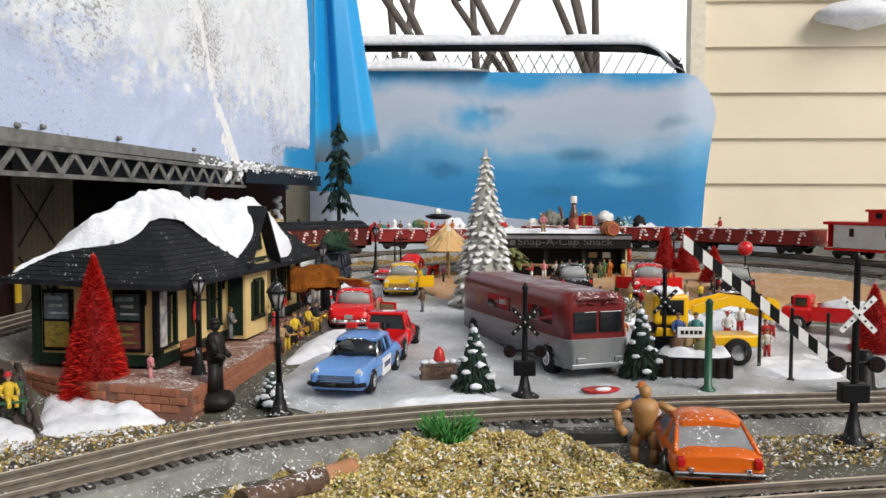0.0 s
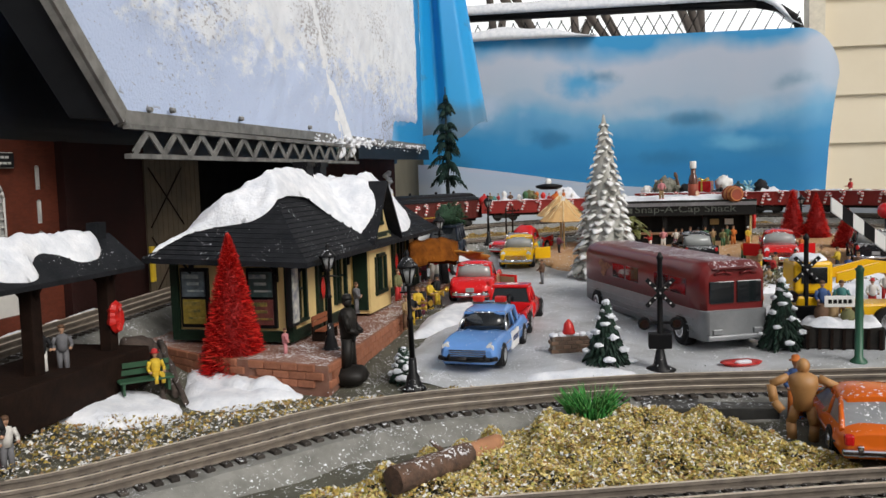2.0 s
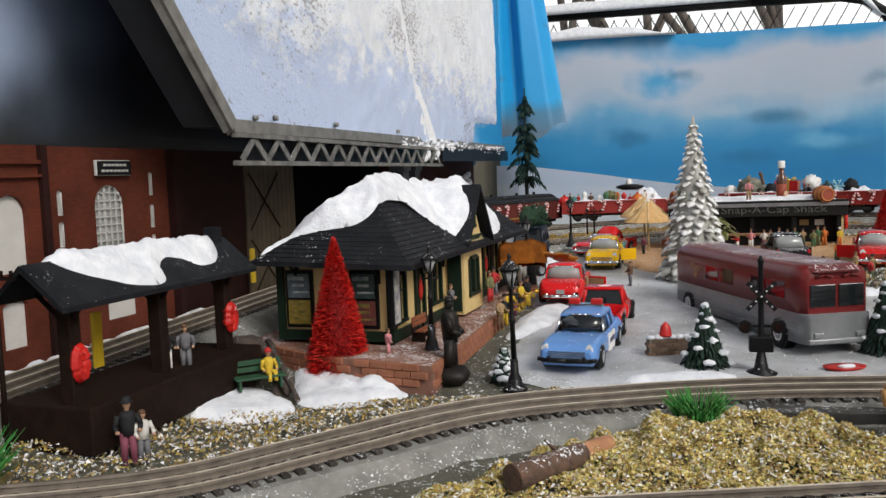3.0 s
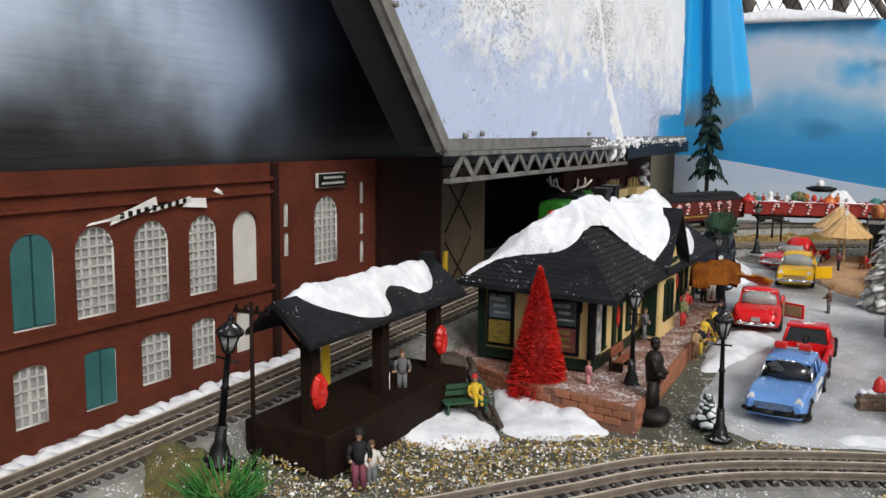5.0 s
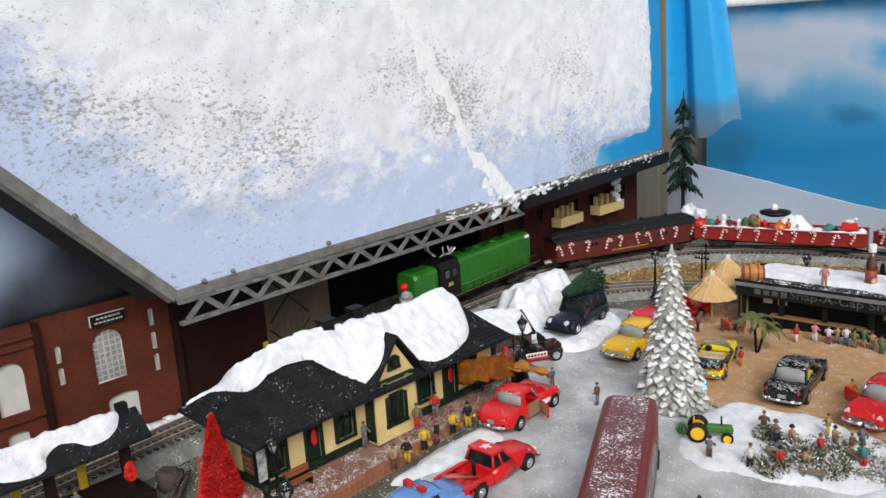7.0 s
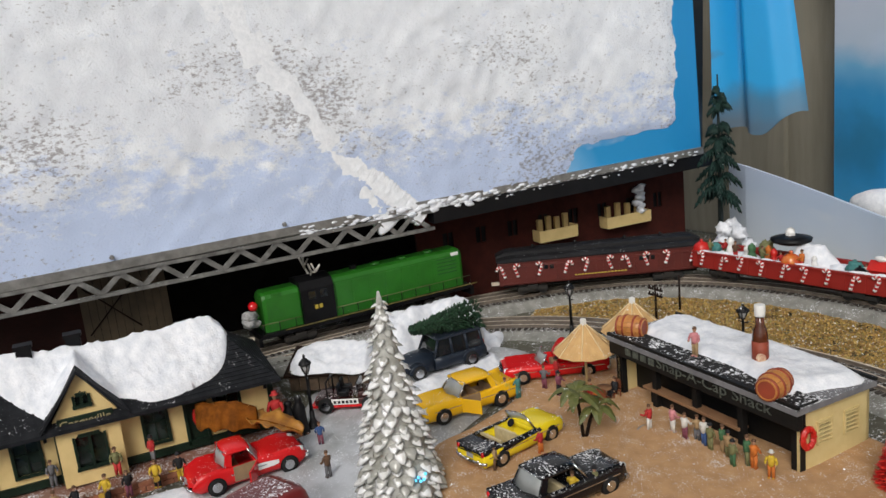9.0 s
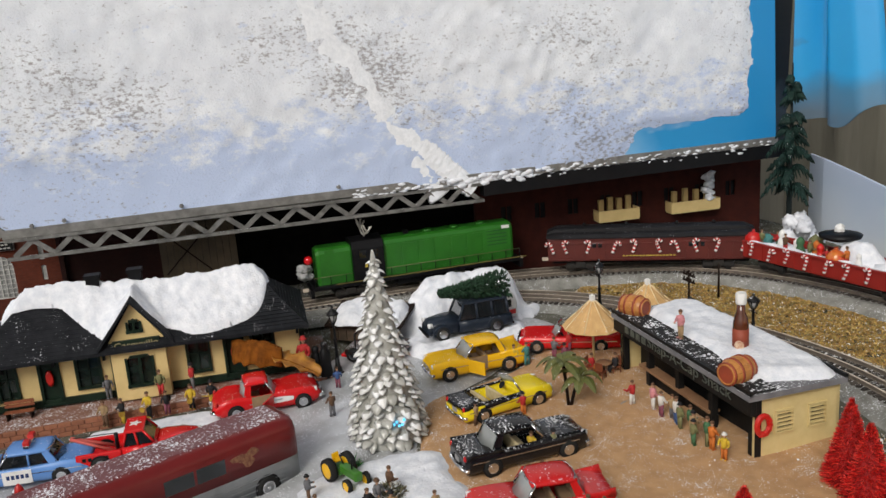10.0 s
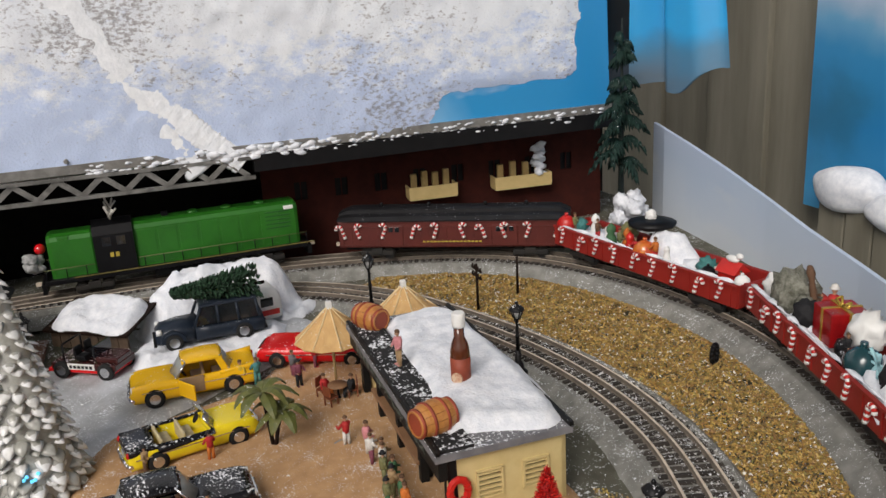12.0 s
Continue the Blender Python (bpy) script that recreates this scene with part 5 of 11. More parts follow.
def letters(parent, text, loc, size, material, rot, width=None):
    """Raised lettering in the built-in font, turned into a mesh."""
    cu = bpy.data.curves.new("lettering", "FONT")
    cu.body, cu.size, cu.extrude, cu.align_x, cu.align_y = text, size, 0.0003, "CENTER", "CENTER"
    cu.resolution_u = 3
    tmp = bpy.data.objects.new("lettering_curve", cu)
    scene.collection.objects.link(tmp)
    bpy.context.view_layer.update()
    me = bpy.data.meshes.new_from_object(tmp.evaluated_get(bpy.context.evaluated_depsgraph_get()))
    bpy.data.objects.remove(tmp)
    me.materials.clear()
    me.materials.append(material)
    ob = new("lettering", me)
    w = max(v.co.x for v in me.vertices) - min(v.co.x for v in me.vertices)
    ob.location, ob.rotation_euler = loc, rot
    if width:
        ob.scale = (width / w, 1, 1)
    ob.parent = parent
    return ob


station()

# brick platform round the station
bm = nb()
PLAT = [(-0.138, 0.505), (-0.117, 0.935), (-0.30, 0.955), (-0.335, 0.60), (-0.235, 0.535), (-0.20, 0.522)]
rim = T(-0.14, 0.6)
a = [bm.verts.new((x, y, G(x, y) - 0.006)) for x, y in PLAT]
b = [bm.verts.new((x, y, rim + 0.0165)) for x, y in PLAT]
for i in range(len(PLAT)):
    k = (i + 1) % len(PLAT)
    bm.faces.new((a[i], a[k], b[k], b[i]))
bm.faces.new(b)
bm.faces.new(a[::-1])
PAVETOP = mat("snowy_paving", (0.20, 0.085, 0.055), (0.27, 0.15, 0.11), rough=0.8, scale=60, snow=0.46, sscale=520)
for f in bm.faces:
    f.material_index = 0
plat = tagged(part("station_platform", bm, [PAVETOP]), "low red-brick platform strewn with snow", "platform", kind="structure")
BR = bpy.data.meshes.new("edge_brick")
bm = nb()
rbox(bm, (0, 0, 0), (0.0035, 0.0128, 0.0050), 0.0005, seg=1)
bm.to_mesh(BR)
bm.free()
BR.materials.append(mat("orange_brick", (0.32, 0.125, 0.068), (0.25, 0.095, 0.05), rough=0.75, vary=0.10, scale=200))
for (xa, ya), (xb, yb) in zip(PLAT, PLAT[1:] + PLAT[:1]):
    if yb > 0.93 and ya > 0.9 or ya > 0.94:
        continue
    d = math.hypot(xb - xa, yb - ya)
    for c in range(3):
        for i in range(int(d / 0.0135)):
            t = (i + 0.5 + 0.5 * (c % 2)) * 0.0135 / d
            if t > 0.99:
                continue
            o = new("brick", BR)
            o.matrix_basis = Matrix.Translation((xa + (xb - xa) * t, ya + (yb - ya) * t, rim + 0.0143 - 0.0054 * c)) @ Matrix.Rotation(math.atan2(yb - ya, xb - xa) - math.pi / 2, 4, "Z")
            o.parent = plat


# ---- waiting shelter ----
def shelter():
    root = thing("platform_shelter", "dark brown waiting shelter with a charcoal gable roof under cotton snow", "shelter", (-0.298, 0.345, T(-0.29, 0.36) + 0.003), -5.5)
    LN = 0.146
    bm = nb()
    rbox(bm, (-0.012, LN / 2 + 0.004, 0.012), (0.062, LN + 0.026, 0.026), 0.001)
    part("deck", bm, DKBROWN, root)
    for y in (0.0, 0.075, LN):
        bm = nb()
        rbox(bm, (0, y, 0.053), (0.0085, 0.0085, 0.062), 0.0006)
        cyl(bm, (0, y, 0.066), (0.010, y, 0.080), 0.0018, n=4)
        cyl(bm, (0, y, 0.066), (-0.020, y, 0.084), 0.0018, n=4)
        p = part("post", bm, DKBROWN, root)
        if y != 0.075:
            bm = nb()
            rings = []
            for i in range(33):
                t = 2 * math.pi * i / 32
                k = 0.0034 * (1 + 0.35 * noise.noise(Vector((i * 1.7 % 54.4, y * 50, 0))))
                rings.append([(0.006 + k * math.sin(a), y + (0.0030 + k * math.cos(a)) * math.cos(t), 0.047 + (0.0075 + k * math.cos(a)) * math.sin(t)) for a in [math.pi * q / 3 for q in range(6)]])
            loft(bm, rings, smoothed=False, caps=False)
            bmesh.ops.remove_doubles(bm, verts=bm.verts, dist=0.0004)
            part("wreath", bm, RED, p, "red wreath")
    bm = nb()
    box(bm, (-0.002, LN / 2, 0.0815), (0.007, LN + 0.01, 0.006))
    part("beam", bm, DKBROWN, root)
    ro = [(0.0155, 0.0800), (-0.0105, 0.1020), (-0.031, 0.0830), (-0.031, 0.0800), (-0.0105, 0.0980), (0.0155, 0.0770)]
    bm = nb()
    loft(bm, [[(x, y, z) for x, z in ro] for y in (-0.020, LN + 0.022)], smoothed=False)
    roof = part("roof", bm, SLATE, root)
    bm = nb()
    box(bm, (-0.0105, LN + 0.008, 0.104), (0.008, 0.010, 0.012))
    part("roof_vent", bm, SLATE, roof)

    def rh(x, y):
        return 0.102 - (0.022 / 0.026) * max(0, x + 0.0105) - (0.019 / 0.0205) * max(0, -0.0105 - x)
    bm = nb()
    sheet(bm, [(-0.026, -0.006), (-0.010, -0.002), (0.004, 0.022), (0.0125, 0.046), (0.0135, 0.072), (0.004, 0.074), (-0.002, 0.086), (0.000, 0.102), (0.0085, 0.112), (0.0075, 0.132), (-0.004, 0.150), (-0.018, 0.152), (-0.030, 0.13), (-0.030, 0.06)], 0.0026, 0.0045, 0.6, 0.005, 0.0008, 75, rh)
    part("cotton_snow", bm, SNOW, root, "drape of cotton snow")
    for y in (0.055, 0.115):
        bm = nb()
        rbox(bm, (-0.030, y, 0.048), (0.002, 0.008, 0.034), 0.0004)
        part("yellow_board", bm, mat("yellow_paint", (0.62, 0.42, 0.02)), root, "narrow yellow board")


shelter()


# ---- refreshment shack ----
def shack():
    ang = math.degrees(math.atan2(1.212 - 1.222, 0.268 - 0.042))
    root = thing("refreshment_shack", "cream and black roadside refreshment shack with snow on its flat roof", "shack", (0.044, 1.220, T(0.15, 1.25) - 0.002), ang)
    W, D, Hh = 0.228, 0.082, 0.058
    YEL = mat("pale_yellow_wall", (0.62, 0.50, 0.24), (0.56, 0.44, 0.20), rough=0.6, scale=70)
    BL = mat("shack_black", (0.010, 0.010, 0.010), (0.006, 0.006, 0.006), spec=0.2, rough=0.55, snow=0.12)
    bm = nb()
    louv = [(0.028, 0.026), (0.060, 0.026)]
    holed_wall(bm, [(0, 0), (D, 0), (D, Hh), (0, Hh)], [[(y - 0.008, z), (y + 0.008, z), (y + 0.008, z + 0.018), (y - 0.008, z + 0.018)] for y, z in louv], 0.003)
    sw = part("side_wall", bm, YEL, root, loc=(W, 0, 0))
    for y, z in louv:
        bm = nb()
        box(bm, (-0.0025, y, z + 0.009), (0.001, 0.016, 0.018))
        lv = part("louvre", bm, BLACK, sw)
        for k in range(5):
            bm = nb()
            box(bm, (-0.0002, y, z + 0.002 + k * 0.0036), (0.0026, 0.016, 0.0014))
            part("slat", bm, YEL, lv)
        bm = nb()
        for s in (-1, 1):
            box(bm, (0.0006, y + s * 0.0085, z + 0.009), (0.002, 0.0015, 0.02))
            box(bm, (0.0006, y, z + 0.009 + s * 0.0097), (0.002, 0.0185, 0.0015))
        part("louvre_frame", bm, YEL, lv)
    bm = nb()
    box(bm, (0.0015, D / 2, Hh / 2), (0.003, D, Hh))
    box(bm, (W / 2, D - 0.0015, Hh / 2), (W, 0.003, Hh))
    part("rear_wall", bm, YEL, root)
    # open black front: counter, posts, sign fascia
    bm = nb()
    box(bm, (W / 2, 0.022, Hh / 2), (W - 0.006, 0.002, Hh))
    part("inner_wall", bm, BL, root)
    for x in (0.002, 0.055, 0.11, 0.165, W - 0.004):
        bm = nb()
        box(bm, (x, 0.003, Hh / 2), (0.006 if 0.01 < x < 0.2 else 0.009, 0.006, Hh))
        part("post", bm, BL, root)
    bm = nb()
    rbox(bm, (W * 0.45, 0.004, 0.0205), (W * 0.55, 0.012, 0.003), 0.0005)
    part("counter", bm, mat("counter_wood", (0.25, 0.14, 0.07), (0.2, 0.1, 0.05)), root)
    bm = nb()
    box(bm, (W * 0.45, 0.008, 0.0095), (W * 0.53, 0.004, 0.019))
    part("counter_front", bm, BL, root)
    for x, c in ((0.03, WHITE), (0.05, WHITE), (0.18, MATS["tan_card"]), (0.2, WHITE)):
        bm = nb()
        box(bm, (x, 0.0203, 0.035), (0.012, 0.0012, 0.008))
        part("menu_board", bm, c, root)
    bm = nb()
    rbox(bm, (W / 2, -0.004, Hh - 0.003), (W + 0.008, 0.006, 0.019), 0.0008)
    fas = part("fascia", bm, BL, root, "black sign fascia")
    lm = mat("sign_lettering", (0.10, 0.115, 0.095), (0.035, 0.04, 0.035), scale=300)
    letters(fas, "Snap-A-Cap Shack", (W * 0.60, -0.0073, Hh - 0.003), 0.014, lm, (math.pi / 2, 0, 0), 0.138)
    bm = nb()
    for i in range(4):
        box(bm, (0.026 + i * 0.0115, -0.0073, Hh - 0.004), (0.008, 0.0006, 0.007))
    part("name_bars", bm, lm, fas)
    bm = nb()
    box(bm, (W / 2, D / 2 - 0.003, Hh + 0.004), (W + 0.010, D + 0.012, 0.005))
    part("roof", bm, mat("grey_felt", (0.20, 0.20, 0.21), (0.13, 0.13, 0.14), rough=0.85, snow=0.5), root)
    bm = nb()
    box(bm, (W / 2, 0.0065, Hh + 0.0075), (W + 0.006, 0.022, 0.003))
    part("gravel_strip", bm, mat("black_gravel_snowy", (0.012, 0.012, 0.013), (0.03, 0.03, 0.03), rough=0.8, scale=300, bump=1.0, bscale=500, snow=0.55, sscale=300), root, "black gravel strip flecked with snow")
    bm = nb()
    for s in (0, 1):
        box(bm, (W / 2, -0.007 + s * (D + 0.009), Hh + 0.0075), (W + 0.010, 0.003, 0.004))
    part("parapet", bm, BL, root)
    bm = nb()
    sheet(bm, [(0.002, 0.022), (0.05, 0.017), (0.10, 0.014), (0.15, 0.014), (0.20, 0.004), (0.222, 0.002), (0.212, 0.022), (0.226, 0.050), (0.230, 0.082), (0.20, 0.090), (0.10, 0.089), (0.002, 0.088)], 0.003, 0.008, 0.22, 0.012, 0.0, 45, lambda x, y: Hh + 0.0065)
    part("cotton_snow", bm, SNOW, root, "sheet of cotton snow on the roof")
    bm = nb()
    rings = []
    for i in range(33):
        t = 2 * math.pi * i / 32
        k = 0.0026 * (1 + 0.35 * noise.noise(Vector((i * 1.7, 3, 0))))
        rings.append([(W + 0.003 + k * math.sin(a), 0.006 + (0.006 + k * math.cos(a)) * math.cos(t), 0.036 + (0.008 + k * math.cos(a)) * math.sin(t)) for a in [math.pi * q / 3 for q in range(6)]])
    loft(bm, rings, smoothed=False, caps=False)
    part("wreath", bm, RED, root, "red wreath")
    return root, Hh


_, shack_h = shack()
SROOF = T(0.15, 1.25) - 0.002 + shack_h + 0.0065


def barrel(x, y, z, heading):
    root = thing("wooden_barrel", "orange-brown wooden barrel lying on the shack roof", "barrel", (x, y, z + 0.0118), heading, group="barrels on the shack roof")
    root.scale = (0.87, 0.87, 0.87)
    pr = [(0.010, -0.0165), (0.0125, -0.010), (0.0138, 0), (0.0125, 0.010), (0.010, 0.0165)]
    wood = mat("barrel_stave", (0.52, 0.23, 0.06), (0.40, 0.16, 0.04), rough=0.45, scale=120, stretch=(1, 1, 1))
    R = Matrix.Rotation(math.pi / 2, 3, "Y")
    for k in range(14):
        bm = nb()
        t0, t1 = 2 * math.pi * k / 14, 2 * math.pi * (k + 0.94) / 14
        loft(bm, [[(q * math.cos(t), q * math.sin(t), z2) for q, t in ((r - 0.0012, t0), (r, t0), (r, (t0 + t1) / 2), (r, t1), (r - 0.0012, t1))] for r, z2 in pr], smoothed=False)
        bmesh.ops.rotate(bm, verts=bm.verts, cent=(0, 0, 0), matrix=R)
        part("stave", bm, wood, root)
    for zz, r in ((-0.006, 0.0136), (0.006, 0.0136), (-0.0145, 0.0112), (0.0145, 0.0112)):
        bm = nb()
        lathe(bm, [(r - 0.002, zz - 0.0011), (r + 0.0004, zz - 0.0011), (r + 0.0004, zz + 0.0011), (r - 0.002, zz + 0.0011)], n=18)
        bmesh.ops.rotate(bm, verts=bm.verts, cent=(0, 0, 0), matrix=R)
        part("hoop", bm, mat("rusty_hoop", (0.30, 0.05, 0.02), (0.22, 0.04, 0.02)), root)
    for s in (-1, 1):
        bm = nb()
        cyl(bm, (s * 0.0150, 0, 0), (s * 0.0140, 0, 0), 0.0098, n=16)
        part("barrel_head", bm, mat("barrel_head_wood", (0.30, 0.12, 0.04), (0.20, 0.08, 0.03)), root)


barrel(0.246, 1.212, SROOF - 0.002, 104)
barrel(0.058, 1.228, SROOF - 0.002, 25)

bottle = thing("giant_bottle", "oversized brown glass bottle with a white cap on the shack roof", "bottle", (0.198, 1.252, SROOF - 0.001))
bm = nb()
lathe(bm, [(0.0064, 0), (0.0070, 0.002), (0.0070, 0.030), (0.0058, 0.036), (0.0038, 0.041), (0.0036, 0.049)], n=16)
part("glass_body", bm, mat("brown_glass", (0.10, 0.028, 0.010), (0.07, 0.018, 0.008), rough=0.12, bump=0, coat=0.6), bottle)
bm = nb()
lathe(bm, [(0.0072, 0.006), (0.0072, 0.026)], n=16)
part("label", bm, mat("bottle_label", (0.28, 0.05, 0.02), (0.2, 0.035, 0.015), scale=150), bottle)
bm = nb()
cyl(bm, (0.0046, -0.0046, 0.012), (0.0058, -0.0058, 0.012), 0.0042, n=14)
part("label_roundel", bm, mat("roundel", (0.6, 0.5, 0.35), (0.35, 0.1, 0.05), scale=300), bottle)
bm = nb()
lathe(bm, [(0.0046, 0.0485), (0.0048, 0.050), (0.0048, 0.058), (0.0042, 0.059)], n=14)
part("cap", bm, WHITE, bottle, "white cap")


# ---- vehicles ----
def paint(name, col, snow=0.0, rough=0.22):
    return mat(name, col, tuple(v * 0.9 for v in col), rough=rough, scale=40, bump=0.0, coat=0.15, spec=0.35, snow=snow, sscale=480)


TYRE = mat("tyre_rubber", (0.018, 0.018, 0.018), (0.012, 0.012, 0.012), rough=0.8)
INTERIOR = mat("tan_interior", (0.30, 0.20, 0.11), (0.22, 0.14, 0.08), rough=0.7)
LAMP = mat("headlamp_glass", (0.75, 0.76, 0.74), (0.6, 0.6, 0.6), rough=0.1, bump=0)
TAIL = mat("tail_lamp_red", (0.5, 0.01, 0.01), (0.4, 0.01, 0.01), rough=0.15, bump=0)


def wheel(root, x, y, r, w, white=False):
    bm = nb()
    lathe(bm, [(r * 0.62, -w / 2), (r * 0.95, -w / 2), (r, -w * 0.3), (r, w * 0.3), (r * 0.95, w / 2), (r * 0.62, w / 2)], n=16)
    bmesh.ops.rotate(bm, verts=bm.verts, cent=(0, 0, 0), matrix=Matrix.Rotation(math.pi / 2, 3, "X"))
    o = part("wheel", bm, TYRE, root, loc=(x, y, r))
    bm = nb()
    s = 1 if y > 0 else -1
    for q, h, mi in ((0.60, w * 0.53, 0), (0.42, w * 0.58, 0), (0.14, w * 0.62, 0)):
        cyl(bm, (0, s * w * 0.3, 0), (0, s * h, 0), r * q, r * q * 0.96, 14)
    part("rim", bm, CHROME, o)
    if white:
        bm = nb()
        lathe(bm, [(r * 0.66, -0.0002), (r * 0.76, -0.0002), (r * 0.76, 0.0002), (r * 0.66, 0.0002)], n=16)
        bmesh.ops.rotate(bm, verts=bm.verts, cent=(0, 0, 0), matrix=Matrix.Rotation(math.pi / 2, 3, "X"))
        part("whitewall", bm, WHITE, o, "white tyre wall", loc=(0, s * w * 0.5, 0))


def car_rings(prof, W, crown, n_side=(0.0, 0.55, 0.86, 0.97, 1.0, 0.97, 0.90)):
    """Body sections along the length: (x, half width factor, bottom, top)."""
    rings = []
    for x, wf, zb, zt in prof:
        w = W / 2 * wf
        h = zt - zb
        half = [(0.0, zt), (0.5 * w, zt - 0.01 * h), (0.84 * w, zt - crown * h), (0.97 * w, zt - (crown + 0.16) * h), (w, zb + 0.45 * h), (0.98 * w, zb + 0.22 * h), (0.90 * w, zb)]
        ring = [(x, -a, b) for a, b in half[::-1]] + [(x, a, b) for a, b in half[1:]]
        rings.append(ring)
    return rings


def car(name, label, x, y, heading, L, W, H, body, roof=None, style="sedan", deck=None, group="", door=0, snowy=False, category="car", up=0.0025, fins=False):
    """A die-cast car; heading: degrees from +x that its nose points to. style: sedan, hardtop, convertible, coupe, wagon."""
    root = thing(name, label, category, at(x, y, up), heading, group)
    r = 0.13 * H + 0.0032
    z0 = r * 0.62
    belt = 0.63 * H
    pr = [(-0.50, 0.80, z0 + 0.003, belt * 0.86), (-0.485, 0.93, z0, belt * 1.0), (-0.42, 0.985, z0, belt * 1.03), (-0.25, 1.0, z0, belt * 1.02), (0.0, 1.0, z0, belt * 0.99), (0.18, 1.0, z0, belt * 0.99), (0.33, 0.985, z0, belt * 0.97), (0.44, 0.95, z0, belt * 0.93), (0.485, 0.90, z0, belt * 0.86), (0.50, 0.80, z0 + 0.003, belt * 0.66)]
    if style == "coupe":
        pr = [(-0.50, 0.70, z0 + 0.003, belt * 0.72), (-0.46, 0.90, z0, belt * 0.92), (-0.35, 1.0, z0, belt * 1.08), (-0.2, 0.97, z0, belt * 0.98), (0.0, 0.95, z0, belt * 0.95), (0.15, 0.97, z0, belt * 1.0), (0.33, 1.0, z0, belt * 1.08), (0.43, 0.94, z0, belt * 0.95), (0.48, 0.84, z0, belt * 0.8), (0.50, 0.66, z0 + 0.003, belt * 0.55)]
    if style == "fastback":
        pr = [(-0.50, 0.84, z0 + 0.003, belt * 0.95), (-0.48, 0.95, z0, belt * 1.04), (-0.40, 1.0, z0, belt * 1.10), (-0.2, 1.0, z0, belt * 1.06), (0.0, 1.0, z0, belt * 1.02), (0.16, 1.0, z0, belt * 1.0), (0.30, 0.985, z0, belt * 0.93), (0.41, 0.96, z0, belt * 0.84), (0.475, 0.92, z0, belt * 0.74), (0.50, 0.84, z0 + 0.002, belt * 0.58)]
    if style == "wagon":
        pr = [(a, b, c, d if a > 0.2 else belt * 1.04) for a, b, c, d in pr]
    bm = nb()
    loft(bm, car_rings([(a * L, b, c, d) for a, b, c, d in pr], W, 0.10))
    bod = part("body", bm, body, root)
    if deck:
        bm = nb()
        loft(bm, car_rings([(a * L, b * 0.93, d - 0.002, d + 0.0007) for a, b, c, d in pr if (a < -0.12 if deck[1] == "rear" else a > 0.12)], W, 0.3))
        part("deck_lid", bm, deck[0], bod)
    for px in (-0.30, 0.315):
        for s in (-1, 1):
            bm = nb()
            cyl(bm, (px * L, s * (W / 2 - 0.006), r * 1.05), (px * L, s * (W / 2 + 0.0003), r * 1.05), r * 1.10, n=16)
            part("wheel_arch", bm, BLACK, bod)
            wheel(root, px * L, s * (W / 2 - 0.0018), r, 0.0050)
    # bumpers, grille, lamps
    for s in (-1, 1):
        bm = nb()
        rbox(bm, (s * 0.505 * L, 0, z0 + 0.0036), (0.0032, W * 0.94, 0.0034), 0.001)
        for q in (-0.3, 0.3):
            rbox(bm, (s * 0.512 * L, q * W, z0 + 0.0045), (0.002, 0.0028, 0.0055), 0.0007)
        part("bumper", bm, CHROME, root)
    bm = nb()
    for k in range(4):
        box(bm, (0.497 * L, 0, z0 + 0.0062 + k * 0.0016), (0.0022, W * 0.60, 0.0007))
    part("grille", bm, CHROME, root)
    for s in (-1, 1):
        bm = nb()
        cyl(bm, (0.470 * L, s * W * 0.385, belt * 0.76), (0.4985 * L, s * W * 0.385, belt * 0.76), 0.0034, 0.0031, 12)
        part("headlight", bm, LAMP, root)
        bm = nb()
        rbox(bm, (-0.494 * L, s * W * 0.40, belt * 0.78), (0.004, 0.0042, 0.0052), 0.001)
        part("tail_light", bm, TAIL, root)
        bm = nb()
        box(bm, (-0.02 * L, s * (W / 2 + 0.0002), belt * 0.60), (0.80 * L, 0.0007, 0.0010))
        part("chrome_strip", bm, CHROME, bod)
        if fins:
            bm = nb()
            rings = []
            for u in (0.0, 0.35, 0.75, 1.0):
                xx = (-0.16 - 0.335 * u) * L
                y1 = s * W * (0.475 - 0.012 * u)
                h1 = belt * (1.0 + 0.17 * u * u)
                rings.append([(xx, y1 + s * 0.0012, belt * 0.80), (xx, y1 + s * 0.0010, h1 - 0.0008), (xx, y1, h1), (xx, y1 - s * 0.0018, h1 - 0.0012), (xx, y1 - s * 0.0040, belt * 0.92)])
            loft(bm, rings)
            part("tail_fin", bm, body, bod)
    # cabin
    gx = {"sedan": (-0.30, 0.17, -0.20, 0.05), "hardtop": (-0.30, 0.17, -0.20, 0.06), "coupe": (-0.24, 0.10, -0.18, 0.0), "fastback": (-0.44, 0.20, -0.22, 0.02), "wagon": (-0.47, 0.17, -0.44, 0.05), "convertible": None}[style]
    if gx:
        b0, b1, t0, t1 = [v * L for v in gx]
        wb, wt = W * 0.44, W * 0.355
        zb, zt = belt * 0.94, H * 0.965
        bm = nb()
        loft(bm, [[(b0, -wb, zb), (b1, -wb, zb), (b1 + 0.004, 0, zb), (b1, wb, zb), (b0, wb, zb), (b0 - 0.003, 0, zb)], [(t0, -wt, zt), (t1, -wt, zt), (t1 + 0.003, 0, zt), (t1, wt, zt), (t0, wt, zt), (t0 - 0.002, 0, zt)]], smoothed=False)
        part("cabin_glass", bm, mat("snowy_hatch_glass", (0.30, 0.31, 0.32), (0.20, 0.21, 0.22), rough=0.15, bump=0, snow=0.35) if style == "fastback" else GLASS if not door else mat("clear_cabin_glass", (0.25, 0.24, 0.22), (0.14, 0.13, 0.12), rough=0.1, bump=0), root)
        bm = nb()
        rings = []
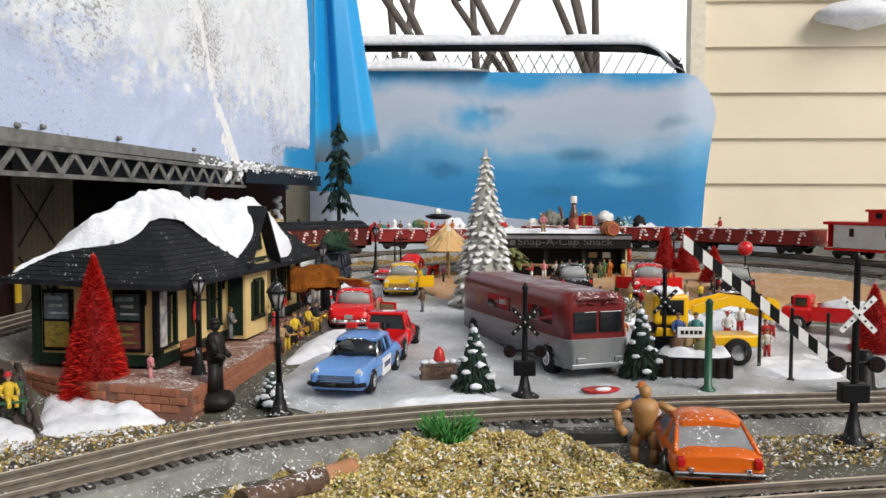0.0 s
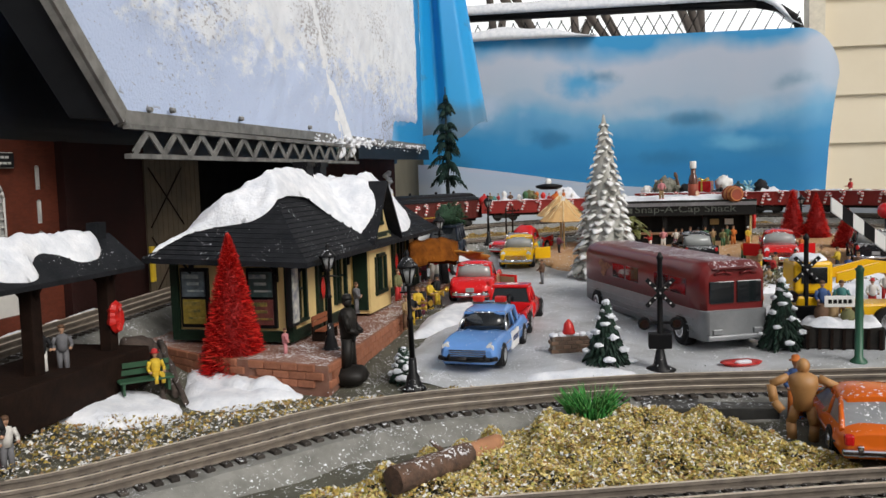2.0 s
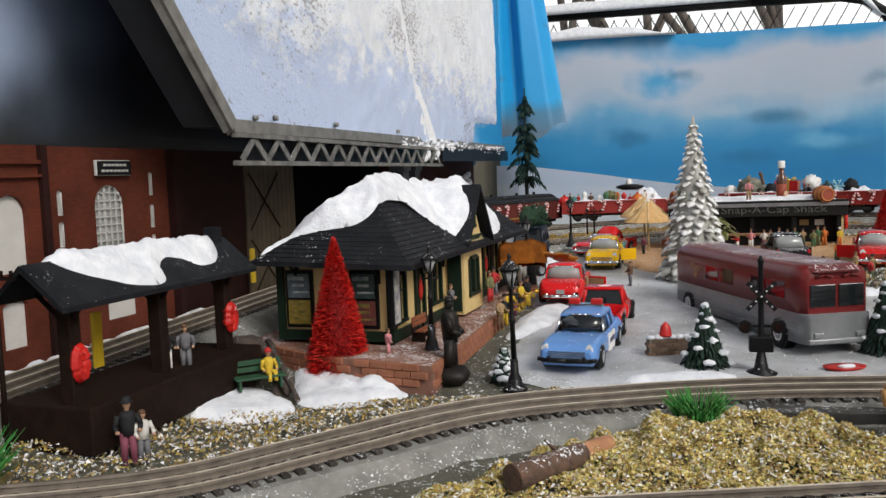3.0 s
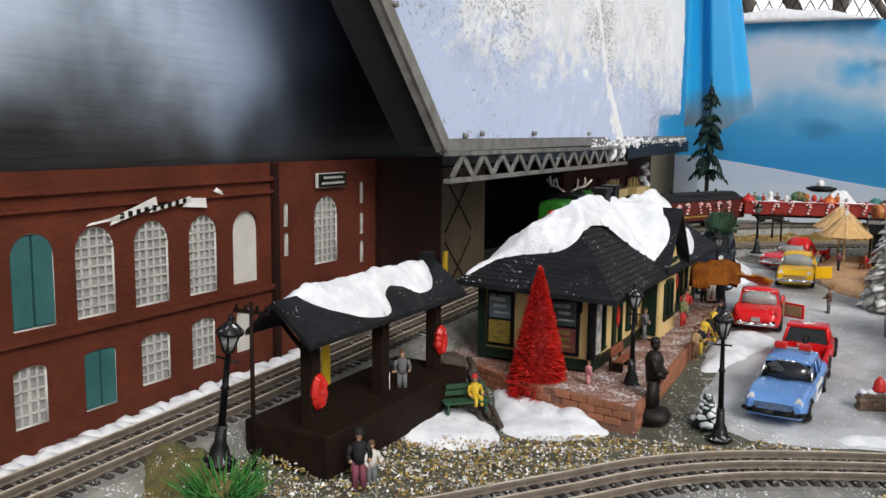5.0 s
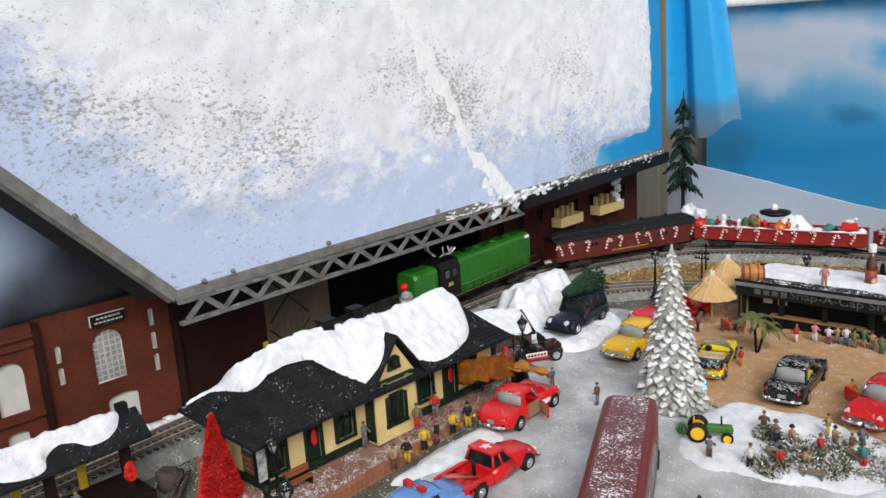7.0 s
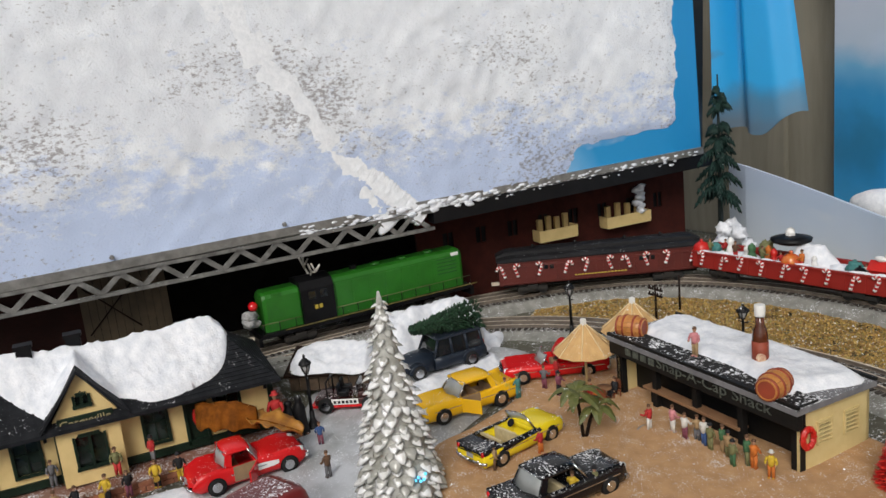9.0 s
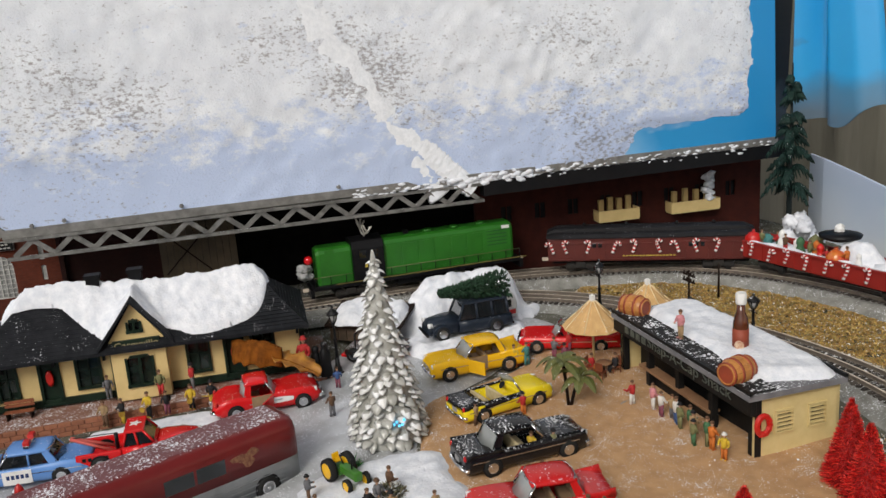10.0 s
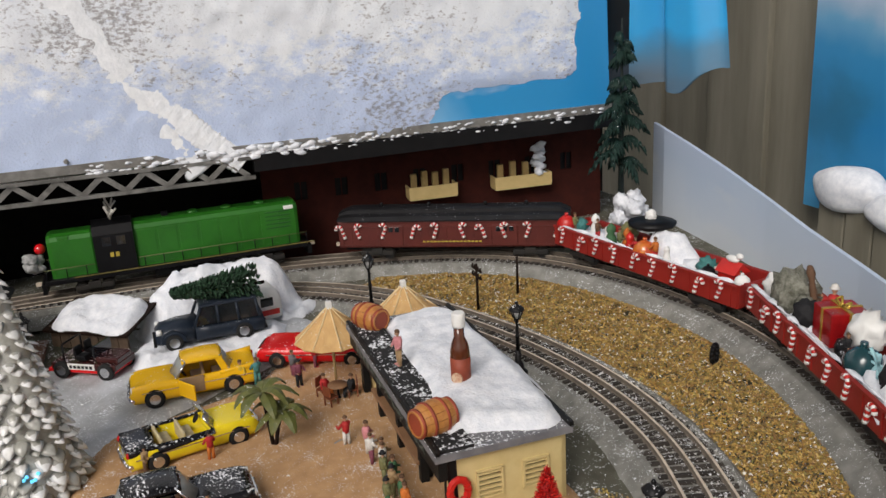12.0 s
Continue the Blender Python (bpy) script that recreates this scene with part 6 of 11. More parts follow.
        for k in range(9):
            u = k / 8
            xx = t0 - 0.004 + (t1 - t0 + 0.008) * u
            lift = 0.0022 * math.sin(math.pi * u)
            wf = wt + 0.0012 - 0.003 * (2 * u - 1) ** 4
            rings.append([(xx, -wf, zt - 0.0018), (xx, -wf * 0.95, zt + 0.0002 + lift * 0.6), (xx, -wf * 0.5, zt + 0.0013 + lift), (xx, 0, zt + 0.0016 + lift), (xx, wf * 0.5, zt + 0.0013 + lift), (xx, wf * 0.95, zt + 0.0002 + lift * 0.6), (xx, wf, zt - 0.0018)])
        loft(bm, rings)
        part("roof", bm, roof or body, root)
        for s in (-1, 1):
            mid0, mid1 = (b0 + b1) / 2 - 0.004, (t0 + t1) / 2 - 0.003
            for a, c in ((b0, t0), (b1, t1), (mid0, mid1)):
                bm = nb()
                cyl(bm, (a, s * wb * 1.005, zb), (c, s * wt * 1.005, zt), 0.0014, 0.0011, 6)
                part("pillar", bm, body if (a, c) != (b1, t1) else CHROME, root)
    else:
        bm = nb()
        box(bm, (-0.03 * L, 0, belt * 0.97), (0.34 * L, W * 0.80, 0.003))
        tub = part("cockpit", bm, INTERIOR, root)
        for xx in (0.02, -0.14):
            bm = nb()
            rbox(bm, (xx * L, 0, belt * 1.02), (0.07 * L, W * 0.72, 0.005), 0.0012)
            rbox(bm, (xx * L - 0.05 * L, 0, belt * 1.16), (0.022 * L, W * 0.72, 0.011), 0.0012)
            part("seat", bm, INTERIOR, tub)
        bm = nb()
        loft(bm, [[(0.155 * L, -W * 0.42, belt * 0.98), (0.175 * L, 0, belt * 0.98), (0.155 * L, W * 0.42, belt * 0.98), (0.150 * L, W * 0.42, belt * 0.98), (0.170 * L, 0, belt * 0.98), (0.150 * L, -W * 0.42, belt * 0.98)], [(0.105 * L, -W * 0.36, H * 0.93), (0.12 * L, 0, H * 0.93), (0.105 * L, W * 0.36, H * 0.93), (0.10 * L, W * 0.36, H * 0.93), (0.115 * L, 0, H * 0.93), (0.10 * L, -W * 0.36, H * 0.93)]], smoothed=False)
        part("windscreen", bm, mat("screen_glass", (0.45, 0.47, 0.46), (0.35, 0.37, 0.37), rough=0.1, bump=0), root)
        bm = nb()
        lathe(bm, [(0.0042, 0), (0.0048, 0.0004), (0.0042, 0.0008)], n=12)
        part("steering_wheel", bm, BLACK, root, loc=(0.07 * L, W * 0.2, belt * 1.15), rot=(0, -0.6, 0))
    if door:
        for s in ((1, -1) if door == 2 else (door,)):
            bm = nb()
            box(bm, (0.0, 0, 0), (0.20 * L, 0.0012, belt * 0.62))
            bmesh.ops.translate(bm, verts=bm.verts, vec=(-0.10 * L, 0, 0))
            d = part("door", bm, body, root, "door standing open", loc=(0.12 * L, s * W / 2, belt * 0.62), rot=(0, 0, -s * 1.0))
            bm = nb()
            box(bm, (-0.10 * L, -s * 0.0009, 0), (0.15 * L, 0.0008, belt * 0.36))
            part("door_panel", bm, INTERIOR, d)
            bm = nb()
            box(bm, (-0.02 * L, s * (W / 2 + 0.0002), belt * 0.60), (0.18 * L, 0.0008, belt * 0.66))
            part("door_opening", bm, INTERIOR, root)
    return root


def nose(x0, y0, x1, y1):
    """Heading in degrees for a car whose tail is at (x0, y0) and nose at (x1, y1)."""
    return math.degrees(math.atan2(y1 - y0, x1 - x0))


SCREEN = mat("pale_screen_glass", (0.42, 0.44, 0.43), (0.34, 0.36, 0.36), rough=0.08, bump=0, alpha=0.75)
UPHOL = mat("cream_upholstery", (0.52, 0.44, 0.26), (0.40, 0.32, 0.18), rough=0.6, scale=200)


def show_car(name, label, x, y, heading, L, W, H, body, roof=None, low=False, open_top=False, door=0, deck=None, fins=0.08, group="show cars", seats=None, hood=None, glass=None):
    """A die-cast car of the fifties with an open cabin, thin pillars and curved screens."""
    root = thing(name, label, "car", at(x, y, 0.0025), heading, group)
    r = 0.13 * H + 0.0034
    z0 = r * 0.62
    c0, c1 = (-0.215, 0.07) if low else (-0.285, 0.145)
    if low:
        secs = [(-0.50, 0.58, 0.006, 0.38, 0.36), (-0.478, 0.82, 0.003, 0.50, 0.48), (-0.43, 0.94, 0, 0.57, 0.58), (-0.36, 1.0, 0, 0.61, 0.65), (-0.27, 0.99, 0, 0.63, 0.655), (c0 - 0.002, 0.97, 0, 0.635, 0.63), (c1 + 0.002, 0.955, 0, 0.625, 0.60), (0.17, 0.96, 0, 0.62, 0.61), (0.27, 0.99, 0, 0.60, 0.65), (0.34, 1.0, 0, 0.58, 0.66), (0.42, 0.96, 0, 0.53, 0.60), (0.47, 0.86, 0.002, 0.46, 0.50), (0.50, 0.64, 0.005, 0.36, 0.36)]
    else:
        secs = [(-0.50, 0.86, 0.004, 0.50, 0.51), (-0.487, 0.95, 0, 0.575, 0.61), (-0.42, 0.985, 0, 0.595, 0.625), (-0.34, 1.0, 0, 0.61, 0.625), (c0 - 0.002, 1.0, 0, 0.62, 0.625), (c1 + 0.002, 1.0, 0, 0.62, 0.605), (0.22, 1.0, 0, 0.625, 0.61), (0.33, 0.99, 0, 0.61, 0.615), (0.43, 0.965, 0, 0.575, 0.60), (0.482, 0.92, 0, 0.53, 0.565), (0.50, 0.84, 0.003, 0.40, 0.44)]
    k0 = [i for i, s in enumerate(secs) if s[0] < 0][-1]
    a, b = secs[k0], secs[k0 + 1]
    mids = [(c0 + (c1 - c0) * q / 4, a[1] + (b[1] - a[1]) * q / 4, 0, None, a[4] + (b[4] - a[4]) * q / 4 - 0.012 * math.sin(math.pi * q / 4)) for q in range(5)]

    def ring(s, wk=1.0, dz=0.0):
        u, wf, dzb, zc, ze = s
        w, zb, zt = W / 2 * wf * wk, z0 + dzb, ze * H + dz
        zm = z0 + 0.003 if zc is None else zc * H + dz
        zi = zm if zc is None else (zm * 0.6 + zt * 0.4)
        half = [(0.0, zm), (0.50 * w, zm + (0 if zc is None else 0.0006)), (0.80 * w, zi), (0.86 * w, zt), (0.94 * w, zt - 0.05 * H), (0.985 * w, zt - 0.13 * H), (w, zb + 0.50 * (zt - zb)), (0.985 * w, zb + 0.22 * (zt - zb)), (0.90 * w, zb)]
        return [(u * L, -p, q) for p, q in half[::-1]] + [(u * L, p, q) for p, q in half[1:]]

    bm = nb()
    loft(bm, [ring(s) for s in secs[:k0 + 1] + mids + secs[k0 + 1:]])
    for e in bm.edges:
        if len(e.link_faces) == 2 and e.calc_face_angle() > 0.85:
            e.smooth = False
    bod = part("body", bm, body, root)
    if deck:
        bm = nb()
        rr = []
        for s in [(q[0], q[1], q[2], q[3], q[4]) for q in secs[:k0 + 1]]:
            g = ring(s, 1.015, 0.0006)
            rr.append([p for p in g[4:-4]] + [(g[-5][0], g[-5][1] * 0.98, g[-5][2] - 0.001), (g[4][0], g[4][1] * 0.98, g[4][2] - 0.001)])
        loft(bm, rr)
        part("rear_deck", bm, deck, bod, "black rear deck")
        for s in (-1, 1):
            bm = nb()
            loft(bm, [[(q[0] * L, s * W / 2 * q[1] * 0.80, q[4] * H - 0.001), (q[0] * L, s * W / 2 * q[1] * 0.90, q[4] * H + 0.0008), (q[0] * L, s * W / 2 * q[1] * 1.01, q[4] * H - 0.10 * H), (q[0] * L, s * W / 2 * q[1] * 1.012, q[4] * H - (0.20 - 0.03 * i) * H)] for i, q in enumerate(mids)])
            part("rear_flank", bm, deck, bod, "black upper flank")
    for px in (-0.295, 0.32):
        for s in (-1, 1):
            bm = nb()
            cyl(bm, (px * L, s * (W / 2 - 0.006), r * 1.02), (px * L, s * (W / 2 + 0.0001), r * 1.02), r * 1.10, n=16)
            part("wheel_arch", bm, BLACK, bod)
            wheel(root, px * L, s * (W / 2 - 0.0016), r, 0.0048, False)
    for s in (-1, 1):
        bm = nb()
        ww = W * (0.70 if low else 0.90)
        tube(bm, [(s * 0.485 * L, -ww / 2 - 0.0016, z0 + 0.0046), (s * 0.505 * L, -ww * 0.42, z0 + 0.0042), (s * 0.515 * L, 0, z0 + 0.004), (s * 0.505 * L, ww * 0.42, z0 + 0.0042), (s * 0.485 * L, ww / 2 + 0.0016, z0 + 0.0046)], 0.0017, 7)
        for q in (-0.3, 0.3):
            blob(bm, (s * 0.514 * L, q * W, z0 + 0.0052), (0.0016, 0.0016, 0.003), 0, 1, 1)
        part("bumper", bm, BLACK if glass else CHROME, root)
    bm = nb()
    for k in range(4):
        box(bm, (0.497 * L, 0, z0 + 0.0058 + k * 0.0015), (0.0020, W * (0.36 if low else 0.62), 0.0007))
    part("grille", bm, CHROME, root)
    bm = nb()
    box(bm, (-0.500 * L, 0, z0 + 0.0085), (0.0018, 0.008, 0.004))
    part("number_plate", bm, mat("plate_grey", (0.3, 0.3, 0.3), rough=0.5), root)
    for s in (-1, 1):
        bm = nb()
        hx = 0.455 if low else 0.482
        cyl(bm, ((hx - 0.03) * L, s * W * 0.37, 0.49 * H), (hx * L + 0.001, s * W * 0.37, 0.48 * H), 0.0031, 0.0028, 12)
        part("headlight", bm, LAMP, root)
        bm = nb()
        blob(bm, (-0.492 * L if not low else -0.462 * L, s * W * 0.40, 0.53 * H), (0.0018, 0.0019, 0.0028), 0, 1, 2)
        part("tail_light", bm, TAIL, root)
        bm = nb()
        box(bm, (-0.02 * L, s * (W / 2 + 0.0001), 0.42 * H), (0.86 * L if not low else 0.3 * L, 0.0006, 0.0008))
        part("chrome_strip", bm, CHROME, bod)
        if fins and not low:
            bm = nb()
            rings = []
            for u in (0.0, 0.35, 0.75, 1.0):
                xx = (-0.20 - 0.292 * u) * L
                y1 = s * W * (0.455 - 0.012 * u)
                h1 = H * (0.622 + fins * u * u)
                rings.append([(xx, y1 + s * 0.0012, H * 0.5), (xx, y1 + s * 0.0010, h1 - 0.0006), (xx, y1, h1), (xx, y1 - s * 0.0016, h1 - 0.0008), (xx, y1 - s * 0.0040, H * 0.55)])
            loft(bm, rings)
            part("tail_fin", bm, deck or body, bod)
        if low:
            bm = nb()
            loft(bm, [[(u * L, s * W * (0.4999 - 0.018 * (u < 0.16)), (0.40 + h) * H), (u * L, s * W * (0.5035 - 0.018 * (u < 0.16)), (0.40 + h) * H), (u * L, s * W * (0.5035 - 0.018 * (u < 0.16)), (0.40 - h) * H), (u * L, s * W * (0.4999 - 0.018 * (u < 0.16)), (0.40 - h) * H)] for u, h in ((0.045, 0.09), (0.12, 0.085), (0.19, 0.07), (0.235, 0.05))], smoothed=False)
            part("side_cove", bm, WHITE, bod, "white side cove")
    # seats and wheel inside the open cabin
    for xx in ((-0.10,) if low else (-0.02, -0.19)):
        bm = nb()
        rbox(bm, (xx * L, 0, z0 + 0.0065), (0.09 * L, W * 0.70, 0.006), 0.0012)
        rbox(bm, ((xx - 0.052) * L, 0, z0 + 0.0105), (0.026 * L, W * 0.70, 0.013), 0.0012)
        part("seat", bm, seats or INTERIOR, root)
    bm = nb()
    rbox(bm, (c1 * L - 0.002, 0, 0.56 * H), (0.004, W * 0.80, 0.004), 0.0008)
    part("dashboard", bm, body, root)
    bm = nb()
    lathe(bm, [(0.0036, 0), (0.0042, 0.0004), (0.0036, 0.0008)], n=12)
    part("steering_wheel", bm, BLACK, root, loc=(c1 * L - 0.007, W * 0.2, 0.60 * H), rot=(0, -0.9, 0))
    # screens
    zt, zb = H * 0.955, 0.60 * H
    t0, t1 = (-0.165 * L, -0.015 * L) if low else (-0.205 * L, 0.045 * L)
    wt, wb = W * 0.355, W * 0.425
    if open_top:
        zt, t1 = H * 0.92, (c1 - 0.075) * L

    def screen(nm, xb, xt, bow, ztop):
        bm2 = nb()
        rows = []
        for q in range(7):
            v = q / 3 - 1
            xa, xc = xb + bow * (1 - v * v), xt + bow * 0.7 * (1 - v * v)
            sgn = 1 if bow > 0 else -1
            rows.append([(xa, wb * v, zb), (xc, wt * v, ztop), (xc - sgn * 0.0006, wt * v, ztop), (xa - sgn * 0.0006, wb * v, zb)])
        loft(bm2, rows)
        o = part(nm, bm2, glass or SCREEN, root)
        bm2 = nb()
        tube(bm2, [(xt + bow * 0.7 * (1 - v * v), wt * v, ztop) for v in [q / 3 - 1 for q in range(7)]], 0.0007, 5)
        tube(bm2, [(xb + bow * (1 - v * v), wb * v, zb) for v in [q / 3 - 1 for q in range(7)]], 0.0007, 5)
        part("screen_trim", bm2, CHROME, o)

    screen("windscreen", c1 * L - 0.001, t1 + 0.001, 0.006, zt)
    for s in (-1, 1):
        bm = nb()
        cyl(bm, (c1 * L - 0.001, s * wb, zb), (t1 + 0.001, s * wt, zt), 0.0010, 0.0009, 6)
        part("screen_pillar", bm, CHROME, root)
    if not open_top:
        screen("rear_window", c0 * L + 0.001, t0 - 0.001, -0.005, zt)
        bm = nb()
        rings = []
        for k in range(13):
            u = k / 12
            e = abs(2 * u - 1) ** 3
            xx = t0 - 0.0035 + (t1 - t0 + 0.008) * u
            hh = zt + 0.0022 * (1 - e)
            wf = (wt + 0.0016) * (1 - 0.05 * e)
            rings.append([(xx, -wf, zt - 0.0016), (xx, -wf * 0.97, zt + 0.0006 * (1 - e)), (xx, -wf * 0.78, hh - 0.0003), (xx, -wf * 0.4, hh + 0.0008), (xx, 0, hh + 0.0011), (xx, wf * 0.4, hh + 0.0008), (xx, wf * 0.78, hh - 0.0003), (xx, wf * 0.97, zt + 0.0006 * (1 - e)), (xx, wf, zt - 0.0016)])
        loft(bm, rings)
        part("roof", bm, roof or body, root)
        for s in (-1, 1):
            bm = nb()
            w1 = 0.065 * L
            loft(bm, [[(c0 * L, s * wb, zb - 0.001), (c0 * L + w1, s * wb, zb - 0.001), (c0 * L + w1, s * (wb - 0.0016), zb - 0.001), (c0 * L, s * (wb - 0.0016), zb - 0.001)], [(t0 - 0.002, s * (wt + 0.0008), zt), (t0 + w1 * 0.5, s * (wt + 0.0008), zt), (t0 + w1 * 0.5, s * (wt - 0.0008), zt), (t0 - 0.002, s * (wt - 0.0008), zt)]], smoothed=False)
            part("rear_pillar", bm, roof or body, root)
    if glass:
        for s in (-1, 1):
            bm = nb()
            loft(bm, [[(c0 * L + 0.004, s * (wb - 0.0010), zb), (c1 * L - 0.002, s * (wb - 0.0010), zb), (c1 * L - 0.002, s * (wb - 0.0018), zb), (c0 * L + 0.004, s * (wb - 0.0018), zb)], [(t0, s * (wt - 0.0004), zt), (t1, s * (wt - 0.0004), zt), (t1, s * (wt - 0.0012), zt), (t0, s * (wt - 0.0012), zt)]], smoothed=False)
            part("side_window", bm, glass, root)
            bm = nb()
            xm = (c0 + c1) / 2 * L - 0.002
            cyl(bm, (xm, s * wb, zb), ((t0 + t1) / 2, s * wt, zt), 0.0011, 0.0010, 6)
            part("door_pillar", bm, body, root)
    for s in ((1, -1) if door == 2 else (door,) if door else ()):
        bm = nb()
        rbox(bm, (-0.10 * L, 0, 0), (0.20 * L, 0.0018, 0.40 * H), 0.0005)
        d = part("door", bm, body, root, "door standing open", loc=((c1 - 0.02) * L, s * W / 2, 0.40 * H), rot=(0, 0, -s * 1.0))
        bm = nb()
        box(bm, (-0.10 * L, -s * 0.0012, 0), (0.16 * L, 0.0008, 0.28 * H))
        part("door_panel", bm, seats or INTERIOR, d)
        bm = nb()
        box(bm, ((c1 - 0.12) * L, s * (W / 2 - 0.0002), 0.42 * H), (0.19 * L, 0.0014, 0.40 * H))
        part("door_opening", bm, seats or INTERIOR, root)
    if hood:
        bm = nb()
        rings = []
        for k in range(9):
            u = k / 8
            xx = (-0.20 + 0.20 * u) * L
            hh = H * (0.62 + 0.62 * math.sin(math.pi * min(1, 0.15 + 0.75 * u)))
            rings.append([(xx, -W * 0.40, H * 0.60), (xx, -W * 0.36, hh * 0.86), (xx, -W * 0.2, hh), (xx, W * 0.2, hh), (xx, W * 0.36, hh * 0.86), (xx, W * 0.40, H * 0.60)])
        loft(bm, rings)
        part("folding_hood", bm, hood, root, "red hood half raised")
    return root


REDPAINT = paint("bright_red_enamel", (0.62, 0.012, 0.014), 0.06)
show_car("red_sports_car", "bright red sports coupe with white side coves and an open door", -0.077, 0.855, 89, 0.114, 0.046, 0.037, REDPAINT, low=True, door=-1, group="")
YELPAINT = paint("yellow_enamel", (0.82, 0.47, 0.012), 0.03)
show_car("yellow_hardtop", "golden yellow nineteen-fifties hardtop with its door open", -0.046, 1.085, nose(-0.049, 1.146, -0.052, 1.035), 0.112, 0.043, 0.037, YELPAINT, door=1)
LEMON = paint("lemon_enamel", (0.82, 0.64, 0.02), 0.05)
BLACKPAINT = paint("black_enamel_snowy", (0.008, 0.008, 0.010), 0.36)
show_car("yellow_convertible", "lemon yellow and black open convertible with snow on its deck", 0.065, 1.070, nose(0.066, 1.026, 0.050, 1.122), 0.103, 0.041, 0.033, LEMON, open_top=True, deck=BLACKPAINT, seats=UPHOL, fins=0.03)
show_car("black_hardtop", "black nineteen-fifties hardtop with snow on roof and bonnet", 0.170, 1.045, 91, 0.116, 0.042, 0.037, BLACKPAINT, fins=0.04, seats=UPHOL)
show_car("red_saloon", "red nineteen-fifties saloon with both doors open, snow on its roof", 0.264, 1.020, nose(0.277, 1.07, 0.259, 0.960), 0.110, 0.042, 0.037, paint("red_snowy", (0.55, 0.014, 0.014), 0.16), door=2)
show_car("black_saloon", "black nineteen-fifties saloon dusted with snow", 0.361, 1.003, nose(0.348, 0.946, 0.374, 1.058), 0.116, 0.045, 0.037, BLACKPAINT, fins=0.04)
show_car("red_convertible", "red finned convertible with its top half raised", -0.050, 1.206, nose(-0.026, 1.262, -0.076, 1.164), 0.118, 0.045, 0.031, REDPAINT, open_top=True, hood=REDPAINT)
POLICE = paint("police_blue", (0.13, 0.29, 0.64), 0.08)
police = show_car("police_car", "light blue police car with a white door and red roof beacon", -0.043, 0.617, nose(-0.036, 0.668, -0.050, 0.557), 0.130, 0.043, 0.035, POLICE, group="", glass=GLASS, fins=0)
bm = nb()
rbox(bm, (0, 0, 0.0006), (0.0055, 0.027, 0.0030), 0.0005)
bar = part("light_bar", bm, CHROME, police, loc=(-0.010, 0, 0.0372))
for s in (-1, 1):
    bm = nb()
    rbox(bm, (0, s * 0.0088, 0.0034), (0.0062, 0.0088, 0.0048), 0.001)
    part("beacon", bm, RED, bar)
for s in (-1, 1):
    bm = nb()
    box(bm, (0.0, s * 0.0214, 0.0125), (0.026, 0.0012, 0.013))
    p = part("white_door", bm, WHITE, police)
    bm = nb()
    for k in range(5):
        box(bm, (0.008 - k * 0.0042, s * 0.0220, 0.0135), (0.0028, 0.0005, 0.004))
    part("lettering", bm, paint("navy", (0.02, 0.04, 0.14)), p)

ORANGE = paint("orange_enamel", (0.68, 0.13, 0.010), 0.22)
car("orange_coupe", "orange fastback coupe dusted with snow between the tracks", 0.1675, 0.416, nose(0.1640, 0.370, 0.1720, 0.466), 0.100, 0.045, 0.027, ORANGE, style="fastback")


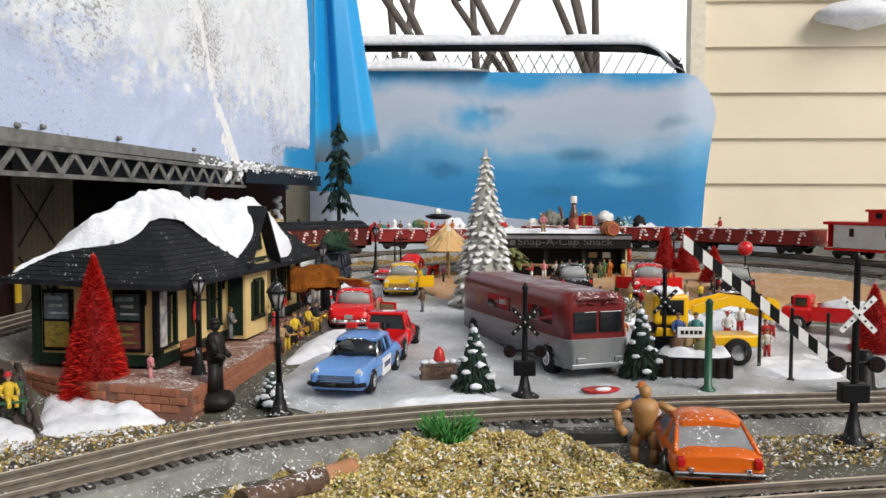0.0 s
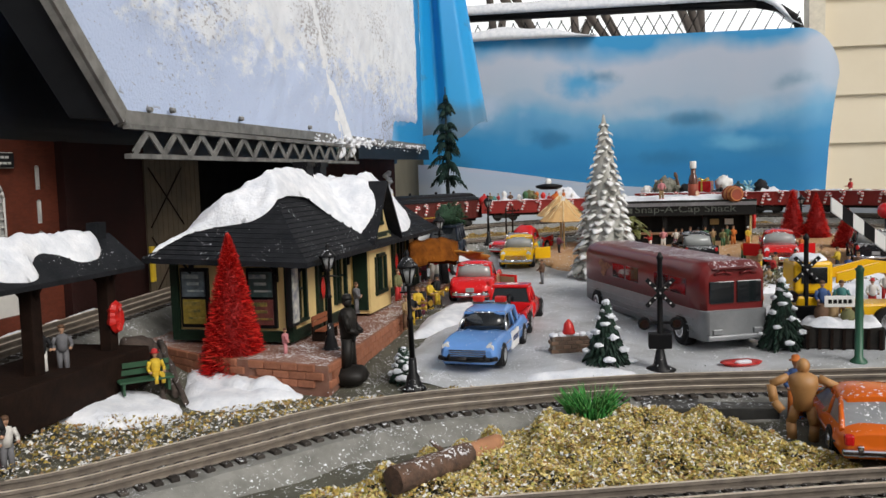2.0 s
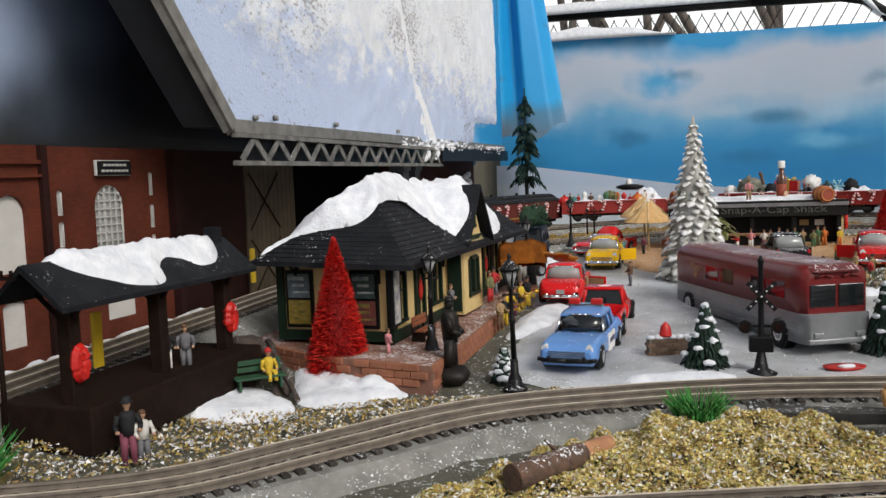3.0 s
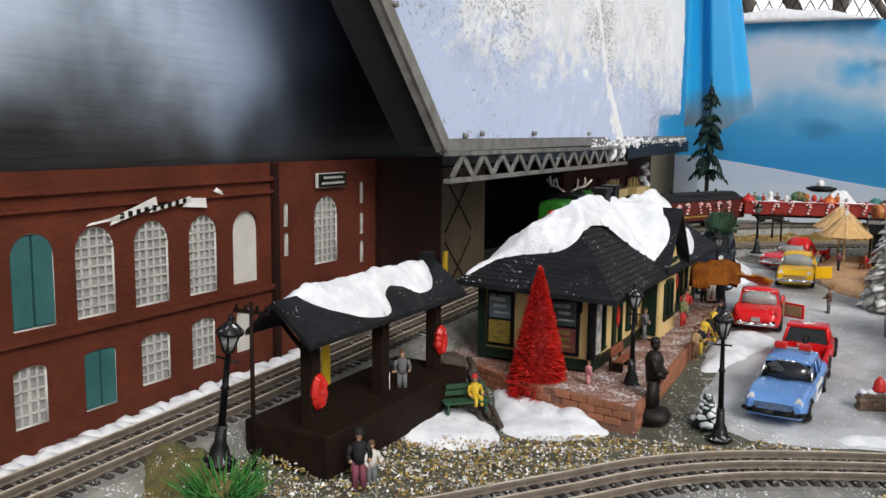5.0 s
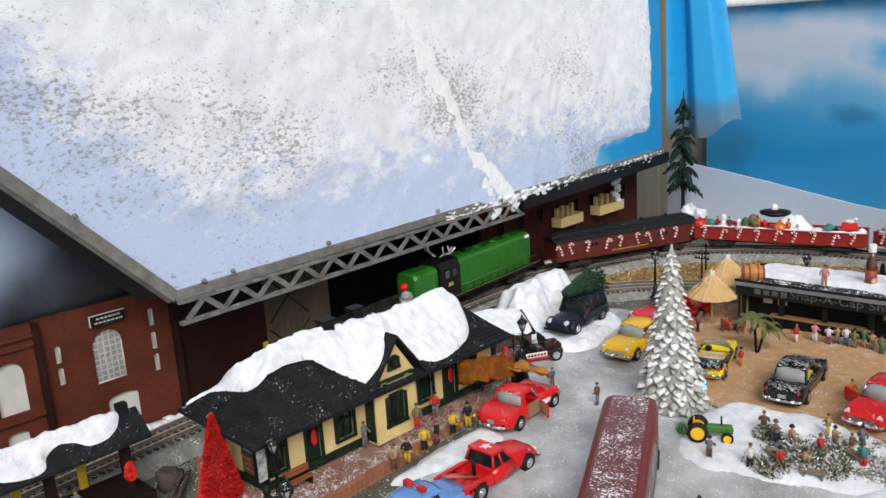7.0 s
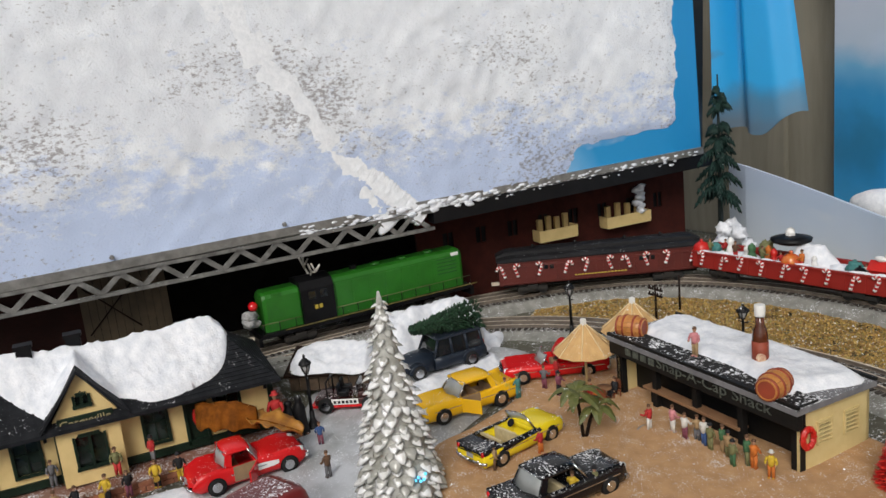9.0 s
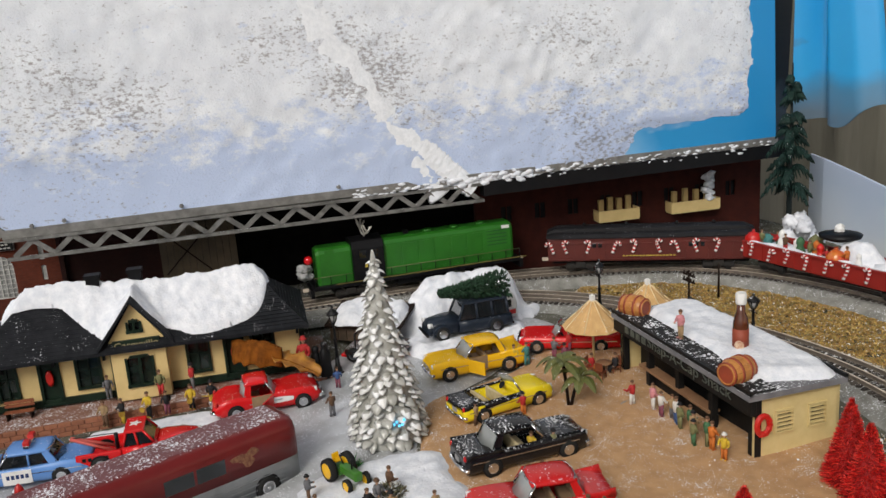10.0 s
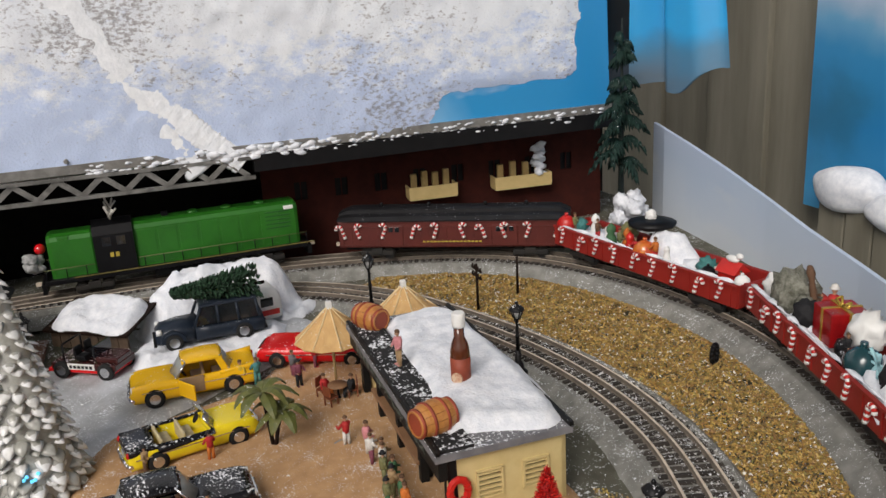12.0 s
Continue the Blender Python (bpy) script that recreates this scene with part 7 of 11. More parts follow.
def tow_truck():
    root = thing("tow_truck", "red tow truck with a white roof star and a boom", "truck", at(-0.031, 0.726, 0.0025), nose(-0.036, 0.665, -0.026, 0.776))
    red = REDPAINT
    r, L, W = 0.0085, 0.115, 0.042
    bm = nb()
    loft(bm, car_rings([(a * L, b, 0.006, c) for a, b, c in ((0.14, 0.98, 0.0215), (0.2, 0.97, 0.0225), (0.35, 0.94, 0.0215), (0.46, 0.86, 0.019), (0.5, 0.76, 0.015))], W, 0.12))
    part("bonnet", bm, red, root)
    bm = nb()
    loft(bm, car_rings([(a * L, b, 0.006, c) for a, b, c in ((-0.13, 0.97, 0.022), (0.0, 1.0, 0.023), (0.15, 1.0, 0.023))], W, 0.10))
    part("cab", bm, red, root)
    bm = nb()
    loft(bm, [[(-0.12 * L, -0.018, 0.022), (0.13 * L, -0.018, 0.022), (0.13 * L, 0.018, 0.022), (-0.12 * L, 0.018, 0.022)], [(-0.09 * L, -0.015, 0.034), (0.05 * L, -0.015, 0.034), (0.05 * L, 0.015, 0.034), (-0.09 * L, 0.015, 0.034)]], smoothed=False)
    part("cabin_glass", bm, GLASS, root)
    for s in (-1, 1):
        for a, b in ((-0.12, -0.09), (0.13, 0.05), (0.0, -0.02)):
            bm = nb()
            cyl(bm, (a * L, s * 0.018, 0.022), (b * L, s * 0.015, 0.034), 0.0013, n=6)
            part("pillar", bm, red, root)
    bm = nb()
    rbox(bm, (-0.022 * L, 0, 0.0352), (0.165 * L, 0.033, 0.003), 0.0012)
    roof = part("roof", bm, red, root)
    bm = nb()
    pts = []
    for i in range(10):
        t = math.pi * 2 * i / 10
        q = 0.0062 if i % 2 == 0 else 0.0027
        pts.append((-0.022 * L + q * math.cos(t), q * math.sin(t)))
    prism(bm, pts, 0.0366, 0.0372)
    part("roof_star", bm, WHITE, roof, "white star")
    for s in (-1, 1):
        bm = nb()
        rbox(bm, (-0.32 * L, s * 0.0185, 0.0145), (0.36 * L, 0.004, 0.012), 0.001)
        side_p = part("bed_side", bm, red, root)
        bm = nb()
        for k in range(5):
            box(bm, (-0.26 * L - k * 0.005, s * 0.0208, 0.0155), (0.0034, 0.0005, 0.0035))
        part("lettering", bm, BLACK, side_p)
    bm = nb()
    box(bm, (-0.32 * L, 0, 0.012), (0.36 * L, 0.036, 0.003))
    box(bm, (-0.325 * L, 0, 0.0075), (0.35 * L, 0.030, 0.006))
    part("bed", bm, red, root)
    for s in (-1, 1):
        bm = nb()
        cyl(bm, (-0.20 * L, s * 0.006, 0.014), (-0.55 * L, s * 0.0012, 0.031), 0.0016, n=6)
        part("boom", bm, mat("boom_pink", (0.55, 0.10, 0.08)), root)
    bm = nb()
    cyl(bm, (-0.19 * L, 0, 0.014), (-0.19 * L, 0, 0.030), 0.002, n=6)
    cyl(bm, (-0.19 * L, 0, 0.030), (-0.54 * L, 0, 0.031), 0.0005, n=4)
    part("winch", bm, BLACK, root)
    for px in (-0.31, 0.33):
        for s in (-1, 1):
            bm = nb()
            cyl(bm, (px * L, s * 0.015, r), (px * L, s * 0.0213, r), r * 1.15, n=16)
            part("wheel_arch", bm, BLACK, root)
            wheel(root, px * L, s * 0.0195, r, 0.005)
    for s in (-1, 1):
        bm = nb()
        rbox(bm, (s * 0.505 * L, 0, 0.008), (0.003, 0.040, 0.003), 0.0008)
        part("bumper", bm, CHROME, root)
        bm = nb()
        cyl(bm, (0.47 * L, s * 0.0135, 0.0145), (0.497 * L, s * 0.0135, 0.0145), 0.003, n=10)
        part("headlight", bm, LAMP, root)


tow_truck()


def bus():
    root = thing("coach_bus", "maroon and silver streamlined coach with snow on its roof", "bus", at(0.103, 0.745, 0.0005), nose(0.060, 0.8545, 0.1455, 0.635))
    L, W = 0.238, 0.056
    MAR = paint("maroon_enamel", (0.16, 0.015, 0.015), 0.0, 0.3)
    MARSNOW = mat("maroon_roof_snowy", (0.14, 0.022, 0.022), (0.11, 0.018, 0.018), rough=0.35, snow=0.50, sscale=420)
    SIL = mat("silver_panel", (0.24, 0.25, 0.26), (0.19, 0.20, 0.21), rough=0.35, metal=0.35)

    def ring(x, f, z0, z1, k):
        w = W / 2 * f
        return [(x, -w, z0), (x, -w, z1 - k), (x, -w + k * 0.35, z1 - k * 0.3), (x, -w + k, z1), (x, w - k, z1), (x, w - k * 0.35, z1 - k * 0.3), (x, w, z1 - k), (x, w, z0)]
    ends = ((-0.5, 0.80), (-0.494, 0.89), (-0.482, 0.95), (-0.46, 0.985), (-0.4, 1.0), (0.0, 1.0), (0.4, 1.0), (0.462, 0.985), (0.482, 0.955), (0.494, 0.90), (0.5, 0.83))
    bm = nb()
    loft(bm, [ring(a * L, f, 0.007, 0.030, 0.001) for a, f in ends])
    lower = part("lower_body", bm, SIL, root)
    for k in range(3):
        for s in (-1, 1):
            bm = nb()
            box(bm, (0, s * (W / 2 + 0.0002), 0.012 + k * 0.005), (0.86 * L, 0.0008, 0.0008))
            part("side_flute", bm, SIL, lower)
    bm = nb()
    loft(bm, [ring(a * L - (0.004 if a > 0.48 else 0), f * 0.995, 0.030, 0.066 - (0.006 if abs(a) > 0.497 else 0.003 if abs(a) > 0.49 else 0.0012 if abs(a) > 0.48 else 0), 0.0085) for a, f in ends])
    upper = part("upper_body", bm, MAR, root)
    bm = nb()
    loft(bm, [[(a * L, -W * 0.36 * f, 0.0655 - (0.004 if abs(a) > 0.47 else 0)), (a * L, -W * 0.30 * f, 0.0668 - (0.004 if abs(a) > 0.47 else 0)), (a * L, W * 0.30 * f, 0.0668 - (0.004 if abs(a) > 0.47 else 0)), (a * L, W * 0.36 * f, 0.0655 - (0.004 if abs(a) > 0.47 else 0))] for a, f in ends], smoothed=False)
    part("roof", bm, MARSNOW, root, "roof strewn with snow")
    for s in (-1, 1):
        for k in range(7):
            if k in (0, 1, 4):
                continue
            bm = nb()
            rbox(bm, (-0.38 * L + k * 0.118 * L, s * (W / 2 - 0.0004), 0.0455), (0.108 * L, 0.0012, 0.0135), 0.0004)
            part("side_window", bm, GLASS, upper)
        bm = nb()
        rbox(bm, (0.505 * L - 0.005, s * 0.0115, 0.0435), (0.0022, 0.0205, 0.017), 0.0006)
        part("windscreen", bm, GLASS, upper)
        bm = nb()
        rbox(bm, (-0.503 * L + 0.001, s * 0.011, 0.046), (0.002, 0.018, 0.012), 0.0006)
        part("rear_window", bm, GLASS, upper)
        bm = nb()
        tube(bm, [(0.49 * L, s * 0.004, 0.0575), (0.488 * L, s * 0.010, 0.0595), (0.484 * L, s * 0.017, 0.0575)], 0.0012, 6)
        part("brow_vent", bm, MAR, upper)
        bm = nb()
        rbox(bm, (0.502 * L, s * 0.017, 0.014), (0.002, 0.008, 0.004), 0.0006)
        part("headlight", bm, SIL, root)
    for s in (-1, 1):
        bm = nb()
        pts = []
        for i in range(22):
            t = 2 * math.pi * i / 22
            q = 0.0085 + 0.0035 * math.sin(t * 3 + 0.6) + 0.0012 * math.sin(t * 7)
            pts.append((-0.28 * L + q * 1.25 * math.cos(t), 0.046 + q * 0.75 * math.sin(t)))
        loft(bm, [[(x, s * (W / 2 + d), z) for x, z in pts] for d in (-0.001, 0.0004)], smoothed=False)
        part("side_emblem", bm, mat("tan_emblem", (0.30, 0.15, 0.07), (0.12, 0.03, 0.02), scale=260), upper, "tan and brown printed emblem")
    bm = nb()
    rbox(bm, (0.503 * L, 0, 0.0095), (0.003, W * 0.92, 0.004), 0.001)
    part("bumper", bm, SIL, root)
    for px in (-0.35, 0.35):
        for s in (-1, 1):
            bm = nb()
            cyl(bm, (px * L, s * (W / 2 - 0.008), 0.0105), (px * L, s * (W / 2 + 0.0004), 0.0105), 0.0125, n=18)
            part("wheel_arch", bm, BLACK, root)
            wheel(root, px * L, s * (W / 2 - 0.0012), 0.0108, 0.006)
            bm = nb()
            cyl(bm, (px * L, s * (W / 2 + 0.0014), 0.0108), (px * L, s * (W / 2 + 0.0024), 0.0108), 0.0062, 0.004, 14)
            part("hub_cap", bm, SIL, root)


bus()


def old_truck():
    root = thing("panel_truck", "dark blue pickup carrying a green fir tree on its roof", "truck", at(-0.148, 1.113, 0.0125), nose(-0.147, 1.165, -0.149, 1.06))
    NAVY = paint("dark_navy", (0.014, 0.021, 0.034), 0.10, 0.4)
    L, W = 0.108, 0.043
    bm = nb()
    loft(bm, car_rings([(a * L, b, 0.006, c) for a, b, c in ((0.12, 0.94, 0.026), (0.3, 0.86, 0.026), (0.46, 0.72, 0.023), (0.5, 0.6, 0.018))], W, 0.2))
    part("bonnet", bm, NAVY, root)
    bm = nb()
    loft(bm, car_rings([(a * L, b, 0.006, c) for a, b, c in ((-0.5, 0.95, 0.021), (-0.4, 1.0, 0.022), (0.0, 1.0, 0.022), (0.14, 0.98, 0.023))], W, 0.1))
    part("body", bm, NAVY, root)
    bm = nb()
    loft(bm, [[(-0.46 * L, -0.0195, 0.0215), (0.14 * L, -0.0195, 0.0215), (0.14 * L, 0.0195, 0.0215), (-0.46 * L, 0.0195, 0.0215)], [(-0.44 * L, -0.0165, 0.0395), (0.07 * L, -0.0165, 0.0395), (0.07 * L, 0.0165, 0.0395), (-0.44 * L, 0.0165, 0.0395)]], smoothed=False)
    part("cabin_glass", bm, GLASS, root)
    for s in (-1, 1):
        for a, b in ((-0.46, -0.44), (-0.27, -0.26), (-0.08, -0.08), (0.14, 0.07)):
            bm = nb()
            cyl(bm, (a * L, s * 0.0195, 0.0215), (b * L, s * 0.0165, 0.0395), 0.0016, n=6)
            part("pillar", bm, NAVY, root)
    bm = nb()
    rbox(bm, (-0.185 * L, 0, 0.0408), (0.54 * L, 0.036, 0.003), 0.0013)
    part("roof", bm, NAVY, root)
    for px in (-0.30, 0.34):
        for s in (-1, 1):
            bm = nb()
            loft(bm, [[(px * L + 0.0135 * math.cos(t), s * (W / 2 - 0.006), 0.009 + 0.0115 * math.sin(t)) for t in [math.pi * k / 8 for k in range(9)]], [(px * L + 0.0125 * math.cos(t), s * (W / 2 + 0.001), 0.009 + 0.0105 * math.sin(t)) for t in [math.pi * k / 8 for k in range(9)]]])
            part("fender", bm, NAVY, root)
            wheel(root, px * L, s * (W / 2 - 0.001), 0.009, 0.005)
    for s in (-1, 1):
        bm = nb()
        cyl(bm, (0.44 * L, s * 0.013, 0.019), (0.49 * L, s * 0.013, 0.019), 0.003, n=10)
        part("headlight", bm, LAMP, root)
        bm = nb()
        rbox(bm, (s * 0.51 * L, 0, 0.008), (0.003, 0.040, 0.003), 0.0008)
        part("bumper", bm, BLACK, root)
    # the fir on its roof
    tr = thing("roof_fir", "bushy green fir tree lying on the pickup roof", "tree", at(-0.147, 1.128, 0.0125 + 0.0445), nose(-0.147, 1.16, -0.149, 1.06))
    tr.scale = (0.88, 0.88, 0.88)
    needles = island("fir_needles", ((0.012, 0.045, 0.02), (0.018, 0.065, 0.028), (0.010, 0.035, 0.016)))
    bm = nb()
    rnd = random.Random(8)
    for i in range(1700):
        t = rnd.random() ** 0.8
        x = -0.045 + 0.10 * t
        q = 0.019 * (1 - t) + 0.002
        a = rnd.uniform(0, 2 * math.pi)
        rr = q * rnd.uniform(0.3, 1) * 1.15
        p = Vector((x, rr * math.cos(a), max(-0.004, 0.010 + rr * math.sin(a) * 0.8)))
        d = Vector((-0.3, math.cos(a), math.sin(a))).normalized() * 0.006
        cyl(bm, p, p + d, 0.0021, 0.0004, 3)
    part("bough", bm, needles, tr)["kind"] = "stuff"
    bm = nb()
    cyl(bm, (-0.052, 0, 0.006), (0.03, 0, 0.006), 0.002, 0.001, 6)
    part("trunk", bm, DKBROWN, tr)


old_truck()


def jeep():
    root = thing("patrol_jeep", "dark maroon open jeep with white doors beside the snow bank", "jeep", at(-0.150, 0.998, 0.0025), nose(-0.182, 0.962, -0.132, 1.032))
    W = 0.034
    bm = nb()
    rbox(bm, (0, 0, 0.0125), (0.072, W, 0.007), 0.001)
    rbox(bm, (0.024, 0, 0.0185), (0.024, W * 0.72, 0.006), 0.0012)
    part("body", bm, paint("jeep_maroon", (0.045, 0.012, 0.011), 0.25), root)
    for s in (-1, 1):
        bm = nb()
        rbox(bm, (-0.002, s * (W / 2 + 0.0002), 0.0128), (0.030, 0.0012, 0.0062), 0.0003)
        part("door", bm, WHITE, root)
    bm = nb()
    rbox(bm, (-0.004, 0, 0.0075), (0.074, W * 0.96, 0.004), 0.001)
    part("sill", bm, REDPAINT, root)
    for y in (-0.008, 0.008):
        bm = nb()
        rbox(bm, (-0.004, y, 0.0195), (0.010, 0.010, 0.006), 0.001)
        rbox(bm, (-0.010, y, 0.025), (0.003, 0.010, 0.012), 0.001)
        part("seat", bm, BLACK, root)
    bm = nb()
    box(bm, (0.012, 0, 0.027), (0.0012, 0.028, 0.012))
    part("windscreen", bm, GLASS, root)
    bm = nb()
    tube(bm, [(-0.022, -0.014, 0.015), (-0.022, -0.014, 0.034), (-0.022, 0.014, 0.034), (-0.022, 0.014, 0.015)], 0.001, 6)
    part("roll_bar", bm, BLACK, root)
    for px in (-0.024, 0.025):
        for s in (-1, 1):
            wheel(root, px, s * (W / 2), 0.0088, 0.005)
    for s in (-1, 1):
        bm = nb()
        for k in range(6):
            box(bm, (-0.013 + k * 0.0045, s * (W / 2 + 0.001), 0.0128), (0.003, 0.0005, 0.003))
        part("lettering", bm, BLACK, root)


jeep()

# caravan behind the pickup
cv = thing("camper_trailer", "small white and red camper trailer half under snow", "trailer", at(-0.190, 1.160, 0.002), nose(-0.2, 1.22, -0.19, 1.14))
bm = nb()
loft(bm, [[(x, -w, 0.008), (x, -w, h - 0.006), (x, -w + 0.006, h), (x, w - 0.006, h), (x, w, h - 0.006), (x, w, 0.008)] for x, w, h in ((-0.032, 0.018, 0.034), (-0.026, 0.021, 0.042), (0.022, 0.021, 0.043), (0.032, 0.018, 0.035))])
cb = part("body", bm, WHITE, cv)
for s in (-1, 1):
    for xx in (-0.015, 0.012):
        bm = nb()
        rbox(bm, (xx, s * 0.0212, 0.028), (0.014, 0.001, 0.010), 0.0004)
        part("window", bm, GLASS, cb)
    bm = nb()
    box(bm, (0, s * 0.0213, 0.016), (0.056, 0.0008, 0.006))
    part("red_stripe", bm, RED, cb)
    wheel(cv, -0.004, s * 0.0195, 0.008, 0.004)


# ---- street furniture ----
def street_lamp(x, y, h, lean=(0.0, 0.0), up=0.0, big=1.0):
    root = thing("street_lamp", "black cast-iron street lamp with a glazed lantern, dusted with snow", "street lamp", at(x, y, up), 0, group="street lamps")
    root.rotation_euler = (lean[0], lean[1], 0)
    bm = nb()
    lathe(bm, [(0.0085 * big, 0), (0.0085 * big, 0.0018), (0.0055 * big, 0.0035), (0.0045 * big, 0.009), (0.003 * big, 0.012), (0.0026 * big, 0.022)], n=10)
    part("base", bm, BLACKSNOW, root)
    bm = nb()
    lathe(bm, [(0.0020 * big, 0.02), (0.0017 * big, h * 0.5), (0.0026 * big, h * 0.51), (0.0016 * big, h * 0.53), (0.0013 * big, h * 0.74), (0.003 * big, h * 0.75), (0.0015 * big, h * 0.765)], n=8)
    cyl(bm, (-0.006 * big, 0, h * 0.70), (0.006 * big, 0, h * 0.70), 0.0007, n=5)
    part("post", bm, BLACKSNOW, root)
    bm = nb()
    lathe(bm, [(0.0026 * big, h * 0.765), (0.0055 * big, h * 0.875)], n=6)
    lan = part("lantern", bm, mat("lamp_pane", (0.35, 0.36, 0.36), (0.25, 0.26, 0.26), rough=0.15, bump=0), root)
    bm = nb()
    for i in range(6):
        t = 2 * math.pi * i / 6
        cyl(bm, (0.0027 * big * math.cos(t), 0.0027 * big * math.sin(t), h * 0.765), (0.0057 * big * math.cos(t), 0.0057 * big * math.sin(t), h * 0.876), 0.0006, n=4)
    part("lantern_frame", bm, BLACK, lan)
    bm = nb()
    lathe(bm, [(0.0072 * big, h * 0.874), (0.0068 * big, h * 0.89), (0.003 * big, h * 0.94), (0.001 * big, h * 0.955), (0.0018 * big, h * 0.97), (0.0006 * big, h)], n=8)
    part("cap", bm, BLACKSNOW, lan)
    return root


street_lamp(-0.083, 0.516, 0.094, (0.0, -0.02))
street_lamp(-0.152, 0.561, 0.080, up=0.0155)
street_lamp(-0.322, 0.290, 0.084, (0.0, 0.13), up=0.018, big=1.1)
street_lamp(-0.105, 1.276, 0.078, up=0.006)
street_lamp(0.094, 1.348, 0.068, up=0.006)
street_lamp(-0.130, 0.945, 0.085)
street_lamp(0.36, 1.30, 0.06)


def plain_pole(x, y, h, arms=0):
    root = thing("telegraph_pole" if arms else "marker_post", "thin dark pole beside the track", "pole", at(x, y))
    bm = nb()
    cyl(bm, (0, 0, 0), (0, 0, h), 0.0016, 0.0012, 6)
    part("post", bm, DKBROWN, root)
    for k in range(arms):
        bm = nb()
        box(bm, (0, 0, h - 0.006 - k * 0.008), (0.024, 0.0018, 0.002))
        for i in (-1, -0.4, 0.4, 1):
            cyl(bm, (i * 0.010, 0, h - 0.005 - k * 0.008), (i * 0.010, 0, h - 0.002 - k * 0.008), 0.001, n=5)
        part("cross_arm", bm, DKBROWN, root)


plain_pole(-0.322, 0.322, 0.100, 1)
plain_pole(-0.075, 1.385, 0.055, 2)
plain_pole(-0.09, 1.44, 0.05)


def crossing_sign(x, y, h, white=False):
    root = thing("crossing_signal", "black railway crossing signal with crossed boards and lamps", "signal", at(x, y), 0, group="crossing signals")
    bm = nb()
    lathe(bm, [(0.011, 0), (0.011, 0.003), (0.005, 0.006), (0.0022, 0.02), (0.0018, h), (0.0026, h + 0.002), (0.0006, h + 0.006)], n=10)
    part("mast", bm, BLACKSNOW, root)
    for s in (-1, 1):
        bm = nb()
        box(bm, (0, 0, 0), (0.027, 0.0012, 0.0030))
        cb2 = part("cross_board", bm, WHITE if white else BLACKSNOW, root, loc=(0, -0.002 - 0.0012 * (s > 0), h * 0.72), rot=(0, s * 0.8, 0))
        bm = nb()
        for k in range(5):
            box(bm, (-0.0100 + k * 0.0050, -0.0008, 0), (0.0011, 0.0004, 0.0011))
        part("lettering", bm, BLACK if white else WHITE, cb2)
        bm = nb()
        cyl(bm, (s * 0.011, -0.004, h * 0.45), (s * 0.011, 0.0, h * 0.45), 0.0046, n=12)
        part("lamp_disc", bm, BLACK, root)
        bm = nb()
        cyl(bm, (s * 0.011, -0.0044, h * 0.45), (s * 0.011, -0.004, h * 0.45), 0.003, n=10)
        part("lamp", bm, mat("dark_red_lens", (0.010, 0.003, 0.003), rough=0.2, bump=0), root)
    bm = nb()
    box(bm, (0, 0, h * 0.45), (0.024, 0.0018, 0.0018))
    part("lamp_arm", bm, BLACK, root)
    bm = nb()
    rbox(bm, (0, 0.001, h * 0.29), (0.016, 0.008, 0.011), 0.0008)
    part("relay_box", bm, BLACK, root)
    return root


crossing_sign(0.083, 0.577, 0.080)
crossing_sign(0.205, 0.672, 0.080)
crossing_sign(0.262, 0.447, 0.105, True)

gatearm = thing("crossing_gate", "black and white striped crossing gate arm, half raised", "gate", at(0.328, 0.580))
GA, GB = Vector((-0.006, 0.0, 0.014)), Vector((-0.131, 0.0, 0.113))
for k in range(18):
    bm = nb()
    a, b = GA + (GB - GA) * (k / 18), GA + (GB - GA) * ((k + 1) / 18)
    loft(bm, [[(p.x, p.y - 0.0015, p.z - 0.0055), (p.x, p.y + 0.0015, p.z - 0.0055), (p.x, p.y + 0.0015, p.z + 0.0045), (p.x, p.y - 0.0015, p.z + 0.0045)] for p in (a, b)], smoothed=False)
    part("stripe", bm, WHITE if k % 2 else BLACK, gatearm)
bm = nb()
lathe(bm, [(0.016, 0), (0.016, 0.003), (0.008, 0.008), (0.006, 0.030), (0.004, 0.034)], n=12)
part("gate_stand", bm, BLACK, gatearm)

for x, y, hh in ((0.279, 0.657, 0.062), (0.292, 0.623, 0.056), (0.335, 0.66, 0.045)):
    pp = thing("thin_post", "thin dark grey post standing in the snow", "post", at(x, y), group="thin posts by the crossing")
    bm = nb()
    lathe(bm, [(0.0040, 0), (0.0038, 0.002), (0.0016, 0.004), (0.0013, hh), (0.0020, hh + 0.001), (0.0004, hh + 0.003)], n=8)
    part("shaft", bm, BLACKSNOW, pp)

gp = thing("green_sign_post", "dark green post carrying a small white sign", "sign", at(0.221, 0.596))
bm = nb()
lathe(bm, [(0.006, 0), (0.006, 0.003), (0.003, 0.006), (0.0026, 0.066), (0.0032, 0.068), (0.001, 0.071)], n=10)
part("post", bm, mat("green_paint", (0.02, 0.10, 0.055), (0.015, 0.08, 0.04), rough=0.4), gp)
bm = nb()
rbox(bm, (-0.014, -0.003, 0.046), (0.020, 0.0012, 0.008), 0.0003)
pl = part("sign_plate", bm, WHITE, gp)
bm = nb()
for k in range(5):
    box(bm, (-0.0205 + k * 0.0033, -0.0038, 0.046), (0.0023, 0.0003, 0.0028))
part("lettering", bm, BLACK, pl)

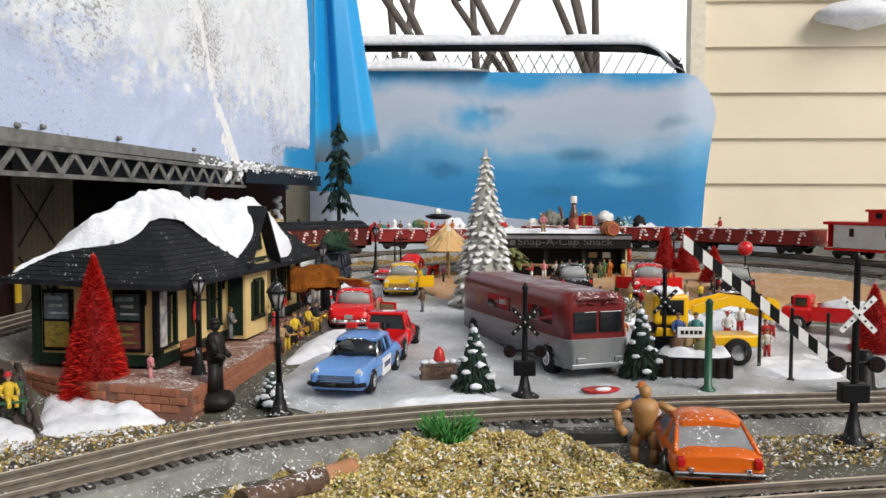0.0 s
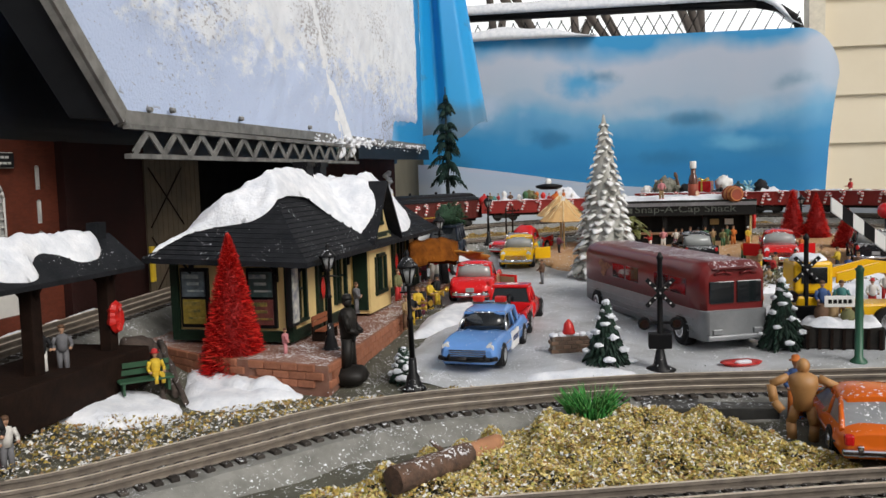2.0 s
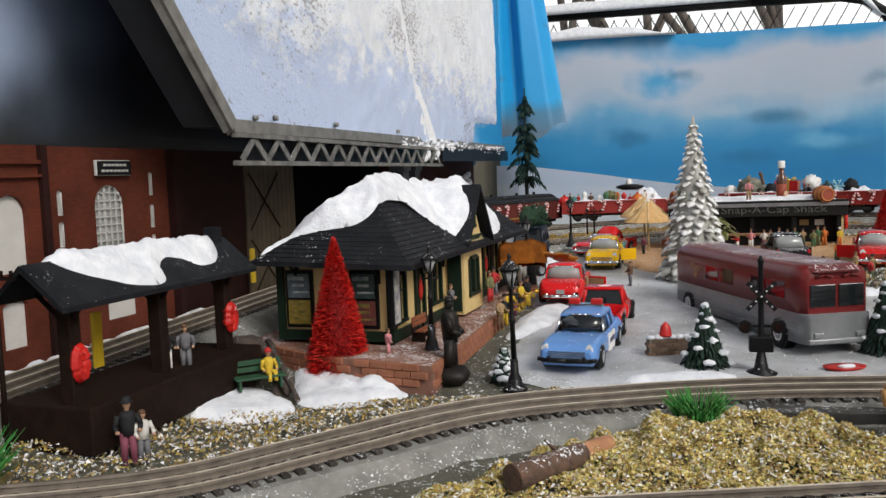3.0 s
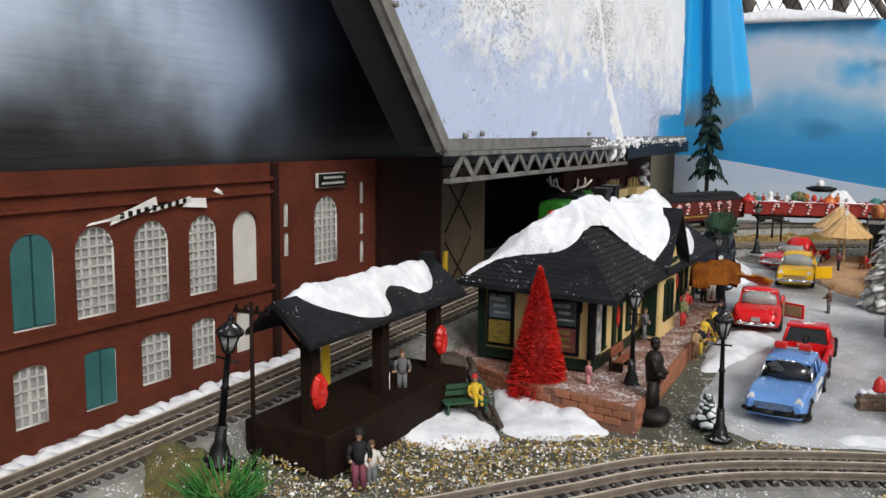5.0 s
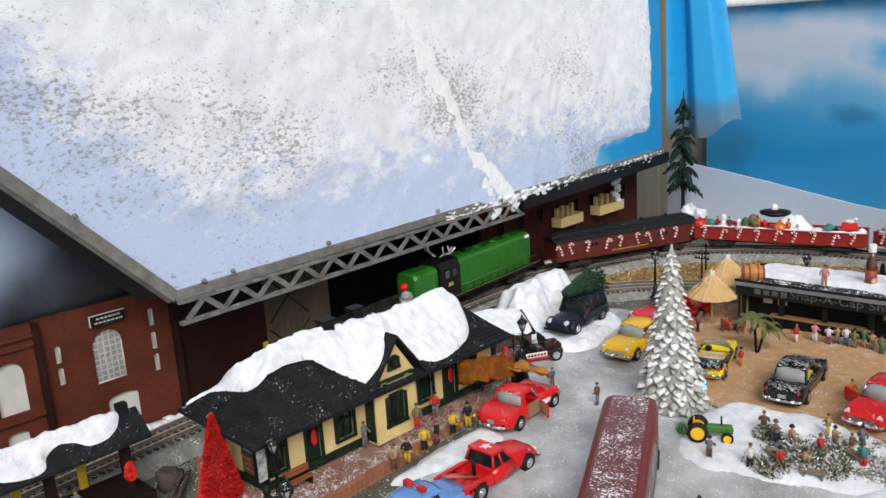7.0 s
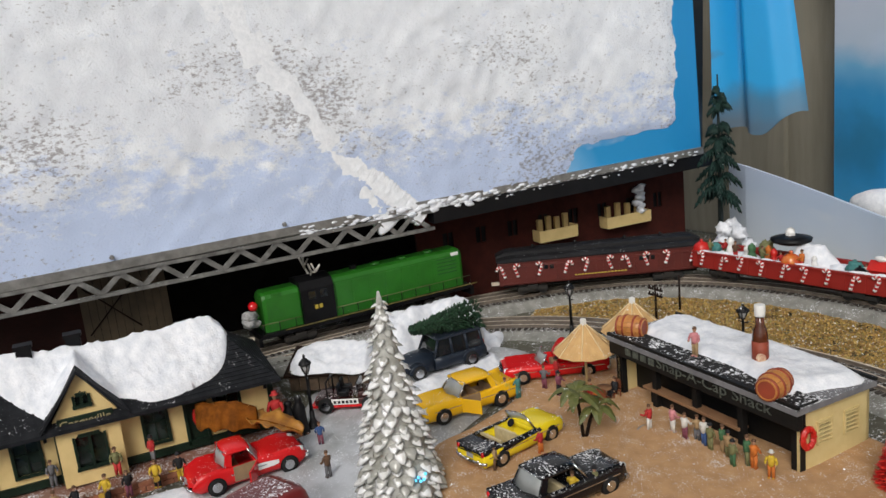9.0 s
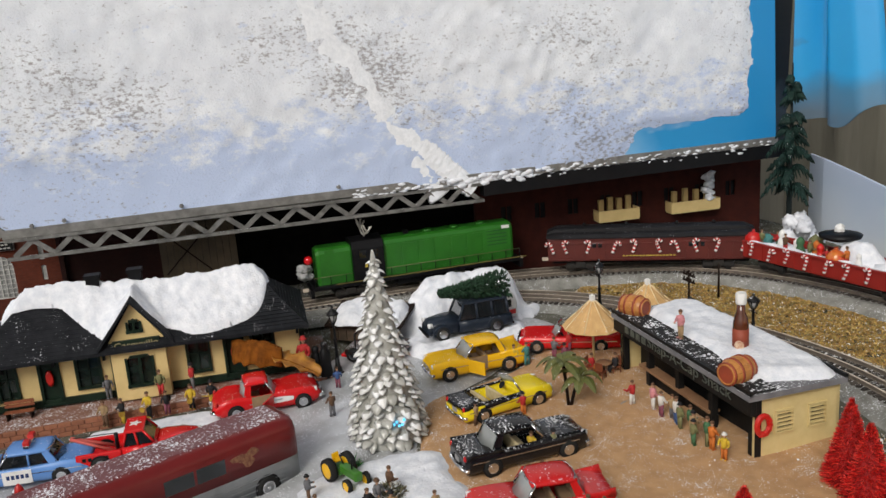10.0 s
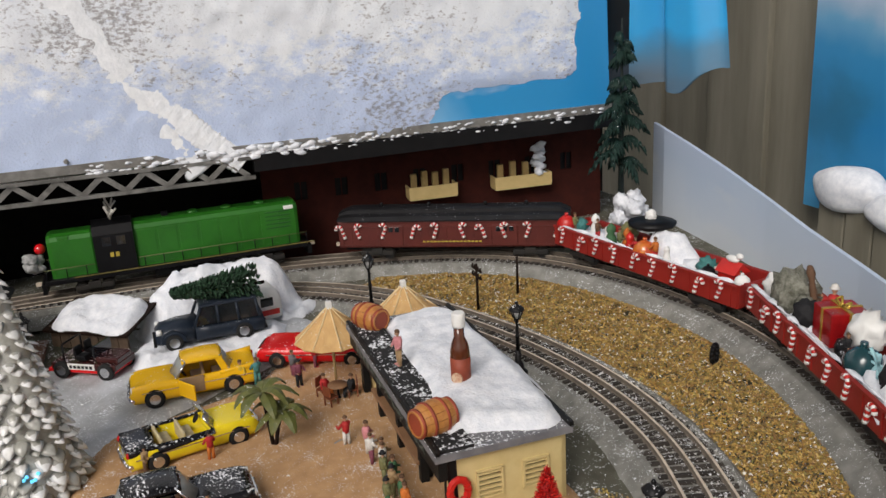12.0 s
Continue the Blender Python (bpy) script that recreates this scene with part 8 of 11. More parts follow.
# low brick wall with snow and a red bell
wl = thing("low_brick_wall", "low grey-brown brick wall capped with snow", "wall", at(0.021, 0.622, 0.002), 16)
wl.scale = (0.86, 0.86, 0.86)
bm = nb()
box(bm, (0, 0, 0.0075), (0.037, 0.010, 0.015))
part("core", bm, mat("mortar", (0.16, 0.13, 0.10), rough=0.9), wl)
WB = bpy.data.meshes.new("wall_brick")
bm = nb()
rbox(bm, (0, 0, 0), (0.0068, 0.0115, 0.0032), 0.0004, seg=1)
bm.to_mesh(WB)
bm.free()
WB.materials.append(mat("brown_brick", (0.16, 0.095, 0.06), (0.11, 0.07, 0.05), rough=0.8, vary=0.35))
for r in range(4):
    for k in range(5):
        o = new("brick", WB)
        o.location = (-0.0148 + k * 0.0074 + (0.0018 if r % 2 else -0.0018), 0, 0.002 + r * 0.0037)
        o.parent = wl
bm = nb()
for k in range(6):
    blob(bm, (-0.016 + k * 0.0065, 0, 0.016), (0.005, 0.006, 0.0022), 0.4, 2, 1, seed=k)
part("snow_cap", bm, SNOW, wl)
bell = thing("red_bell", "small bright red bell ornament on the low wall", "ornament", at(0.019, 0.622, 0.0165))
bm = nb()
lathe(bm, [(0.0052, 0), (0.0050, 0.001), (0.0042, 0.004), (0.0036, 0.0075), (0.002, 0.0095), (0.0008, 0.011)], n=12)
part("bell", bm, RED, bell)


# ---- trees ----
def bottle_brush(name, label, x, y, h, r, cols, up=0.0, seed=1, n=2600, group=""):
    root = thing(name, label, "tree", at(x, y, up), group=group)
    rnd = random.Random(seed)
    bm = nb()
    for i in range(n):
        t = rnd.random() ** 1.15
        z = h * (0.05 + 0.95 * t)
        rad = r * (1 - t) ** 0.85 * rnd.uniform(0.78, 1.05) + 0.0015
        a = rnd.uniform(0, 2 * math.pi)
        p0 = Vector((0, 0, z - 0.002))
        p1 = Vector((rad * math.cos(a), rad * math.sin(a), z + rnd.uniform(-0.004, 0.003)))
        s = Vector((-math.sin(a), math.cos(a), rnd.uniform(-1, 1))).normalized() * 0.00034
        v = [bm.verts.new(q) for q in (p0 * 0.5 + p1 * 0.5 - s, p0 * 0.5 + p1 * 0.5 + s, p1 + s * 0.8, p1 - s * 0.8)]
        bm.faces.new(v)
    part("bristle", bm, island(name + "_bristle", cols, 0.45), root, recalc=False)["kind"] = "stuff"
    bm = nb()
    lathe(bm, [(r * 0.80, h * 0.05), (r * 0.62, h * 0.3), (r * 0.38, h * 0.62), (r * 0.12, h * 0.9), (0.0005, h)], n=12)
    part("core", bm, mat(name + "_core", tuple(v * 0.6 for v in cols[0]), rough=0.8, scale=300), root)
    bm = nb()
    cyl(bm, (0, 0, -0.004), (0, 0, h * 0.3), 0.002, n=6)
    part("trunk", bm, DKBROWN, root)
    return root


REDS = ((0.50, 0.010, 0.010), (0.68, 0.02, 0.016), (0.32, 0.006, 0.006), (0.80, 0.06, 0.04))
bottle_brush("red_brush_tree", "bright red tinsel bottle-brush tree beside the station", -0.221, 0.547, 0.104, 0.025, REDS, seed=3, n=13000)
for k, (x, y, h) in enumerate(((0.335, 1.246, 0.070), (0.364, 1.236, 0.064), (0.372, 1.122, 0.05), (0.40, 0.72, 0.06))):
    bottle_brush("small_red_tree", "small red bottle-brush tree by the lot", x, y, h, 0.020, REDS, seed=10 + k, n=5000, group="small red trees")


def white_tree():
    root = thing("white_cone_tree", "tall pale ceramic fir with white-tipped scales in the square", "tree", at(0.060, 0.955))
    h, r = 0.186, 0.037
    CER = mat("pale_ceramic", (0.46, 0.46, 0.43), (0.27, 0.27, 0.235), rough=0.22, coat=0.4, scale=60)
    TIP = mat("scale_tip_white", (0.84, 0.85, 0.86), (0.55, 0.55, 0.52), rough=0.25, coat=0.3)
    bm = nb()
    lathe(bm, [(r * 0.92, 0.0), (r * 0.95, 0.004), (r * 0.55, h * 0.45), (r * 0.22, h * 0.8), (0.001, h)], n=24)
    part("cone", bm, CER, root)
    bm = nb()
    rings = []
    for x, z, w, th in ((-0.35, 0.75, 0.42, 0.10), (0.12, 0.62, 0.78, 0.16), (0.52, 0.28, 0.95, 0.18), (0.80, -0.20, 0.80, 0.16), (0.96, -0.62, 0.42, 0.11), (1.04, -0.88, 0.06, 0.04)):
        rings.append([(x - 0.12 * w, -w, z - 0.12), (x + 0.10 * w, -w * 0.55, z + th * 0.6), (x + 0.16 * w, 0, z + th), (x + 0.10 * w, w * 0.55, z + th * 0.6), (x - 0.12 * w, w, z - 0.12), (x - th, 0, z - th * 1.2)])
    loft(bm, rings)
    bmesh.ops.recalc_face_normals(bm, faces=bm.faces)
    kinds = []
    for cut in (-2.0, 0.05, 0.45):
        leaf = bpy.data.meshes.new("scale")
        for f in bm.faces:
            f.material_index = 1 if f.calc_center_median().z < cut else 0
        bm.to_mesh(leaf)
        leaf.materials.append(CER)
        leaf.materials.append(TIP)
        kinds.append(leaf)
    bm.free()
    rows = 24
    rnd = random.Random(5)
    for j in range(rows):
        t = j / rows
        z = h * (0.03 + 0.935 * t)
        rad = r * (1 - t) ** 0.95 * 0.88 + 0.0006
        n = max(5, int(2 * math.pi * rad / 0.0098))
        for i in range(n):
            a = 2 * math.pi * (i + 0.5 * (j % 2)) / n + rnd.uniform(-0.12, 0.12)
            tipped = rnd.random() < 0.45 + 0.5 * smooth(0.05, 0.4, t)
            o = new("scale", kinds[rnd.choice((1, 1, 2))] if tipped else kinds[0])
            k = (0.0074 - 0.0032 * t) * rnd.uniform(0.65, 1.2)
            o.matrix_basis = Matrix.Translation((rad * math.cos(a), rad * math.sin(a), z + rnd.uniform(-0.0014, 0.0014))) @ Matrix.Rotation(a, 4, "Z") @ Matrix.Rotation(-0.45 + rnd.uniform(-0.35, 0.3), 4, "Y") @ Matrix.Rotation(rnd.uniform(-0.25, 0.25), 4, "X") @ Matrix.Scale(k, 4) @ Matrix.Diagonal((1.0, 0.95, 0.95, 1.0))
            o.parent = root
    # small colour-changing light near the foot
    bm = nb()
    for i in range(5):
        blob(bm, (0.036 + 0.0015 * (i % 2), -0.003 + 0.0025 * i, 0.028 + 0.003 * math.sin(i * 2)), (0.0016, 0.0016, 0.0016), 0.1, 1, 1)
    part("colour_light", bm, mat("teal_glow", (0.1, 0.55, 0.75), (0.1, 0.4, 0.8), emit=1.2, bump=0), root, "tiny glowing teal lights")


white_tree()


def pine():
    root = thing("tall_pine", "tall dark green plastic pine with drooping boughs", "tree", (-0.222, 1.660, T(-0.222, 1.66) + 0.01))
    h = 0.27
    NEED = mat("pine_plastic", (0.010, 0.032, 0.025), (0.006, 0.018, 0.015), spec=0.25, rough=0.6, scale=150, snow=0.03)
    bm = nb()
    cyl(bm, (0, 0, 0), (0, 0, h), 0.0048, 0.001, 8)
    part("trunk", bm, mat("pine_trunk", (0.02, 0.03, 0.028), (0.015, 0.02, 0.02), rough=0.7), root)
    rnd = random.Random(9)
    for j in range(8):
        t = j / 8
        z = h * (0.36 + 0.60 * t)
        n = 4
        for i in range(n):
            bm = nb()
            a = 2 * math.pi * i / n + j * 0.9 + rnd.uniform(-0.3, 0.3)
            rr = (0.038 * (1 - t) ** 0.8 + 0.005) * rnd.uniform(0.6, 1.15)
            c, s = math.cos(a), math.sin(a)
            z1 = z + rnd.uniform(-0.008, 0.008)
            pts = []
            for q in range(7):
                u = q / 6
                pts.append((rr * u, z1 + 0.010 * math.sin(u * 2.0) - rr * 0.75 * u ** 2.0, 0.0066 * (1 - t * 0.45) * math.sin(math.pi * (0.25 + 0.7 * u)) + 0.0006))
            rings = [[(c * x - s * w * 0.9, s * x + c * w * 0.9, zz - w * 1.1), (c * x, s * x, zz + 0.0012), (c * x + s * w * 0.9, s * x - c * w * 0.9, zz - w * 1.1), (c * x, s * x, zz - 0.0012)] for x, zz, w in pts]
            loft(bm, rings)
            for q in range(1, 7):
                x, zz, w = pts[q]
                for sg in (-1, 1):
                    cyl(bm, (c * x - sg * s * w * 0.3, s * x + sg * c * w * 0.3, zz - w * 0.3), (c * (x + 0.005) - sg * s * w * 1.3, s * (x + 0.005) + sg * c * w * 1.3, zz - w * 1.9 - rnd.uniform(0.002, 0.008)), 0.0030, 0.0005, 4)
            part("bough", bm, NEED, root)
    bm = nb()
    for i in range(16):
        blob(bm, (rnd.uniform(-0.02, 0.03), rnd.uniform(-0.015, 0.012), 0.012 + rnd.random() * 0.035), (0.012, 0.01, 0.012), 0.7, 2.6, 3, seed=i)
    tagged(part("cotton_tuft", bm, SNOW, loc=(-0.215, 1.668, T(-0.2, 1.66))), "tuft of cotton snow at the foot of the pine", "snow")


pine()


def xmas_tree(x, y, h, r, seed):
    root = thing("snowy_fir", "small dark green fir dotted with white snow balls", "tree", at(x, y), group="snow-dotted firs")
    rnd = random.Random(seed)
    bm = nb()
    for i in range(700):
        t = rnd.random()
        a = rnd.uniform(0, 2 * math.pi)
        q = r * (1 - t) * rnd.uniform(0.7, 1.0) + 0.002
        p = Vector((q * math.cos(a) * 0.6, q * math.sin(a) * 0.6, h * (0.06 + 0.86 * t) + 0.003))
        e = Vector((q * math.cos(a), q * math.sin(a), h * (0.06 + 0.86 * t) - 0.003))
        cyl(bm, p, e, 0.0020, 0.0006, 3)
    part("bough", bm, island("fir_dark", ((0.012, 0.035, 0.022), (0.02, 0.055, 0.035), (0.008, 0.022, 0.015))), root)["kind"] = "stuff"
    bm = nb()
    lathe(bm, [(r * 0.7, 0.004), (r * 0.4, h * 0.45), (0.001, h * 0.93)], n=10)
    part("core", bm, DKGREEN, root)
    for i in range(22):
        t = (i + 0.5) / 22
        a = i * 2.4
        q = r * (1 - t) * 0.98 + 0.001
        bm = nb()
        k = rnd.uniform(0.7, 1.15)
        blob(bm, (q * math.cos(a), q * math.sin(a), h * (0.07 + 0.84 * t)), (0.0036 * k, 0.0034 * k, 0.0019 * k), 0.8, 2.6, 2, seed=i)
        part("snow_ball", bm, SNOW, root)
    bm = nb()
    blob(bm, (0, 0, h * 0.96), (0.0032, 0.0032, 0.003), 0.2, 2, 2)
    part("tree_top", bm, SNOW, root)


xmas_tree(0.046, 0.588, 0.048, 0.0175, 1)
xmas_tree(0.180, 0.643, 0.056, 0.0190, 2)
xmas_tree(-0.094, 0.538, 0.022, 0.009, 3)


def palm(x, y):
    root = thing("palm_tree", "small dusty green palm with two leaning stems", "palm", at(x, y, 0.002))
    FR = mat("palm_green", (0.070, 0.085, 0.018), (0.12, 0.12, 0.03), rough=0.5, scale=200, snow=0.08)
    rnd = random.Random(2)
    for k, (dx, dy, h) in enumerate(((-0.003, -0.004, 0.047), (0.009, 0.008, 0.034))):
        bm = nb()
        tube(bm, [(dx * 0.1, dy * 0.1, -0.002), (dx * 0.5, dy * 0.5, h * 0.5), (dx, dy, h)], 0.0017, 7)
        stem = part("stem", bm, DKBROWN, root)
        n = 9 - k
        for i in range(n):
            a = 2 * math.pi * i / n + k + rnd.uniform(-0.15, 0.15)
            L = rnd.uniform(0.023, 0.029) * (1 - 0.10 * k)
            c, s = math.cos(a), math.sin(a)
            lift = rnd.uniform(0.003, 0.012)
            bm = nb()
            rings = []
            for q in range(9):
                u = q / 8
                xx, zz = L * u, h + lift * math.sin(u * 2.2) - 0.013 * u * u
                w = 0.0052 * math.sin(math.pi * (0.06 + 0.92 * u)) ** 0.8 * rnd.uniform(0.85, 1.1) + 0.0003
                cx, cy = dx + c * xx, dy + s * xx
                rings.append([(cx - s * w, cy + c * w, zz - 0.0016), (cx, cy, zz), (cx + s * w, cy - c * w, zz - 0.0016), (cx, cy, zz - 0.0006)])
            loft(bm, rings, smoothed=False)
            part("frond", bm, FR, stem)


palm(0.097, 1.130)


def umbrella(x, y, h, r):
    root = thing("straw_umbrella", "tan paper sun umbrella with pale ribs", "umbrella", at(x, y, 0.002), group="straw umbrellas")
    STRAW = mat("tan_paper", (0.60, 0.38, 0.16), (0.50, 0.30, 0.12), rough=0.8, scale=120, stretch=(1, 1, 0.3), snow=0.1)
    bm = nb()
    cyl(bm, (0, 0, 0), (0, 0, h * 0.9), 0.0013, n=6)
    part("pole", bm, mat("bamboo", (0.6, 0.45, 0.22), (0.5, 0.36, 0.17)), root)
    n = 24
    bm = nb()
    top, low, inner = [], [], []
    for i in range(n):
        t = 2 * math.pi * i / n
        k = 1.0 if i % 2 == 0 else 0.95
        top.append((0.002 * math.cos(t), 0.002 * math.sin(t), h * 0.93))
        low.append((r * k * math.cos(t), r * k * math.sin(t), h * 0.56))
    mid = [((a[0] * 0.45 + b[0] * 0.55), (a[1] * 0.45 + b[1] * 0.55), a[2] * 0.40 + b[2] * 0.60 + 0.001) for a, b in zip(top, low)]
    loft(bm, [top, mid, low, [(p[0] * 0.98, p[1] * 0.98, p[2] - 0.0008) for p in low], [(p[0], p[1], p[2] - 0.001) for p in mid], [(p[0], p[1], p[2] - 0.001) for p in top]], smoothed=False, caps=False)
    can = part("canopy", bm, STRAW, root)
    for i in range(0, n, 3):
        bm = nb()
        tube(bm, [Vector(top[i]) + Vector((0, 0, 0.0005)), Vector(mid[i]) + Vector((0, 0, 0.0006)), Vector(low[i]) + Vector((0, 0, 0.0006))], 0.0007, 4)
        part("rib", bm, mat("pale_rib", (0.75, 0.6, 0.35), (0.65, 0.5, 0.28)), can)
    bm = nb()
    rbox(bm, (0, 0, h * 0.96), (0.005, 0.005, h * 0.09), 0.0006)
    part("finial", bm, WHITE, root)


umbrella(0.011, 1.204, 0.078, 0.034)
umbrella(0.006, 1.276, 0.081, 0.036)

# fallen log and moss in front
log = thing("fallen_log", "short cut log with flaking bark lying in the moss", "log", at(-0.036, 0.352, 0.013), 53)
log.scale = (0.76, 0.68, 0.68)
bm = nb()
rings = []
for k in range(14):
    x = -0.045 + 0.09 * k / 13
    rings.append([(x, (0.0095 - 0.0015 * k / 13) * (1 + 0.12 * noise.noise(Vector((k * 0.7, i * 0.9, 1)))) * math.cos(2 * math.pi * i / 14), (0.0095 - 0.0015 * k / 13) * (1 + 0.12 * noise.noise(Vector((k * 0.7, i * 0.9, 1)))) * math.sin(2 * math.pi * i / 14)) for i in range(14)])
loft(bm, rings[:10])
part("bark", bm, mat("log_bark", (0.15, 0.085, 0.055), (0.06, 0.038, 0.028), rough=0.9, scale=160, bump=0.8, bscale=700, snow=0.42), log)
bm = nb()
loft(bm, [[(p[0], p[1] * 0.9, p[2] * 0.9) for p in r] for r in rings[9:]])
part("bare_wood", bm, mat("bare_wood", (0.42, 0.20, 0.10), (0.34, 0.16, 0.08), rough=0.7, scale=150), log)
bm = nb()
cyl(bm, (0.0, 0.006, 0.006), (-0.004, 0.013, 0.013), 0.002, 0.001, 6)
part("twig_stub", bm, MATS["log_bark"], log)


def grass_tuft(x, y, r, h, n, seed, up=0.0):
    root = thing("grass_tuft", "tuft of bright green plastic grass", "grass", at(x, y, up), group="grass tufts")
    rnd = random.Random(seed)
    bm = nb()
    for i in range(n):
        a, q = rnd.uniform(0, 6.28), r * math.sqrt(rnd.random()) * 0.5
        p = Vector((q * math.cos(a), q * math.sin(a), 0))
        d = Vector((math.cos(a) * rnd.uniform(0.1, 0.8), math.sin(a) * rnd.uniform(0.1, 0.8), 1)).normalized() * h * rnd.uniform(0.6, 1.1)
        cyl(bm, p, p + d * 0.6, 0.0006, 0.0005, 3)
        cyl(bm, p + d * 0.6, p + d + Vector((math.cos(a), math.sin(a), -0.3)) * h * 0.12, 0.0005, 0.0001, 3)
    part("blade", bm, island("grass_green", ((0.03, 0.20, 0.03), (0.05, 0.28, 0.05), (0.02, 0.13, 0.02), (0.10, 0.26, 0.06))), root)["kind"] = "stuff"


grass_tuft(0.031, 0.436, 0.020, 0.019, 260, 1, 0.0065)
bm = nb()
sheet(bm, [(-0.385, 0.285), (-0.355, 0.262), (-0.315, 0.254), (-0.292, 0.272), (-0.296, 0.298), (-0.325, 0.312), (-0.37, 0.312)], 0.004, 0.019, 0.35, 0.022, 0.0, 60)
tagged(part("mossy_mound", bm, mat("mound_moss", (0.16, 0.12, 0.035), (0.07, 0.075, 0.03), rough=0.95, scale=160, bump=1.0, bscale=500, snow=0.15)), "low mossy mound at the end of the shelter", "mound")
grass_tuft(-0.306, 0.274, 0.018, 0.032, 260, 2)
grass_tuft(-0.02, 0.37, 0.016, 0.010, 90, 3)
grass_tuft(0.10, 0.905, 0.018, 0.012, 90, 6)


def scatter(name, label, polys, n, size, cols, seed, lift=0.001, avoid=None, category="moss", flat=0.6, lump=0.0035, heap=0.0):
    """Loose stuff over patches of ground: many small uneven crumbs in one mesh."""
    rnd = random.Random(seed)
    verts, faces = [], []
    tot = []
    for poly in polys:
        xs, ys = [p[0] for p in poly], [p[1] for p in poly]
        tot.append((max(xs) - min(xs)) * (max(ys) - min(ys)))
    for poly, ar in zip(polys, tot):
        xs, ys = [p[0] for p in poly], [p[1] for p in poly]
        for _ in range(int(n * ar / sum(tot))):
            x, y = rnd.uniform(min(xs), max(xs)), rnd.uniform(min(ys), max(ys))
            if not inside(poly, x, y) or avoid and avoid(x, y):
                continue
            s = size * rnd.uniform(0.5, 1.4)
            e = min(1.0, edge_dist(poly, x, y) / 0.012)
            z = T(x, y) + lift + (rnd.random() * size * 1.3 + lump * max(0, noise.noise(Vector((x * 70, y * 70, seed))) + 0.3)) * e
            if heap:
                z += heap * smooth(0.0, 0.028, edge_dist(poly, x, y))
            k = len(verts)
            for _v in range(4):
                d = Vector((rnd.gauss(0, 1), rnd.gauss(0, 1), rnd.gauss(0, flat))).normalized() * s
                verts.append((x + d.x, y + d.y, z + d.z))
            faces += [(k, k + 1, k + 2), (k, k + 3, k + 1), (k + 1, k + 3, k + 2), (k, k + 2, k + 3)]
    me = bpy.data.meshes.new(name)
    me.from_pydata(verts, [], faces)
    me.materials.append(island(name + "_mix", cols, 0.9))
    return tagged(new(name, me), label, category, kind="stuff")


MOSS = ((0.40, 0.29, 0.065), (0.50, 0.37, 0.10), (0.30, 0.21, 0.045), (0.32, 0.19, 0.045), (0.18, 0.14, 0.035), (0.58, 0.46, 0.17), (0.24, 0.20, 0.06), (0.44, 0.31, 0.09), (0.32, 0.21, 0.09), (0.26, 0.15, 0.06), (0.74, 0.74, 0.70))
FRONTMOSS = [(-0.14, 0.30), (-0.088, 0.345), (-0.052, 0.385), (-0.015, 0.425), (0.004, 0.443), (0.03, 0.460), (0.085, 0.462), (0.115, 0.445), (0.13, 0.40), (0.155, 0.375), (0.12, 0.362), (0.02, 0.345), (-0.06, 0.318)]
scatter("moss_front", "yellow-olive moss speckled with snow between the tracks", [FRONTMOSS], 115000, 0.0012, tuple((min(0.8, a * 1.25), min(0.8, b * 1.3), min(0.8, c * 1.4)) for a, b, c in MOSS) + ((0.70, 0.57, 0.25), (0.62, 0.52, 0.22), (0.72, 0.62, 0.33), (0.80, 0.80, 0.78), (0.78, 0.78, 0.74), (0.40, 0.38, 0.11), (0.46, 0.42, 0.14)), 1, lump=0.010, heap=0.006)


def beside(pts, out):
    """Points at a distance to the outer side of a track's line."""
    line = spline(pts, 0.04)
    res = []
    for i, c in enumerate(line):
        d = line[min(i + 1, len(line) - 1)] - line[max(i - 1, 0)]
        k = math.hypot(d.x, d.y)
        res.append((c.x - d.y / k * out, c.y + d.x / k * out))
    return res


BACKMOSS = [p for p in beside(BACK, 0.031) if p[1] > 1.27] + [p for p in beside(OUTER, -0.046) if p[1] > 1.32][::-1]
scatter("moss_back", "golden-brown moss bank between the two loops of track", [BACKMOSS], 200000, 0.0014, tuple((min(0.8, a * 0.95 + 0.02), min(0.8, b * 0.85 + 0.015), min(0.78, c * 0.8 + 0.01)) for a, b, c in MOSS[:-1]) * 2 + ((0.74, 0.72, 0.66), (0.16, 0.12, 0.06), (0.24, 0.17, 0.07), (0.28, 0.26, 0.08)), 2, lump=0.006)
LOOPBED = beside(BACK, 0.029) + beside(BACK, -0.029)[::-1]
scatter("track_snow", "grains of snow and pale grit between the sleepers", [LOOPBED], 70000, 0.0011, ((0.80, 0.81, 0.83), (0.70, 0.71, 0.72), (0.46, 0.45, 0.43), (0.32, 0.31, 0.29), (0.55, 0.54, 0.52)), 21, 0.0062, category="snow", lump=0.0)
scatter("verge_moss", "patchy yellow-green moss and grit along the track", [[(-0.37, 0.235), (-0.30, 0.29), (-0.22, 0.355), (-0.16, 0.412), (-0.10, 0.458), (-0.03, 0.498), (-0.09, 0.50), (-0.18, 0.49), (-0.26, 0.44), (-0.33, 0.34)], [(-0.075, 0.497), (-0.02, 0.508), (0.0, 0.53), (-0.06, 0.525)], [(0.07, 0.525), (0.18, 0.535), (0.26, 0.55), (0.17, 0.585), (0.08, 0.55)], [(0.27, 1.315), (0.34, 1.265), (0.41, 1.215), (0.46, 1.20), (0.44, 1.25), (0.38, 1.30), (0.31, 1.338)], [(0.19, 0.40), (0.34, 0.42), (0.34, 0.47), (0.2, 0.465)]], 38000, 0.0013, MOSS + ((0.78, 0.78, 0.78), (0.8, 0.8, 0.82), (0.7, 0.7, 0.7), (0.3, 0.3, 0.28), (0.4, 0.4, 0.38)), 3)
